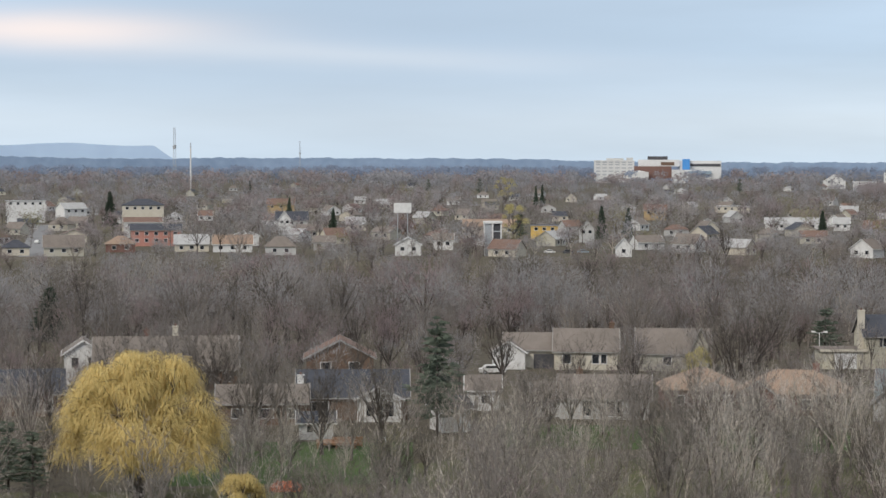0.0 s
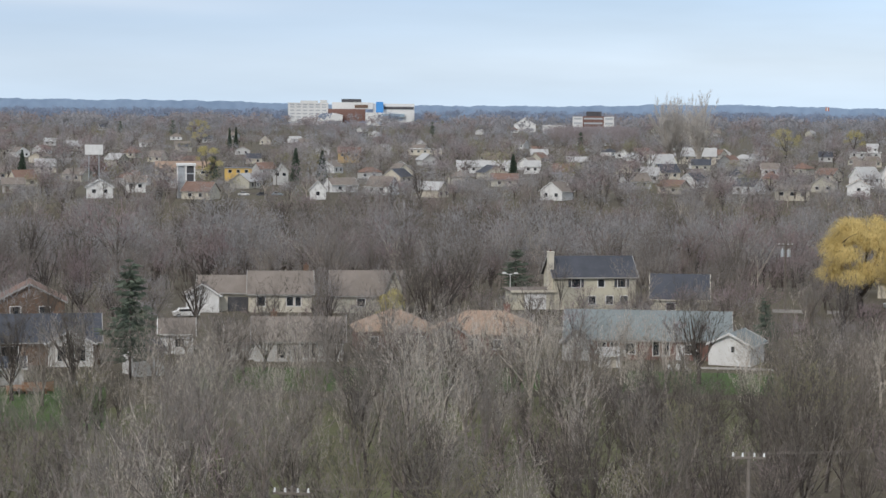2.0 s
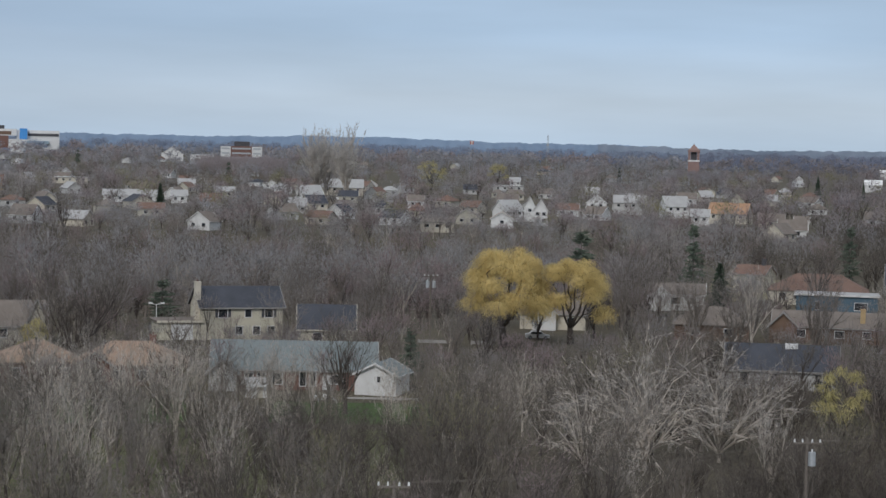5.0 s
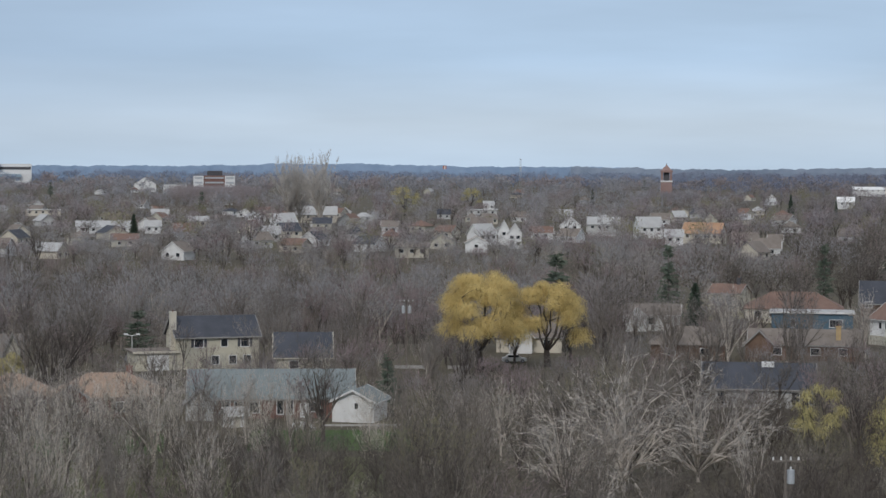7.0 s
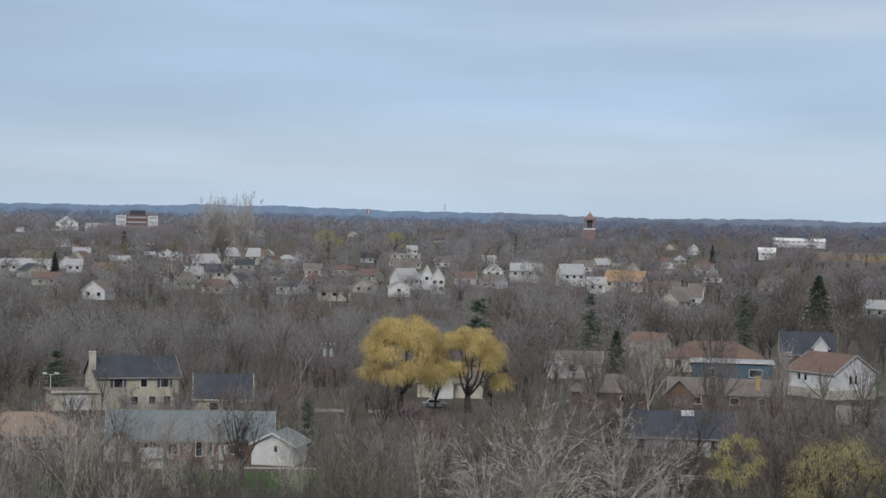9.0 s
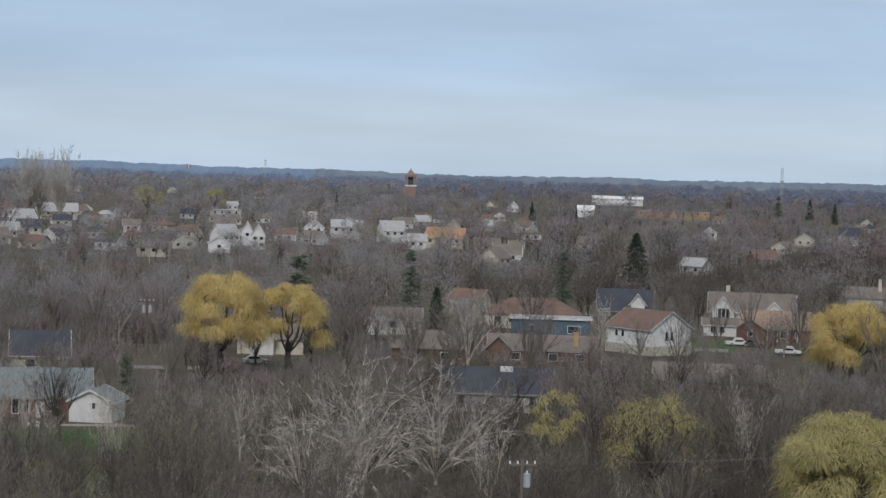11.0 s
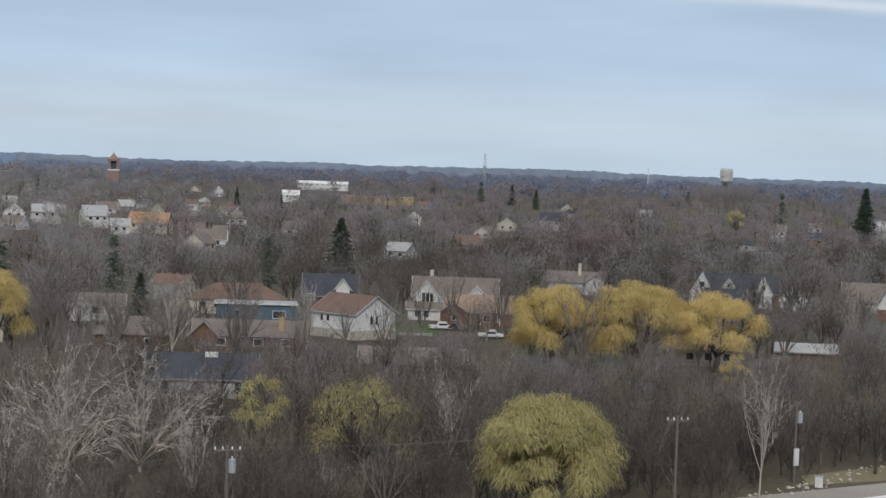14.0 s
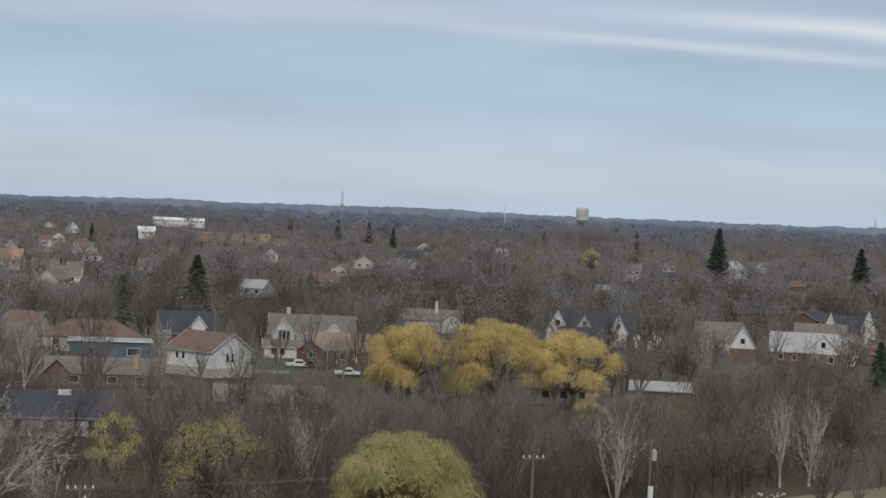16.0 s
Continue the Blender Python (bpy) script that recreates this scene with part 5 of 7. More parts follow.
# ---- trees ----
def bare_tree(seed, h, spread, n_twigs, tw_len, tw_w, limbs=7, sub=3, fork=0.3, up=0.35, sides=4, r0=0.017, droop=0.0, rib=1.1):
    """A leafless tree as triangles: wood (tapered trunk and limbs) and twigs (fine tapered slivers)."""
    rng = random.Random(seed)
    rv = lambda s: Vector((rng.uniform(-s, s), rng.uniform(-s, s), rng.uniform(-s, s)))
    wood_v, wood_f, spots = [], [], []

    def limb(p, q, ra, rb, n):
        o = len(wood_v)
        ax = (q - p).normalized()
        a = ax.orthogonal().normalized()
        c = ax.cross(a)
        for o_, r in ((p, ra), (q, rb)):
            for i in range(n):
                t = 2 * math.pi * i / n
                wood_v.append(o_ + a * (r * math.cos(t)) + c * (r * math.sin(t)))
        for i in range(n):
            j = (i + 1) % n
            wood_f.append((o + i, o + j, o + n + j))
            wood_f.append((o + i, o + n + j, o + n + i))

    def grow(p, dirv, length, r, level, steps):
        d = dirv.normalized()
        for s in range(steps):
            d = (d + rv(0.22) + Vector((0, 0, up * 0.35 - droop * (level > 0) * 0.3))).normalized()
            q = p + d * (length / steps)
            ra, rb = r * (1 - 0.75 * s / steps), r * (1 - 0.75 * (s + 1) / steps)
            if level < 2:
                limb(p, q, ra, rb, sides)
            else:
                side_ = d.cross(rv(1)).normalized() * max(ra * rib, 0.02 * rib)
                o = len(wood_v)
                wood_v.extend([p - side_, p + side_, q])
                wood_f.append((o, o + 1, o + 2))
            spots.append((p.copy(), q.copy(), level))
            if level < sub:
                for k in range(2 if level else rng.choice((1, 2, 2))):
                    side = (d + rv(1.0) * 0.95).normalized()
                    if level > 0 or s > 0:
                        grow(q.copy(), (side + d * 0.5 + Vector((0, 0, up * 0.4))), length * rng.uniform(0.42, 0.62), rb * 0.62, level + 1, 2 if level else 3)
            p = q
    trunk = h * fork
    p, d = Vector((0, 0, -0.3)), Vector((rng.uniform(-0.06, 0.06), rng.uniform(-0.06, 0.06), 1))
    r = h * r0
    for s in range(2):
        q = p + (d + rv(0.06)).normalized() * (trunk / 2 + 0.15)
        limb(p, q, r * (1.15 - 0.2 * s), r * (0.95 - 0.2 * s), sides + 1)
        p = q
    a0 = rng.uniform(0, 6.28)
    for k in range(limbs):
        a = a0 + 2.4 * k + rng.uniform(-0.4, 0.4)
        tilt = rng.uniform(0.15, 1.0) * spread
        dv = Vector((math.cos(a) * tilt, math.sin(a) * tilt, 1.0))
        st = p * rng.uniform(0.72, 1.0) if k else p
        grow(st.copy(), dv, (h - st.z) * rng.uniform(0.62, 0.86) / max(0.75, 1), r * rng.uniform(0.4, 0.62), 1, 3)
    tv, tf = [], []
    outer = [s for s in spots if s[2] >= max(1, sub - 1)] or spots
    for i in range(n_twigs):
        p, q, lv = rng.choice(outer) if rng.random() < 0.85 else rng.choice(spots)
        u = rng.random()
        b = p.lerp(q, u) + rv(0.25)
        d = ((q - p).normalized() * 0.8 + rv(0.9) + Vector((0, 0, up * 0.5 - droop))).normalized()
        ln = tw_len * rng.uniform(0.5, 1.25)
        w = d.cross(rv(0.8) + Vector((b.x, b.y, b.z - h * 0.5)).normalized()).normalized() * (tw_w * rng.uniform(0.35, 0.65))
        o = len(tv)
        bend = rv(0.2) * ln
        tv += [b - w, b + w, b + d * ln + bend]
        tf.append((o, o + 1, o + 2))
    top = max(max(v.z for v in wood_v), max(v.z for v in tv))
    k = h / top
    W = np.array([tuple(v) for v in wood_v], np.float32) * k
    T = np.array([tuple(v) for v in tv], np.float32) * k
    return (W, np.array(wood_f, np.int32)), (T, np.array(tf, np.int32))


def willow_geo(seed, h, rad, strands, droop=3.0, lumps=26, flat=0.55, sparse=False, skirt=0.45):
    """A weeping willow: a short forked trunk, arching limbs that end in rounded tufts, and fine shoots hanging from every tuft."""
    rng = random.Random(seed)
    nr = np.random.RandomState(seed)
    wood = Geo()

    def bough(pts, r0, r1, n=5):
        rings = []
        for i, p in enumerate(pts):
            q, o = pts[min(i + 1, len(pts) - 1)], pts[max(i - 1, 0)]
            ax = (q - o).normalized()
            u = ax.orthogonal().normalized()
            v = ax.cross(u)
            r = r0 + (r1 - r0) * i / (len(pts) - 1)
            rings.append([p + u * (r * math.cos(6.283 * k / n)) + v * (r * math.sin(6.283 * k / n)) for k in range(n)])
        wood.loft(rings)

    def arc(p, q, lift, steps, wob):
        out = []
        for i in range(steps + 1):
            t = i / steps
            w = wob * math.sin(3.1416 * t)
            out.append(p.lerp(q, t) + Vector((rng.uniform(-w, w), rng.uniform(-w, w), lift * 4 * t * (1 - t))))
        return out

    base = h * 0.017 + 0.2
    fork = Vector((rng.uniform(-0.05, 0.05) * h, rng.uniform(-0.05, 0.05) * h, h * 0.2))
    bough([Vector((0, 0, -0.3)), fork * 0.5 + Vector((0.1, 0, 0)), fork], base * 1.5, base * 1.05, 7)
    mains = []
    for k in range(6):
        a = 2.4 * k + rng.uniform(-0.4, 0.4)
        rr = rad * (0.18 if k == 0 else rng.uniform(0.35, 0.62))
        tip = Vector((rr * math.cos(a), rr * math.sin(a), h * rng.uniform(0.55, 0.74)))
        pts = arc(fork * rng.uniform(0.85, 1.0), tip, -0.04 * h, 5, 0.035 * h)
        bough(pts, base * rng.uniform(0.5, 0.72), base * 0.22)
        mains.append(pts)
    tufts = []
    for i in range(lumps):
        u = (i + 0.5) / lumps
        a = 2.399963 * i + rng.uniform(-0.4, 0.4) + seed
        r = rad * 0.9 * math.sqrt(u) * rng.uniform(0.85, 1.05) * (1 + 0.13 * math.sin(2 * a + seed) + 0.07 * math.sin(5 * a))
        ts = rad * rng.uniform(0.19, 0.31)
        z = h * (flat + (1.0 - flat) * math.sqrt(max(0.0, 1 - 0.95 * u))) * rng.uniform(0.9, 1.0) - ts * 0.6
        if rng.random() < (0.25 if u < 0.4 else skirt):
            z *= rng.uniform(0.5, 0.88)
        if rng.random() < (0.45 if sparse else 0.13):
            continue
        c = Vector((r * math.cos(a), r * math.sin(a), z))
        tufts.append((c, ts))
        root = min((p for m in mains for p in m[2:]), key=lambda p: (p - c).length + max(0.0, p.z - c.z) * 2)
        bough(arc(root, c + Vector((0, 0, ts * 0.25)), 0.06 * (c - root).length, 3, 0.06 * (c - root).length), base * 0.2, base * 0.07, 4)
        for k in range(3):
            e = c + Vector((rng.uniform(-1, 1), rng.uniform(-1, 1), rng.uniform(0.1, 0.7))) * (ts * 0.8)
            bough([c + Vector((0, 0, ts * 0.1)), c.lerp(e, 0.6) + Vector((0, 0, 0.1 * ts)), e], base * 0.09, base * 0.03, 3)
    C = np.array([tuple(c) for c, q in tufts])
    S = np.array([q for c, q in tufts])
    n = int(strands * 3.6)
    j = nr.choice(len(S), n, p=S ** 2 / (S ** 2).sum())
    g = nr.normal(size=(n, 3))
    g /= np.linalg.norm(g, axis=1)[:, None]
    g[:, 2] = np.where(g[:, 2] < -0.6, -g[:, 2], g[:, 2])
    depth = nr.rand(n) ** 0.38
    P = C[j] + g * (S[j] * depth)[:, None] * np.array([1.0, 1.0, 0.8])
    P += nr.normal(size=(n, 3)) * 0.12
    edge = np.hypot(P[:, 0], P[:, 1]) / rad
    ln = droop * nr.uniform(0.05, 0.14, n) * (0.7 + 0.5 * edge) * np.where(nr.rand(n) < 0.12, 2.2, 1.0)
    ln = np.minimum(ln, np.maximum(P[:, 2] - 0.6, 0.2))
    D = np.stack([g[:, 0] * 0.55, g[:, 1] * 0.55, 0.3 * g[:, 2] - 0.75], 1) + nr.uniform(-0.42, 0.42, (n, 3))
    D /= np.linalg.norm(D, axis=1)[:, None]
    face = g + 0.5 * (P - np.array([0, 0, h * 0.5])) / rad + nr.uniform(-0.4, 0.4, (n, 3)) + np.array([0, 0, 0.2])
    Wd = np.cross(D, face)
    Wd *= (nr.uniform(0.022, 0.045, n) / np.maximum(np.linalg.norm(Wd, axis=1), 1e-4))[:, None]
    T = np.stack([P - Wd, P + Wd, P + D * ln[:, None]], 1).reshape(-1, 3)
    WF = np.array([(f[0], f[k], f[k + 1]) for f in wood.f for k in range(1, len(f) - 1)], np.int32)
    return (np.array(wood.v, np.float32), WF), (T.astype(np.float32), np.arange(3 * n, dtype=np.int32).reshape(-1, 3))


def puff_tree(seed, h, rad, n, tw_len, tw_w, limbs=7, low=0.22, upright=0.4, coat=False, forks=0):
    """A leafless tree seen from afar: stem, limbs and a ragged crown of fine slivers in several lobes."""
    rng = random.Random(seed)
    wv, wf, tv, tf = [], [], [], []
    r = h * 0.016

    def ribbon(p, q, w):
        for ax in (Vector((1, 0, 0)), Vector((0, 1, 0))):
            o = len(wv)
            wv.extend([p - ax * w, p + ax * w, q])
            wf.append((o, o + 1, o + 2))
    fork = Vector((rng.uniform(-0.3, 0.3), rng.uniform(-0.3, 0.3), h * low))
    ribbon(Vector((0, 0, -0.3)), Vector((fork.x, fork.y, h * 0.8)), r)
    lobes = []
    for k in range(limbs):
        a = 2.4 * k + rng.uniform(-0.5, 0.5)
        rr = rad * rng.uniform(0.25, 0.72)
        z = h * rng.uniform(0.48, 0.86) if k else h * 0.84
        c = Vector((rr * math.cos(a), rr * math.sin(a), z))
        lobes.append((c, rad * rng.uniform(0.34, 0.58)))
        ribbon(fork * rng.uniform(0.8, 1.8), c + (c - fork) * 0.25, r * 0.5)
        for q in range(forks):
            e = c + Vector((rng.uniform(-1, 1), rng.uniform(-1, 1), rng.uniform(0.0, 1.1))) * (rad * 0.4)
            ribbon(fork.lerp(c, rng.uniform(0.4, 0.9)), e, r * 0.26)
    for i in range(n):
        c, s = rng.choice(lobes)
        g = Vector((rng.gauss(0, 1), rng.gauss(0, 1), rng.gauss(0, 1)))
        g = g.normalized() * (rng.random() ** 0.45)
        p = c + Vector((g.x * s, g.y * s, g.z * s * 1.15))
        d = (g * 0.7 + (p - fork).normalized() * 0.7 + Vector((rng.uniform(-0.5, 0.5), rng.uniform(-0.5, 0.5), rng.uniform(-0.4, 0.4) + upright))).normalized()
        ln = tw_len * rng.uniform(0.5, 1.2)
        face = (g.normalized() + (p - Vector((0, 0, h * 0.45))) * (0.8 / rad) + Vector((rng.uniform(-0.5, 0.5), rng.uniform(-0.5, 0.5), rng.uniform(-0.5, 0.5))))
        if coat:
            face = g.normalized() * 0.6 + (p - Vector((0, 0, h * 0.4))) * (1.0 / rad) + Vector((rng.uniform(-0.2, 0.2), rng.uniform(-0.2, 0.2), rng.uniform(-0.2, 0.3)))
            n0 = face.normalized()
            d = (d - n0 * d.dot(n0) + Vector((rng.uniform(-0.3, 0.3), rng.uniform(-0.3, 0.3), 0.25))).normalized()
        w = d.cross(face).normalized() * (tw_w * rng.uniform(0.3, 0.6))
        o = len(tv)
        tv += [p - w, p + w, p + d * ln]
        tf.append((o, o + 1, o + 2))
    k = h / max(v.z for v in tv)
    A = lambda v: np.array([tuple(q) for q in v], np.float32) * k
    return (A(wv), np.array(wf, np.int32)), (A(tv), np.array(tf, np.int32))


def conifer_geo(seed, h, rad, layers=30, loose=0.0):
    """A spruce or pine: straight stem and whorls of drooping ragged boughs."""
    rng = random.Random(seed)
    g = Geo().tube((0, 0, -0.3), (0, 0, h * 0.97), h * 0.016, 0.03, 6)
    W = np.array(g.v, np.float32)
    WF = np.array([t for f in g.f for t in ([(f[0], f[k], f[k + 1]) for k in range(1, len(f) - 1)])], np.int32)
    tv, tf = [], []
    for L in range(layers):
        u = L / (layers - 1)
        z = h * (0.08 + 0.9 * u) if not loose else h * (0.22 + 0.76 * u)
        r = rad * ((1 - u) ** 0.85 * 0.95 + 0.05) * rng.uniform(0.78, 1.12)
        if loose:
            r = rad * (1 - abs(u - 0.35) ** 1.5) * rng.uniform(0.5, 1.1) * (1.05 - 0.55 * u)
        n = int(9 + 8 * (1 - u))
        a0 = rng.uniform(0, 6.28)
        for k in range(n):
            if loose and rng.random() < 0.42:
                continue
            a = a0 + 6.283 * k / n + rng.uniform(-0.25, 0.25)
            ln = r * rng.uniform(0.65, 1.15)
            dirv = Vector((math.cos(a), math.sin(a), 0))
            side = Vector((-math.sin(a), math.cos(a), 0))
            dz = -0.30 * ln if not loose else 0.1 * ln
            zj = rng.uniform(-0.03, 0.03) * h * (1 + 1.6 * loose)
            for q in range(8 if loose else 12):
                t0 = rng.uniform(0.05, 0.85)
                p = Vector((0, 0, z + zj)) + dirv * (ln * t0) + Vector((0, 0, dz * t0 * t0)) + Vector((0, 0, rng.uniform(-0.15, 0.15)))
                s = rng.choice((-1, 1))
                tip = p + (dirv * rng.uniform(0.3, 0.9) + side * s * rng.uniform(0.1, 0.8)) * (0.16 * rad + 0.22 * ln) + Vector((0, 0, rng.uniform(-0.25, 0.12) * (0.3 * ln + 0.2)))
                w = Vector((rng.uniform(-0.5, 0.5), rng.uniform(-0.5, 0.5), 1)).normalized() * rng.uniform(0.10, 0.24)
                o = len(tv)
                tv += [p - w, p + w, tip]
                tf.append((o, o + 1, o + 2))
    for k in range(40):
        o = len(tv)
        p = Vector((rng.uniform(-0.15, 0.15), rng.uniform(-0.15, 0.15), h * rng.uniform(0.9, 0.98)))
        tv += [p + Vector((-0.1, 0, 0)), p + Vector((0.1, 0, 0)), p + Vector((rng.uniform(-0.4, 0.4), rng.uniform(-0.4, 0.4), h * 0.03))]
        tf.append((o, o + 1, o + 2))
    return (W, WF), (np.array([tuple(v) for v in tv], np.float32), np.array(tf, np.int32))


def tree_meshes(geo, wood, leaf):
    (W, WF), (T, TF) = geo
    return tri_mesh("trunk", W, WF, [wood]), tri_mesh("crown", T, TF, [leaf])


def tree(name, label, category, meshes, x, y, k=(1, 1, 1), turn=0.0, group="", z=None):
    r = new(name)
    r.location = (x, y, float(ground_z(x, y)) if z is None else z)
    r.rotation_euler, r.scale = (0, 0, turn), k
    tagged(r, label, category, group)
    part("trunk", meshes[0], None, r)
    part("crown", meshes[1], None, r)
    return r


# willows
def willow(label, b, d, h, rad, strands, m, seed, droop=3.0, low=2.0, lumps=26, flat=0.55, sparse=False, skirt=0.45):
    p = at(b, d)
    tree("willow_tree", label, "willow tree", tree_meshes(willow_geo(seed, h, rad, strands, droop, lumps, flat, sparse, skirt), BARK_DARK, m), p.x, p.y, turn=seed, group="willows")
    keep_view(b, d - rad, rad * 0.95, rad, low)


willow("large golden weeping willow with dark forked trunk", -8.25, 222, 16.4, 8.6, 16000, WILLOW, 11, 7.5, 0.5, 84, 0.34, skirt=0.62)
willow("small golden willow beside a lawn", -5.55, 190, 8.0, 2.9, 2800, WILLOW, 12, 3.4, 4.5, 30, 0.38)
willow("broad golden weeping willow with flat crown", 19.6, 366, 18.0, 9.4, 11500, WILLOW, 13, 7.5, 4.0, 54, 0.52, skirt=0.5)
willow("broad golden weeping willow with spreading limbs", 21.4, 374, 15.8, 8.6, 8200, WILLOW, 14, 5.5, 4.0, 36, 0.6, skirt=0.3)
willow("golden weeping willow in a row of willows", 36.65, 384, 15.4, 9.2, 11000, WILLOW, 15, 8.0, 3.0, 60, 0.4, skirt=0.6)
willow("golden weeping willow in a row of willows", 38.9, 382, 16.8, 9.2, 11000, WILLOW, 16, 7.5, 4.0, 54, 0.5, skirt=0.5)
willow("golden weeping willow with open dark limbs", 41.0, 384, 14.8, 9.0, 8500, WILLOW, 17, 6.0, 4.5, 40, 0.6, skirt=0.3)
willow("yellow-green budding willow at the lane's edge", 36.6, 213, 13.4, 8.2, 13500, WILLOW_GREEN, 18, 6.0, 1.5, 76, 0.44, skirt=0.42)
willow("thin yellow-green sapling willow", 28.7, 250, 10.8, 4.2, 900, WILLOW_GREEN, 19, 4.5, 6, 26, 0.5, True)
willow("sparse yellow-green willow among bare trees", 31.4, 235, 12.6, 7.0, 1500, WILLOW_GREEN, 20, 4.5, 5, 40, 0.45, True)
willow("small yellow willow in woods", 41.5, 330, 8.6, 2.4, 900, WILLOW, 21, 3.0, 4, 12, 0.6, skirt=0.15)
for b, d, h, rad, sd in ((1.95, 900, 18, 6.5, 22), (1.7, 1500, 24, 8, 23), (17.5, 1450, 21.5, 11, 24), (19.3, 1600, 19, 9, 25), (41.4, 1250, 16, 6.5, 26), (-12.9, 790, 9, 4, 27), (6.9, 330, 7, 2.5, 28)):
    willow("golden willow far off among houses", b, d, h, rad, 2600, WILLOW_GREEN, sd, 5.0, h * 0.35, 20)

# conifers
SPRUCE = [tree_meshes(conifer_geo(40 + i, 16, 4.0), BARK_DARK, NEEDLES) for i in range(3)]
PINE = tree_meshes(conifer_geo(50, 14, 4.4, 17, 1.0), BARK_DARK, NEEDLES_BLUE)
PINE_BLUE = tree_meshes(conifer_geo(51, 15, 5.2, 26, 1.0), BARK_DARK, NEEDLES_BLUE)
for b, top, h, wide, sort in ((30.74, -103.2, 18.0, 1.45, 0), (25.37, -208.9, 10.5, 1.35, 1), (35.34, -32.6, 19, 1.0, 2), (21.63, -161.7, 12, 1.3, 3), (12.02, -51.9, 15, 1.1, 3), (10.2, -91.2, 13.5, 1.0, 0),
                              (-10.58, -227, 10, 2.0, 1), (-8.97, -59.7, 18, 1.1, 2), (-4.17, -69.7, 12, 0.9, 0), (-2.98, -89.7, 14, 0.9, 1), (-5.23, -39.9, 13, 0.8, 2), (2.69, -46.1, 17, 0.6, 0), (2.52, -48, 16, 0.6, 1),
                              (4.3, -83.7, 15, 0.9, 2), (5.02, -88.5, 14, 1.0, 0), (2.09, -99.1, 12, 1.2, 3), (44.8, -19, 30, 1.15, 1), (48.58, -44, 25, 1.2, 2), (50.0, -50, 25, 1.2, 0), (41.08, -17, 26, 0.7, 3), (42.6, -33, 24, 0.7, 3), (34.5, -30, 22, 0.9, 3), (28.8, -140, 16, 0.8, 3), (24.65, -145, 17, 0.8, 3),
                              (36.0, -40, 17, 1.0, 0), (40.1, -35, 15, 1.2, 3), (10.3, -262, 9, 1.7, 3), (17.05, -352, 7.6, 0.8, 4), (49.2, -205, 12, 1.3, 1), (22.6, -45, 15, 0.8, 0), (33.2, -30, 16, 1.0, 1), (27.9, -52, 14, 0.9, 2), (29.1, -60, 13, 0.6, 0), (-11.7, -462, 7.5, 1.5, 3), (-11.05, -480, 7, 1.4, 3), (-12.2, -470, 8, 1.3, 3), (8.0, -36, 15, 1.2, 3), (-0.4, -38, 14, 1.2, 3), (24.0, -28, 16, 1.3, 3), (1.0, -36, 16, 1.3, 3)):
    d = (EYE - h) * 3733 / -top
    p = at(b, d)
    gz = float(ground_z(p.x, p.y))
    k = (h - gz) / 16 if sort < 3 else (h - gz) / 14
    tree("spruce_tree" if sort < 3 else "pine_tree", "dark green spruce rising above bare trees" if sort < 3 else "dark rounded pine among bare trees", "conifer", SPRUCE[sort] if sort < 3 else PINE if sort == 3 else PINE_BLUE, p.x, p.y, (k * wide, k * wide, k), b, "conifers")
    keep_view(b, d - 3, 2.6 * wide * k, 4, h * 0.35)
p = at(-0.15, 272)
tree("pine_tree", "tall ragged blue-green pine beside a house", "conifer", PINE_BLUE, p.x, p.y, (0.85, 0.85, 0.98), 0.5, "conifers")
keep_view(-0.15, 268, 4, 4, 4)

# bare trees that stand out by themselves
NEAR = {}
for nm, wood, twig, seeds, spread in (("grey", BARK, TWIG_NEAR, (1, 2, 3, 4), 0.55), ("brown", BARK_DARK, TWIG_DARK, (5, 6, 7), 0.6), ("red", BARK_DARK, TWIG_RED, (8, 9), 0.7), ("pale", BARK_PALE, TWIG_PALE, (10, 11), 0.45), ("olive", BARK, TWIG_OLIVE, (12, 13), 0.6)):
    NEAR[nm] = [tree_meshes(bare_tree(100 + s, 13, spread, 420 if nm == "pale" else 850, 1.25, 0.055, 7, 3, 0.22, 0.35, 4, 0.023, 0.0, 1.8 if nm == "pale" else 1.5), wood, twig) for s in seeds]
BIG = [tree_meshes(bare_tree(120 + s, 16, 0.7, 2300, 1.1, 0.06, 9, 3, 0.2, 0.4, 5, 0.03, 0.0, 1.7), BARK_DARK, TWIG_DARK) for s in range(3)]
PALEBIG = [tree_meshes(bare_tree(130 + s, 17, 1.25, 2600, 1.5, 0.075, 15, 3, 0.1, 0.02, 5, 0.024, 0.35, 3.2), BARK_PALE, TWIG_PALE) for s in range(2)]
BIGGREY = [tree_meshes(bare_tree(150 + s, 16, 0.75, 1900, 1.1, 0.06, 9, 3, 0.2, 0.35, 5, 0.026, 0.0, 1.6), BARK, TWIG_NEAR) for s in range(2)]
SLIM = tree_meshes(bare_tree(160, 13, 0.5, 700, 1.1, 0.04, 8, 3, 0.3, 0.45, 5, 0.011, 0.0, 1.6), BARK_PALE, TWIG_PALE)
BIGRED = tree_meshes(bare_tree(155, 16, 0.85, 3200, 1.2, 0.075, 10, 3, 0.18, 0.35, 5, 0.026, 0.0, 1.7), BARK_DARK, TWIG_RED)
POPLAR = [tree_meshes(bare_tree(140 + s, 30, 0.5, 5200, 2.4, 0.22, 11, 3, 0.12, 0.5, 5, 0.024, 0.0, 3.0), BARK_PALE, TWIG_POPLAR) for s in range(2)]
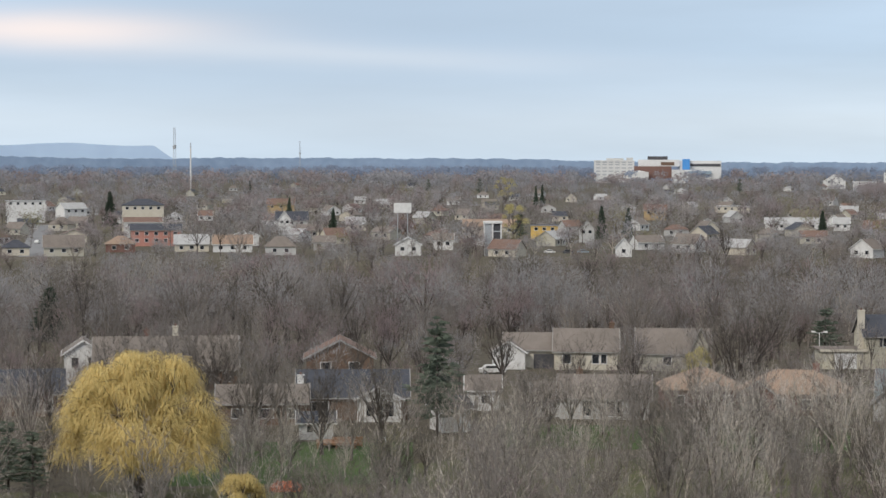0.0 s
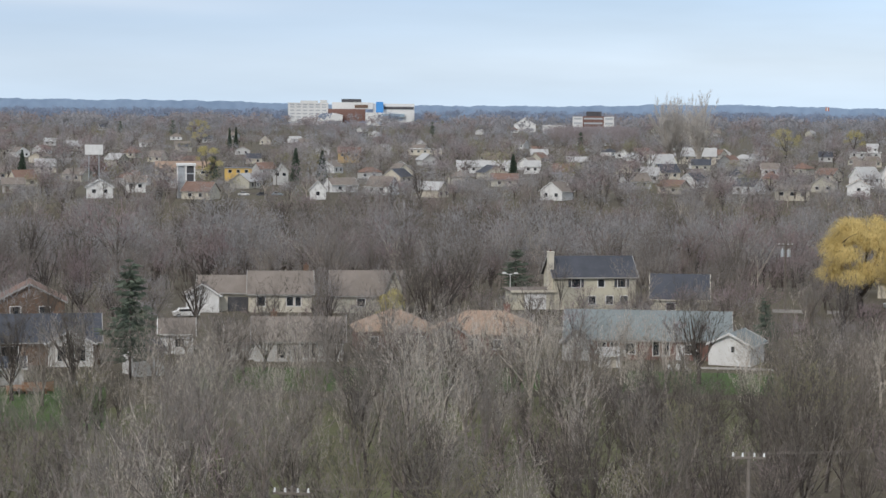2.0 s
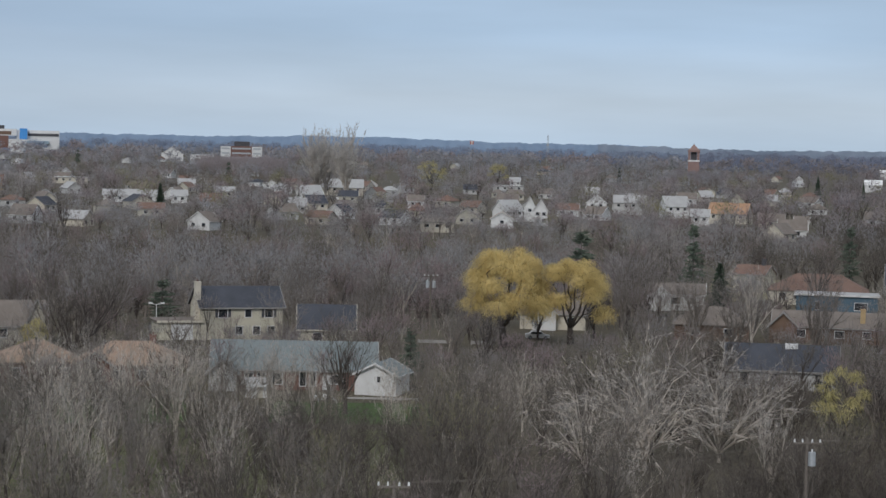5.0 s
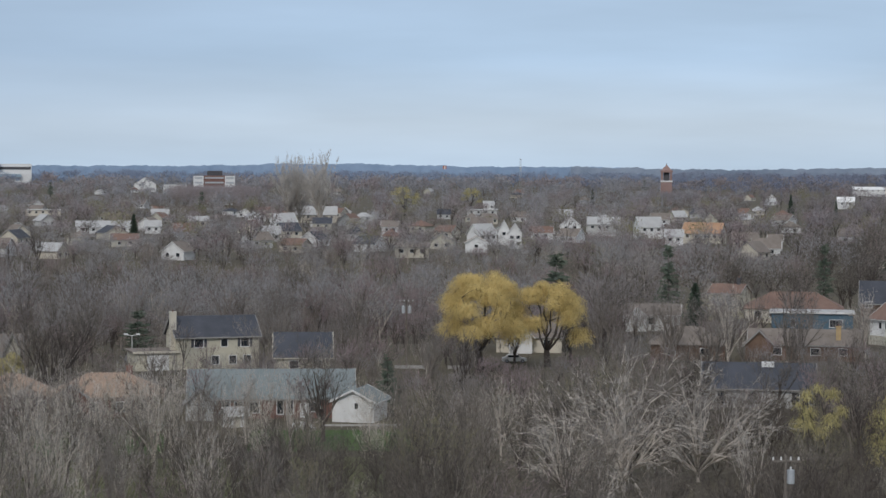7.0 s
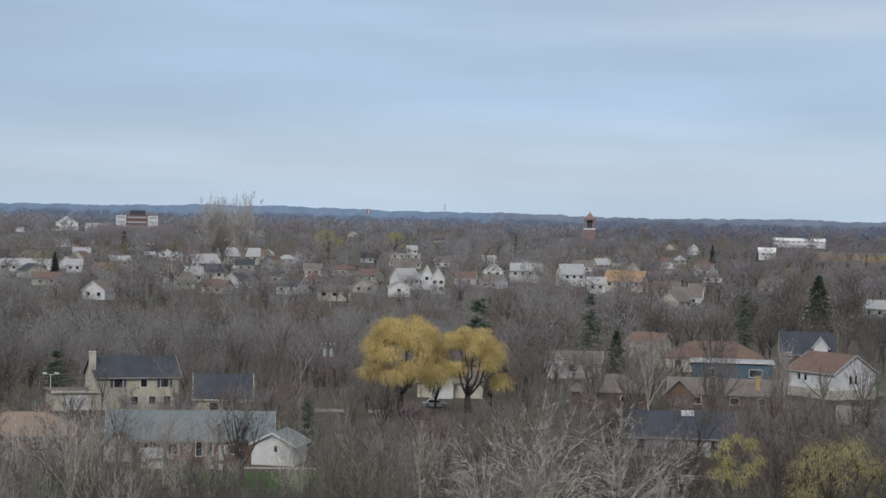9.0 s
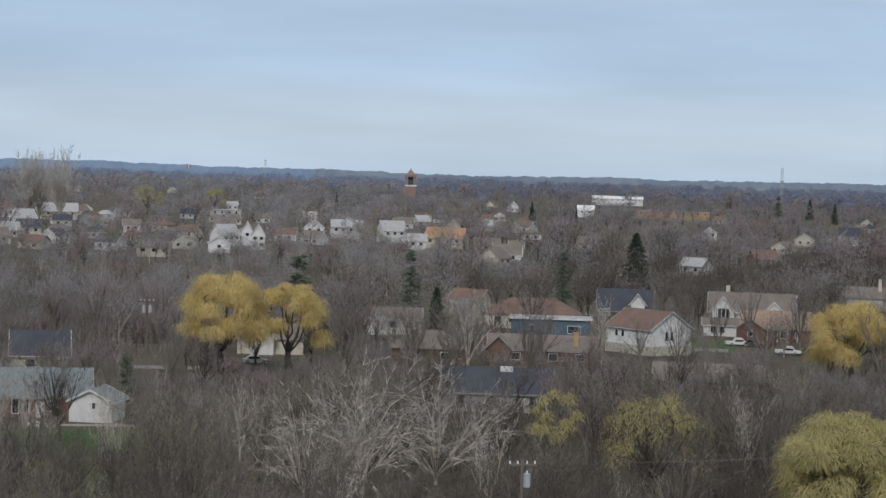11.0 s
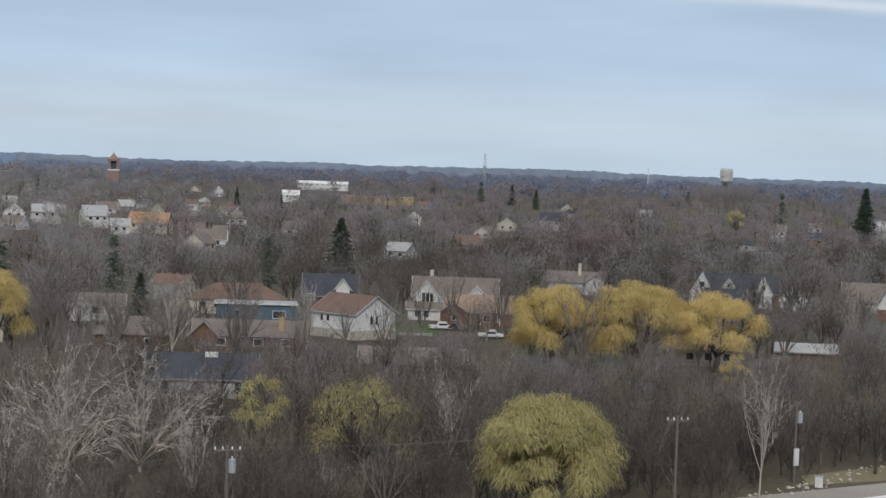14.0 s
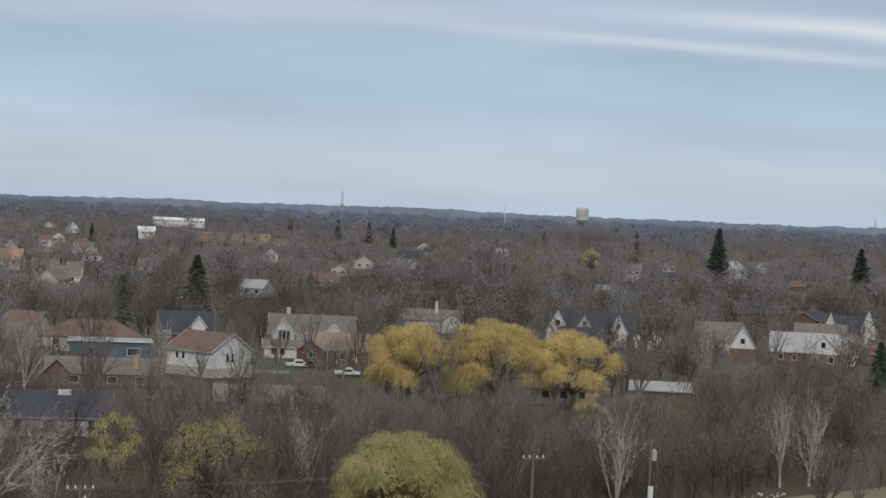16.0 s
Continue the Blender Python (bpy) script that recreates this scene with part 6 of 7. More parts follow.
for b, d, h, w, ms, lb in ((15.3, 272, 15.5, 1.0, BIG[0], "large dark bare tree beside a lawn"), (8.4, 345, 16.5, 1.1, BIG[1], "large dark bare tree behind tan roof"), (22.95, 475, 22.5, 1.25, BIG[2], "tall dark spreading bare tree"),
                           (-3.3, 255, 14.5, 0.9, BIG[2], "dark bare tree on a lawn"), (-1.7, 262, 15.5, 1.0, BIG[0], "large dark bare tree before a house"), (1.6, 335, 12.5, 1.0, BIG[1], "dark bare tree before a beige house"), (-5.3, 258, 13, 0.9, BIG[1], "grey bare tree on a lawn"),
                           (38.9, 760, 27, 1.0, BIG[1], "tall dark bare tree above houses"), (36.9, 800, 26, 1.0, BIG[0], "tall dark bare tree above houses"), (23.5, 232, 17.2, 1.0, PALEBIG[0], "wide pale grey bare tree with tangled twigs"), (25.5, 240, 16.5, 0.85, PALEBIG[1], "pale grey bare tree with tangled twigs"), (21.9, 226, 14.0, 0.85, PALEBIG[1], "pale grey bare tree with tangled twigs"),
                           (14.4, 1190, 44, 1.0, POPLAR[0], "very tall pale poplar above houses"), (15.2, 1180, 45, 0.9, POPLAR[1], "very tall pale poplar above houses"), (14.65, 1200, 41, 0.8, POPLAR[1], "tall pale poplar above houses"),
                           (15.6, 170, 7.0, 1.5, NEAR["red"][0], "rust-brown bushy bare tree below a pole"), (42.3, 236, 16.5, 0.9, SLIM, "slim pale-stemmed bare tree by the lane"), (8.0, 205, 14, 0.9, NEAR["pale"][1], "pale-stemmed bare tree in brush"), (11.9, 200, 14, 0.9, NEAR["pale"][0], "pale-stemmed bare tree in brush"), (29.9, 400, 14, 0.9, NEAR["pale"][1], "pale branching bare tree beside houses"),
                           (6.9, 262, 9.5, 1.0, NEAR["pale"][0], "pale bare sapling before a bungalow"), (9.2, 256, 11, 1.1, NEAR["pale"][1], "pale bare sapling before a bungalow"), (10.2, 270, 10, 1.1, NEAR["pale"][0], "pale bare sapling before a bungalow"), (11.3, 262, 10.5, 1.0, NEAR["pale"][1], "pale bare sapling before a bungalow"), (8.1, 272, 9, 1.1, NEAR["pale"][1], "pale bare sapling before a bungalow"),
                           (12.8, 258, 9.5, 1.0, NEAR["pale"][0], "pale bare sapling before a brick house"), (47.6, 300, 14, 0.8, NEAR["pale"][0], "pale-stemmed bare tree in brush"),
                           (7.5, 250, 12, 1.2, NEAR["pale"][1], "pale bare tree before tan roofs"), (8.8, 248, 12.5, 1.2, NEAR["pale"][0], "pale bare tree before tan roofs"), (10.7, 246, 13, 1.1, NEAR["pale"][1], "pale bare tree before tan roofs"), (5.6, 252, 11, 1.1, NEAR["grey"][0], "grey bare tree before a bungalow"), (12.4, 250, 12, 1.0, NEAR["grey"][1], "grey bare tree before a brick house"),
                           (7.9, 318, 16, 1.2, BIG[2], "large dark bare tree behind tan roof"), (3.6, 300, 13, 1.0, BIG[0], "dark bare tree between bungalows"), (-4.4, 262, 13.5, 1.1, NEAR["grey"][2], "grey bare tree before brick houses"), (-2.5, 250, 12.5, 1.1, NEAR["grey"][3], "grey bare tree before a dark roof"), (-6.6, 262, 14, 1.0, NEAR["brown"][0], "brown bare tree beside a house"), (0.9, 262, 11.5, 1.0, NEAR["grey"][1], "grey bare tree before a bungalow"), (2.6, 268, 10.5, 1.0, NEAR["brown"][1], "brown bare tree before a bungalow"),
                           (-5.05, 259, 17.5, 1.0, BIGGREY[0], "tall grey bare tree beside a willow"), (5.2, 388, 19.5, 1.15, BIGGREY[1], "tall spreading grey bare tree behind bungalows"), (-2.8, 420, 18, 1.1, BIG[0], "tall dark bare tree behind a gabled house"), (-1.45, 350, 14.5, 1.0, BIGRED, "reddish budding tree beside a gabled house"),
                           (1.8, 410, 14.5, 1.4, BIGRED, "broad reddish-brown budding tree behind houses"), (-6.9, 303, 16, 1.1, BIGGREY[1], "grey bare tree before a long roof"), (-8.0, 306, 15.5, 1.1, BIGGREY[0], "grey bare tree before a long roof"), (-6.1, 300, 15.5, 1.0, BIG[1], "dark bare tree before a long roof"), (-9.4, 285, 13, 1.0, BIGGREY[1], "grey bare tree beside a slate roof"),
                           (-10.6, 284, 12, 1.0, BIG[2], "dark bare tree before a slate-roofed bungalow"), (2.9, 276, 11, 1.0, BIG[0], "dark bare tree beside a grey bungalow"), (13.9, 430, 14.5, 1.0, BIGGREY[0], "grey bare tree behind a yellow house"), (17.4, 266, 14, 0.6, NEAR["grey"][1], "slim grey bare tree beside a lawn"),
                           (10.9, 440, 14, 1.0, NEAR["pale"][0], "pale grey bare tree in woodland"), (26.3, 372, 16, 0.9, NEAR["pale"][1], "pale branching bare tree beside houses"), (38.3, 690, 24, 1.35, BIGRED, "large reddish-brown bare crown in woods"), (37.2, 720, 23, 1.2, BIGRED, "large reddish-brown bare crown in woods"),
                           (16.4, 395, 15, 1.1, BIGGREY[1], "grey bare tree behind a garage"), (18.2, 335, 13, 1.1, BIGGREY[0], "grey bare tree beside a willow"), (13.2, 268, 12, 0.9, NEAR["pale"][0], "pale bare tree before a brick house"), (14.4, 262, 10.5, 0.9, NEAR["pale"][1], "pale bare sapling before a brick house"), (4.9, 268, 10.5, 1.0, NEAR["grey"][3], "grey bare tree before a bungalow"),
                           (31.9, 322, 13, 1.1, BIG[2], "dark bare tree in brush below houses"), (25.4, 300, 13.5, 1.1, BIG[1], "dark bare tree before a hip-roofed house"), (42.9, 520, 18, 1.0, BIGGREY[1], "grey bare tree beside gabled houses"), (44.2, 500, 17, 1.0, BIGGREY[0], "grey bare tree before houses"), (46.0, 470, 14, 1.0, NEAR["grey"][2], "grey bare tree before a brick house"), (48.4, 480, 15, 1.0, BIG[1], "dark bare tree before a brick house"),
                           (46.7, 288, 14, 0.8, NEAR["pale"][1], "pale-stemmed bare tree in brush"), (39.9, 330, 11, 1.0, NEAR["grey"][3], "grey bare tree below golden willows"), (37.8, 326, 10.5, 1.0, NEAR["brown"][0], "dark bare tree below golden willows"),
                           (6.3, 284, 10, 1.2, NEAR["pale"][0], "pale bare sapling before tan roofs"), (7.3, 282, 10.5, 1.2, NEAR["pale"][1], "pale bare sapling before tan roofs"), (8.5, 281, 10.5, 1.2, NEAR["pale"][0], "pale bare sapling before tan roofs"), (9.6, 280, 10, 1.2, NEAR["pale"][1], "pale bare sapling before tan roofs"), (10.4, 281, 11, 1.2, NEAR["pale"][0], "pale bare sapling before tan roofs"), (11.2, 283, 10, 1.2, NEAR["pale"][1], "pale bare sapling before tan roofs"),
                           (-8.9, 316, 12.5, 1.2, NEAR["brown"][0], "brown bare tree before a long roof"), (-7.4, 318, 13, 1.2, NEAR["grey"][1], "grey bare tree before a long roof"), (-6.4, 317, 12.5, 1.2, NEAR["brown"][2], "brown bare tree before a long roof"), (-5.7, 316, 12, 1.2, NEAR["grey"][3], "grey bare tree before a long roof"), (-2.4, 318, 12, 1.0, NEAR["brown"][1], "brown bare tree before a gabled house"),
                           (40.7, 540, 13, 1.2, BIG[1], "dark bare tree before a gabled house"), (42.0, 548, 13, 1.2, BIG[0], "dark bare tree before a gabled house"), (41.3, 552, 12, 1.2, BIGGREY[1], "grey bare tree before a gabled house"),
                           (27.6, 300, 12, 1.1, NEAR["brown"][2], "dark bare tree before brick bungalow"), (28.9, 295, 12.5, 1.0, NEAR["grey"][0], "grey bare tree before brick bungalow"), (30.4, 300, 11.5, 1.1, NEAR["brown"][0], "dark bare tree before brick bungalow"), (33.0, 285, 12, 1.1, NEAR["grey"][2], "grey bare tree before low bungalow"), (34.2, 300, 12, 1.1, NEAR["brown"][1], "dark bare tree before low bungalow"), (26.9, 212, 13.5, 1.1, NEAR["pale"][0], "pale bare tree before dark roof"), (44.6, 420, 14, 0.8, NEAR["pale"][1], "pale-stemmed bare tree in brush")):
    p = at(b, d)
    base = {BIG[0]: 16, BIG[1]: 16, BIG[2]: 16, PALEBIG[0]: 17, PALEBIG[1]: 17, BIGGREY[0]: 16, BIGGREY[1]: 16, BIGRED: 16, POPLAR[0]: 30, POPLAR[1]: 30}.get(ms, 13)
    k = h / base
    tree("bare_tree", lb, "tree", ms, p.x, p.y, (k * w, k * w, k), b * 3, "bare trees")

keep_view(23.6, 226, 13, 8, 4.0)
keep_view(25.5, 234, 7, 6, 5.0)


def clear_height(b, d, h, gz, rng, keep):
    """The height that a tree may have without hiding what stays in sight behind it; 0: no room."""
    out = np.array(h)
    half = np.degrees(0.22 * h / d)
    for vb, vd, vh, dep, low in VIEWS:
        hw = math.degrees(vh / vd)
        near = np.abs(b - vb) < hw + half * 0.7
        inside = near & (np.abs(d - vd - dep / 2) < dep / 2 + 1.5)
        out[inside] = 0
        front = near & (d < vd)
        lim = EYE + (low - EYE) / vd * d - gz
        out = np.where(front & (out > lim), np.where(rng.rand(len(b)) < keep, out, lim * rng.uniform(0.75, 1.05, len(b))), out)
    return out


def scatter(n, b0, b1, d0, d1, hmin, hmax, seed, gap, keep=0.06, logd=False, ok=None, hlow=4.0):
    rng = np.random.RandomState(seed)
    b = rng.uniform(b0, b1, n)
    d = np.exp(rng.uniform(np.log(d0), np.log(d1), n)) if logd else np.sqrt(rng.uniform(d0 ** 2, d1 ** 2, n))
    x, y = d * np.sin(np.radians(b)), d * np.cos(np.radians(b))
    h = rng.uniform(hmin, hmax, n)
    gz = ground_z(x, y)
    sel = np.ones(n, bool) if ok is None else ok(b, d, x, y)
    h = clear_height(b, d, h, gz, rng, keep)
    sel &= h > hlow
    taken, res = {}, []
    for i in np.nonzero(sel)[0]:
        c = (int(x[i] // gap), int(y[i] // gap))
        if c in taken:
            continue
        taken[c] = 1
        res.append(i)
    r = np.array(res, int)
    return b[r], d[r], x[r], y[r], gz[r], h[r], rng


def joined(name, label, templates, x, y, z, h, rng, mats, wide=(0.85, 1.2), base=13.0):
    """Many trees as one mesh of kind stuff."""
    Vs, Fs, Ms, o = [], [], [], 0
    pick = rng.randint(0, len(templates), len(x))
    ang, ws = rng.uniform(0, 6.28, len(x)), rng.uniform(*wide, len(x))
    for i in range(len(x)):
        c, s = np.cos(ang[i]), np.sin(ang[i])
        k = h[i] / base
        kw = k ** 0.6 * ws[i]
        R = np.array([[c * kw, -s * kw, 0], [s * kw, c * kw, 0], [0, 0, k]], np.float32)
        for mi, (V, F) in enumerate(templates[pick[i]]):
            Vs.append(V @ R.T + np.array([x[i], y[i], z[i]], np.float32))
            Fs.append(F + o)
            Ms.append(np.full(len(F), mi, np.int32))
            o += len(V)
    if not Vs:
        return
    tagged(new(name, tri_mesh(name, np.concatenate(Vs), np.concatenate(Fs), mats, np.concatenate(Ms))), label, "woods", kind="stuff")


# the wood below, behind the pole line: the nearest trees singly
def behind_line(b, d, x, y):
    return (y > 140.5 + 0.262 * x) & ((36 - 15) / d * 3733 < 760)


b, d, x, y, z, h, rng = scatter(5200, -14.5, 51, 135, 400, 8.0, 15.0, 7, 6.0, 0.26, ok=lambda b, d, x, y: behind_line(b, d, x, y) & (d < np.interp(b, (-15, 36, 42, 51), (255, 265, 330, 400))), hlow=4.5)
order = np.argsort(d)
kinds = ["grey"] * 6 + ["brown"] * 4 + ["red", "pale", "brown", "olive"]
darker = ["brown"] * 8 + ["grey"] * 2 + ["red", "olive", "olive", "pale"]
lab = {"grey": "bare grey-brown tree in dense woodland", "brown": "bare dark brown tree in dense woodland", "red": "bare reddish budding tree in dense woodland", "pale": "bare pale-stemmed tree in dense woodland", "olive": "olive budding tree in dense woodland"}
step = max(1, len(order) // 240)
single = set(order[::step][:250].tolist())
for i in sorted(single):
    kd = (kinds if b[i] < 5 + 8 * rng.rand() else darker)[rng.randint(len(kinds))]
    ms = NEAR[kd][rng.randint(len(NEAR[kd]))]
    k = h[i] / 13
    w = k ** 0.6 * rng.uniform(0.85, 1.15)
    tree("bare_tree", lab[kd], "tree", ms, x[i], y[i], (w, w, k), rng.uniform(0, 6.28), "woodland trees")
rest = np.array([i for i in range(len(x)) if i not in single], int)
LOW = [bare_tree(200 + s, 13, 0.65, 520, 1.3, 0.07, 7, 3, 0.22, 0.3, 3, 0.02, 0.0, 1.5) for s in range(5)]
OPEN = [bare_tree(210 + s, 13, 0.75, 480, 1.2, 0.06, 8, 3, 0.2, 0.3, 4, 0.027, 0.0, 1.6) for s in range(4)]
if len(rest):
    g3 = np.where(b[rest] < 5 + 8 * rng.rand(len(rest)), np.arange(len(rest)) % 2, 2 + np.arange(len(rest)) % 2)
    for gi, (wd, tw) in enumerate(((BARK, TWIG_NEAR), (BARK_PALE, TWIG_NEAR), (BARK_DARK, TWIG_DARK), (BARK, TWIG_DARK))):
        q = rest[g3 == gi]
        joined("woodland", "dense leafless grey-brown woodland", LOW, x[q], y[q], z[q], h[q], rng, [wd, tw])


def behind_lane(b, d, x, y):
    return y > 170.5 + 0.06 * (x - 108) + 0.35 * np.maximum(0.0, x - 150)


# brush and saplings
BRUSH = [bare_tree(230 + s, 5, 0.75, 105, 0.9, 0.05, 5, 2, 0.1, 0.5, 3, 0.011, 0.0, 1.6) for s in range(5)]
b, d, x, y, z, h, rng = scatter(1250, -14.5, 51, 140, 420, 2.5, 6.0, 9, 5.6, 0.4, ok=behind_line, hlow=1.4)
for gi, (wd, tw) in enumerate(((BARK, TWIG_NEAR), (BARK_PALE, TWIG_NEAR), (BARK_PALE, TWIG_PALE), (BARK_DARK, TWIG_DARK))):
    q = np.arange(len(x)) % 4 == gi
    joined("brush", "tangled leafless grey-brown brush and saplings", BRUSH, x[q], y[q], z[q], h[q], rng, [wd, tw], base=5.0)

b, d, x, y, z, h, rng = scatter(1350, 25, 51, 185, 345, 2.5, 8.0, 19, 3.2, 0.12, ok=behind_lane, hlow=1.4)
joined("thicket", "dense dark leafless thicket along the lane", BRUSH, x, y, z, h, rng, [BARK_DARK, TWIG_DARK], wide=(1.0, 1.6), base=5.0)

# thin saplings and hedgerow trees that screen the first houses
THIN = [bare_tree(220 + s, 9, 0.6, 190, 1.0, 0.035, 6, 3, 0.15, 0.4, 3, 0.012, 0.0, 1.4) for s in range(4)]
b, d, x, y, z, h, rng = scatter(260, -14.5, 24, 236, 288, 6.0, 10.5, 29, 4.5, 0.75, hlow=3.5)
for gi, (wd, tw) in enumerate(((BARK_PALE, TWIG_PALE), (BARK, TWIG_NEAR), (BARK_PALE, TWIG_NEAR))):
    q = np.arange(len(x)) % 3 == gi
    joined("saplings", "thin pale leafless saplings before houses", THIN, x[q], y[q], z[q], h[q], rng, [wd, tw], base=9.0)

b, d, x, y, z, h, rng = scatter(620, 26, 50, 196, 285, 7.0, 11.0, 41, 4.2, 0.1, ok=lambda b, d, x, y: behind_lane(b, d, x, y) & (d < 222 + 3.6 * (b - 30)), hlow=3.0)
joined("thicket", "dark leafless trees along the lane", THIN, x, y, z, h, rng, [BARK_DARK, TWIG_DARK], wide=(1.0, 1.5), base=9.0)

# trees between and behind the houses, and the ravine wood
b, d, x, y, z, h, rng = scatter(280, -14.5, 51, 258, 470, 7, 14, 10, 9.0, 0.8, hlow=5)
for gi, (wd, tw) in enumerate(((BARK, TWIG_NEAR), (BARK, TWIG_BROWN), (BARK_DARK, TWIG_BROWN))):
    q = np.arange(len(x)) % 3 == gi
    joined("garden_trees", "leafless trees among houses and gardens", OPEN, x[q], y[q], z[q], h[q], rng, [wd, tw])
YARD = [puff_tree(245 + s, 9, 3.6, 300, 1.0, 0.10, 8, 0.2, 0.2, forks=2) for s in range(6)]
b, d, x, y, z, h, rng = scatter(1500, -14.5, 51, 275, 470, 5.0, 10.5, 31, 6.2, 0.3, hlow=3.0)
for gi, (wd, tw) in enumerate(((BARK_DARK, TWIG_BROWN), (BARK, TWIG_NEAR), (BARK_DARK, TWIG_RED), (BARK, TWIG_GREY))):
    q = np.arange(len(x)) % 4 == gi
    joined("garden_brush", "leafless garden trees and hedges between houses", YARD, x[q], y[q], z[q], h[q], rng, [wd, tw], base=9.0)
# taller dark trees that rise out of the wood behind the first houses
b, d, x, y, z, h, rng = scatter(110, -14.5, 51, 335, 470, 14, 20, 11, 16.0, 0.75, hlow=9)
joined("tall_trees", "tall dark leafless trees above the roofs", OPEN, x, y, z, h, rng, [BARK, TWIG_BROWN])
MID = [puff_tree(240 + s, 13, 5.6, 330, 1.2, 0.21, 8, 0.22, 0.05, forks=2) for s in range(8)]
b, d, x, y, z, h, rng = scatter(3300, -14.5, 51, 415, 800, 9, 18, 12, 10.8, 0.03, hlow=4.5)
sort = rng.rand(len(x)) + 0.4 * np.sin(x * 0.02) * np.cos(y * 0.015) - 0.6 * (b > 24 + 5 * rng.rand(len(x)))
for lo, hi, wd, tw in ((-9, 0.0, BARK_DARK, TWIG_DARK), (0.0, 0.3, BARK_DARK, TWIG_BROWN), (0.3, 0.7, BARK, TWIG_GREY), (0.7, 0.9, BARK_DARK, TWIG_RED), (0.9, 1.2, BARK_PALE, TWIG_GREY), (1.2, 9, BARK_PALE, TWIG_PALE)):
    q = (sort >= lo) & (sort < hi)
    joined("ravine_woods", "leafless brown and grey ravine woodland", MID, x[q], y[q], z[q], h[q], rng, [wd, tw])

b, d, x, y, z, h, rng = scatter(150, -14.5, 51, 430, 760, 14, 20, 35, 22.0, 0.7, hlow=8)
for gi, (wd, tw) in enumerate(((BARK_DARK, TWIG_BROWN), (BARK, TWIG_RED))):
    q = np.arange(len(x)) % 2 == gi
    joined("tall_trees", "tall spreading leafless trees in the ravine", OPEN, x[q], y[q], z[q], h[q], rng, [wd, tw], wide=(1.1, 1.5))

# the far woods; FAR_ twig colours carry the haze of distance
for b0, b1, d0, d1, h0, h1, sd in ((40.4, 41.8, 1980, 2260, 23, 27, 43), (23.9, 25.3, 1640, 1880, 13, 16, 45)):
    b, d, x, y, z, h, rng = scatter(60, b0, b1, d0, d1, h0, h1, sd, 10.0, 1.0, hlow=4)
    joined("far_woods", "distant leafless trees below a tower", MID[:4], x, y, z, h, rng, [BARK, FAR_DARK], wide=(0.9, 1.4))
BROAD = [puff_tree(280 + s, 15, 7.5, 270, 1.5, 0.34, 9, 0.2, 0.1, True, 1) for s in range(5)]
b, d, x, y, z, h, rng = scatter(1000, -15, 52, 765, 2100, 8, 17, 37, 21.0, 0.6, logd=True, hlow=4)
for gi, (wd, tw) in enumerate(((BARK_DARK, TWIG_BROWN), (BARK_DARK, TWIG_RED), (BARK, TWIG_OLIVE), (BARK_DARK, TWIG_NEAR), (BARK_DARK, TWIG_RED))):
    q = np.arange(len(x)) % 5 == gi
    joined("far_crowns", "broad leafless crowns among far houses", BROAD, x[q], y[q], z[q], h[q], rng, [wd, tw], wide=(0.9, 1.5), base=15.0)
b, d, x, y, z, h, rng = scatter(120, 11.2, 13.5, 1560, 1790, 17, 20, 33, 9.0, 1.0, hlow=4)
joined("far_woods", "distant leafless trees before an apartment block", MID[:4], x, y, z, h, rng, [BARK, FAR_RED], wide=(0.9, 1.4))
FARM = [puff_tree(260 + s, 13, 6.4, 205, 1.3, 0.38, 6, 0.22, 0.1, True) for s in range(8)]
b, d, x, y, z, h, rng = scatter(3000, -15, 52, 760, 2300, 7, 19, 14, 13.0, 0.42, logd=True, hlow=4)
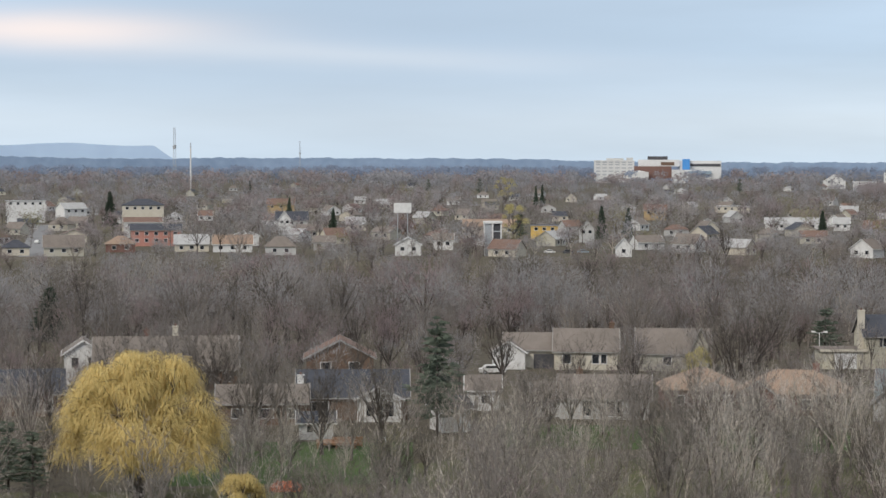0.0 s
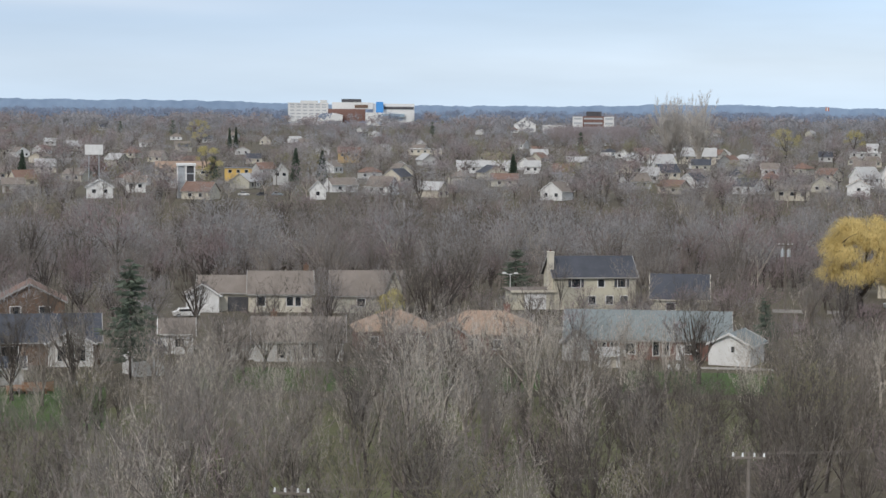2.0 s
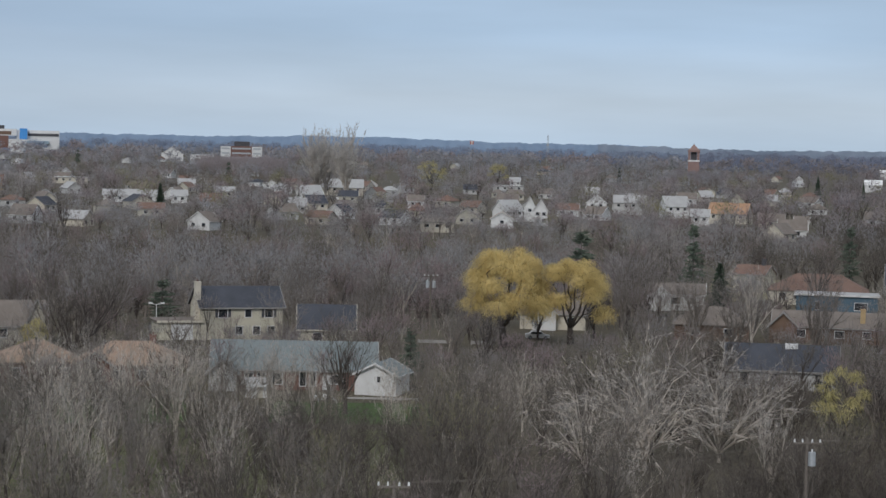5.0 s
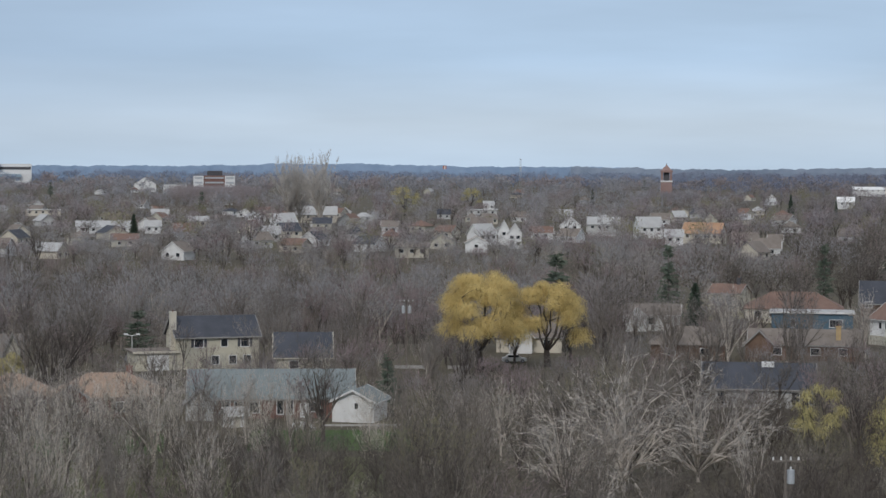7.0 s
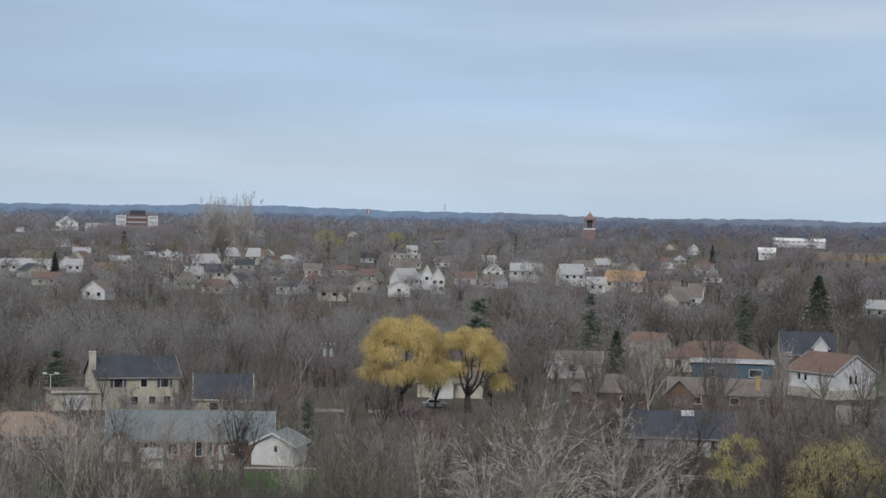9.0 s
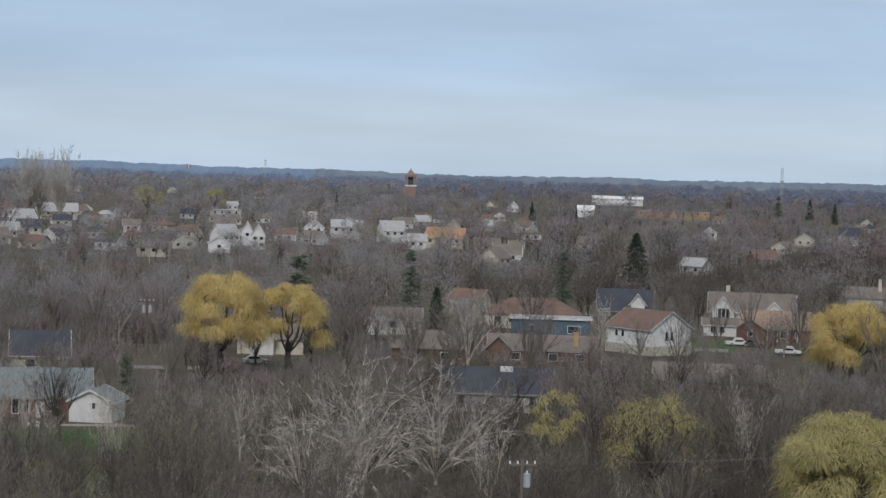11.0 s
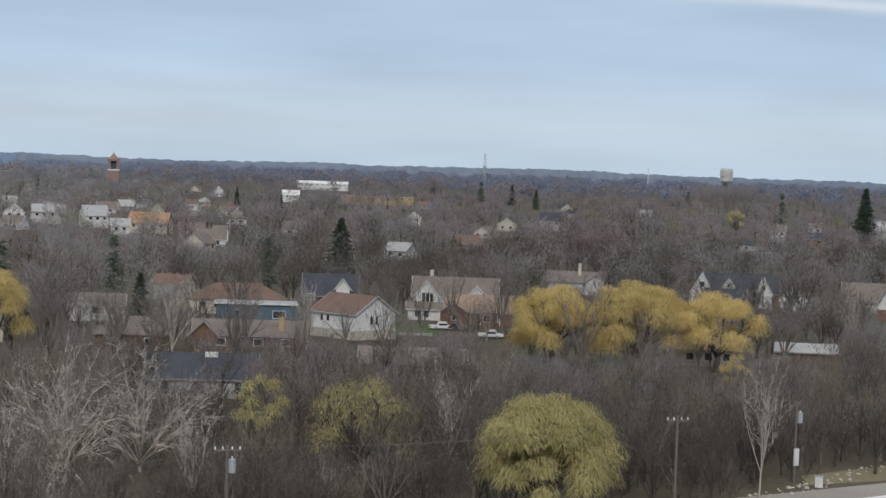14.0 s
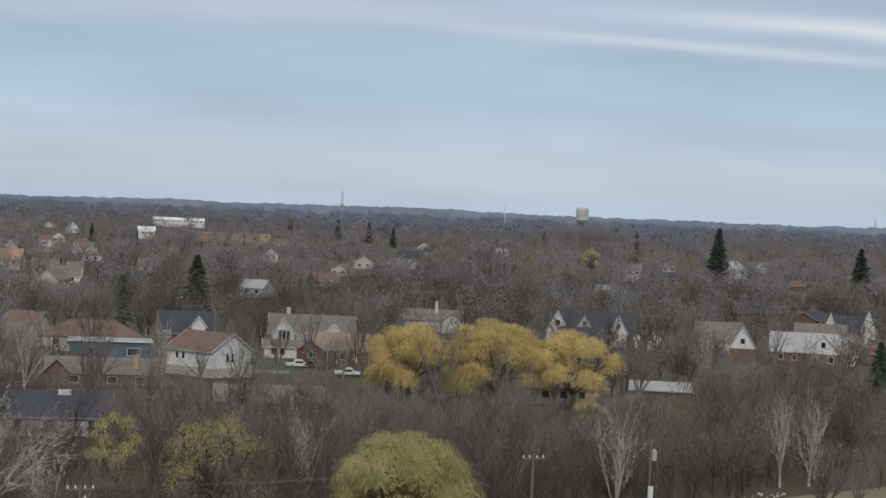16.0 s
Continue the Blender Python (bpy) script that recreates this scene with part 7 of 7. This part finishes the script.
sort = rng.rand(len(x)) + 0.4 * np.sin(x * 0.011 + 1) * np.cos(y * 0.008)
east = b > 24 + 5 * rng.rand(len(x))
for far_e, lo, hi, d0, d1, wd, tw in ((0, -9, 0.4, 0, 1350, BARK, FAR_BROWN), (0, 0.4, 0.7, 0, 1350, BARK_DARK, FAR_RED), (0, 0.7, 1.0, 0, 1350, BARK, TWIG_GREY), (0, 1.0, 9, 0, 1350, BARK_PALE, FAR_PALE),
                                      (0, -9, 0.55, 1350, 9000, BARK, FAR_HAZE), (0, 0.55, 0.85, 1350, 9000, BARK, FAR_RED), (0, 0.85, 9, 1350, 9000, BARK, FAR_PALE),
                                      (1, -9, 0.6, 0, 9000, BARK_DARK, FAR_DARK), (1, 0.6, 0.9, 0, 9000, BARK_DARK, FAR_RED), (1, 0.9, 1.15, 0, 9000, BARK_DARK, TWIG_RED), (1, 1.15, 9, 0, 9000, BARK, FAR_BROWN)):
    q = (sort >= lo) & (sort < hi) & (d >= d0) & (d < d1) & (east == far_e)
    joined("far_woods", "distant leafless suburban trees", FARM, x[q], y[q], z[q], h[q], rng, [wd, tw], wide=(0.9, 1.4))
# Belts near the horizon: haze comes from the cooler twig colours
b, d, x, y, z, h, rng = scatter(2800, -15, 52, 2200, 4650, 13, 25, 15, 16.0, 0.25, logd=True, hlow=4)
FARX = [puff_tree(270 + s, 13, 6.5, 100, 1.9, 1.0, 5, 0.15, 0.0, True) for s in range(6)]
mix_ = rng.rand(len(x))
east = b > 22 + 5 * rng.rand(len(x))
for far_e, d0, d1, lo, hi, tw in ((0, 0, 2900, 0, 0.6, FAR_HAZE), (0, 0, 2900, 0.6, 1, FAR_RED), (0, 2900, 9000, 0, 1, FAR_COOL), (1, 0, 2900, 0, 0.6, FAR_DARK), (1, 0, 2900, 0.6, 1, FAR_DUSK), (1, 2900, 9000, 0, 1, FAR_DUSK)):
    q = (d >= d0) & (d < d1) & (mix_ >= lo) & (mix_ < hi) & (east == far_e)
    joined("horizon_woods", "distant woodland near the horizon in haze-tinted colours", FARX, x[q], y[q], z[q], h[q], rng, [tw, tw], wide=(1.3, 2.2))
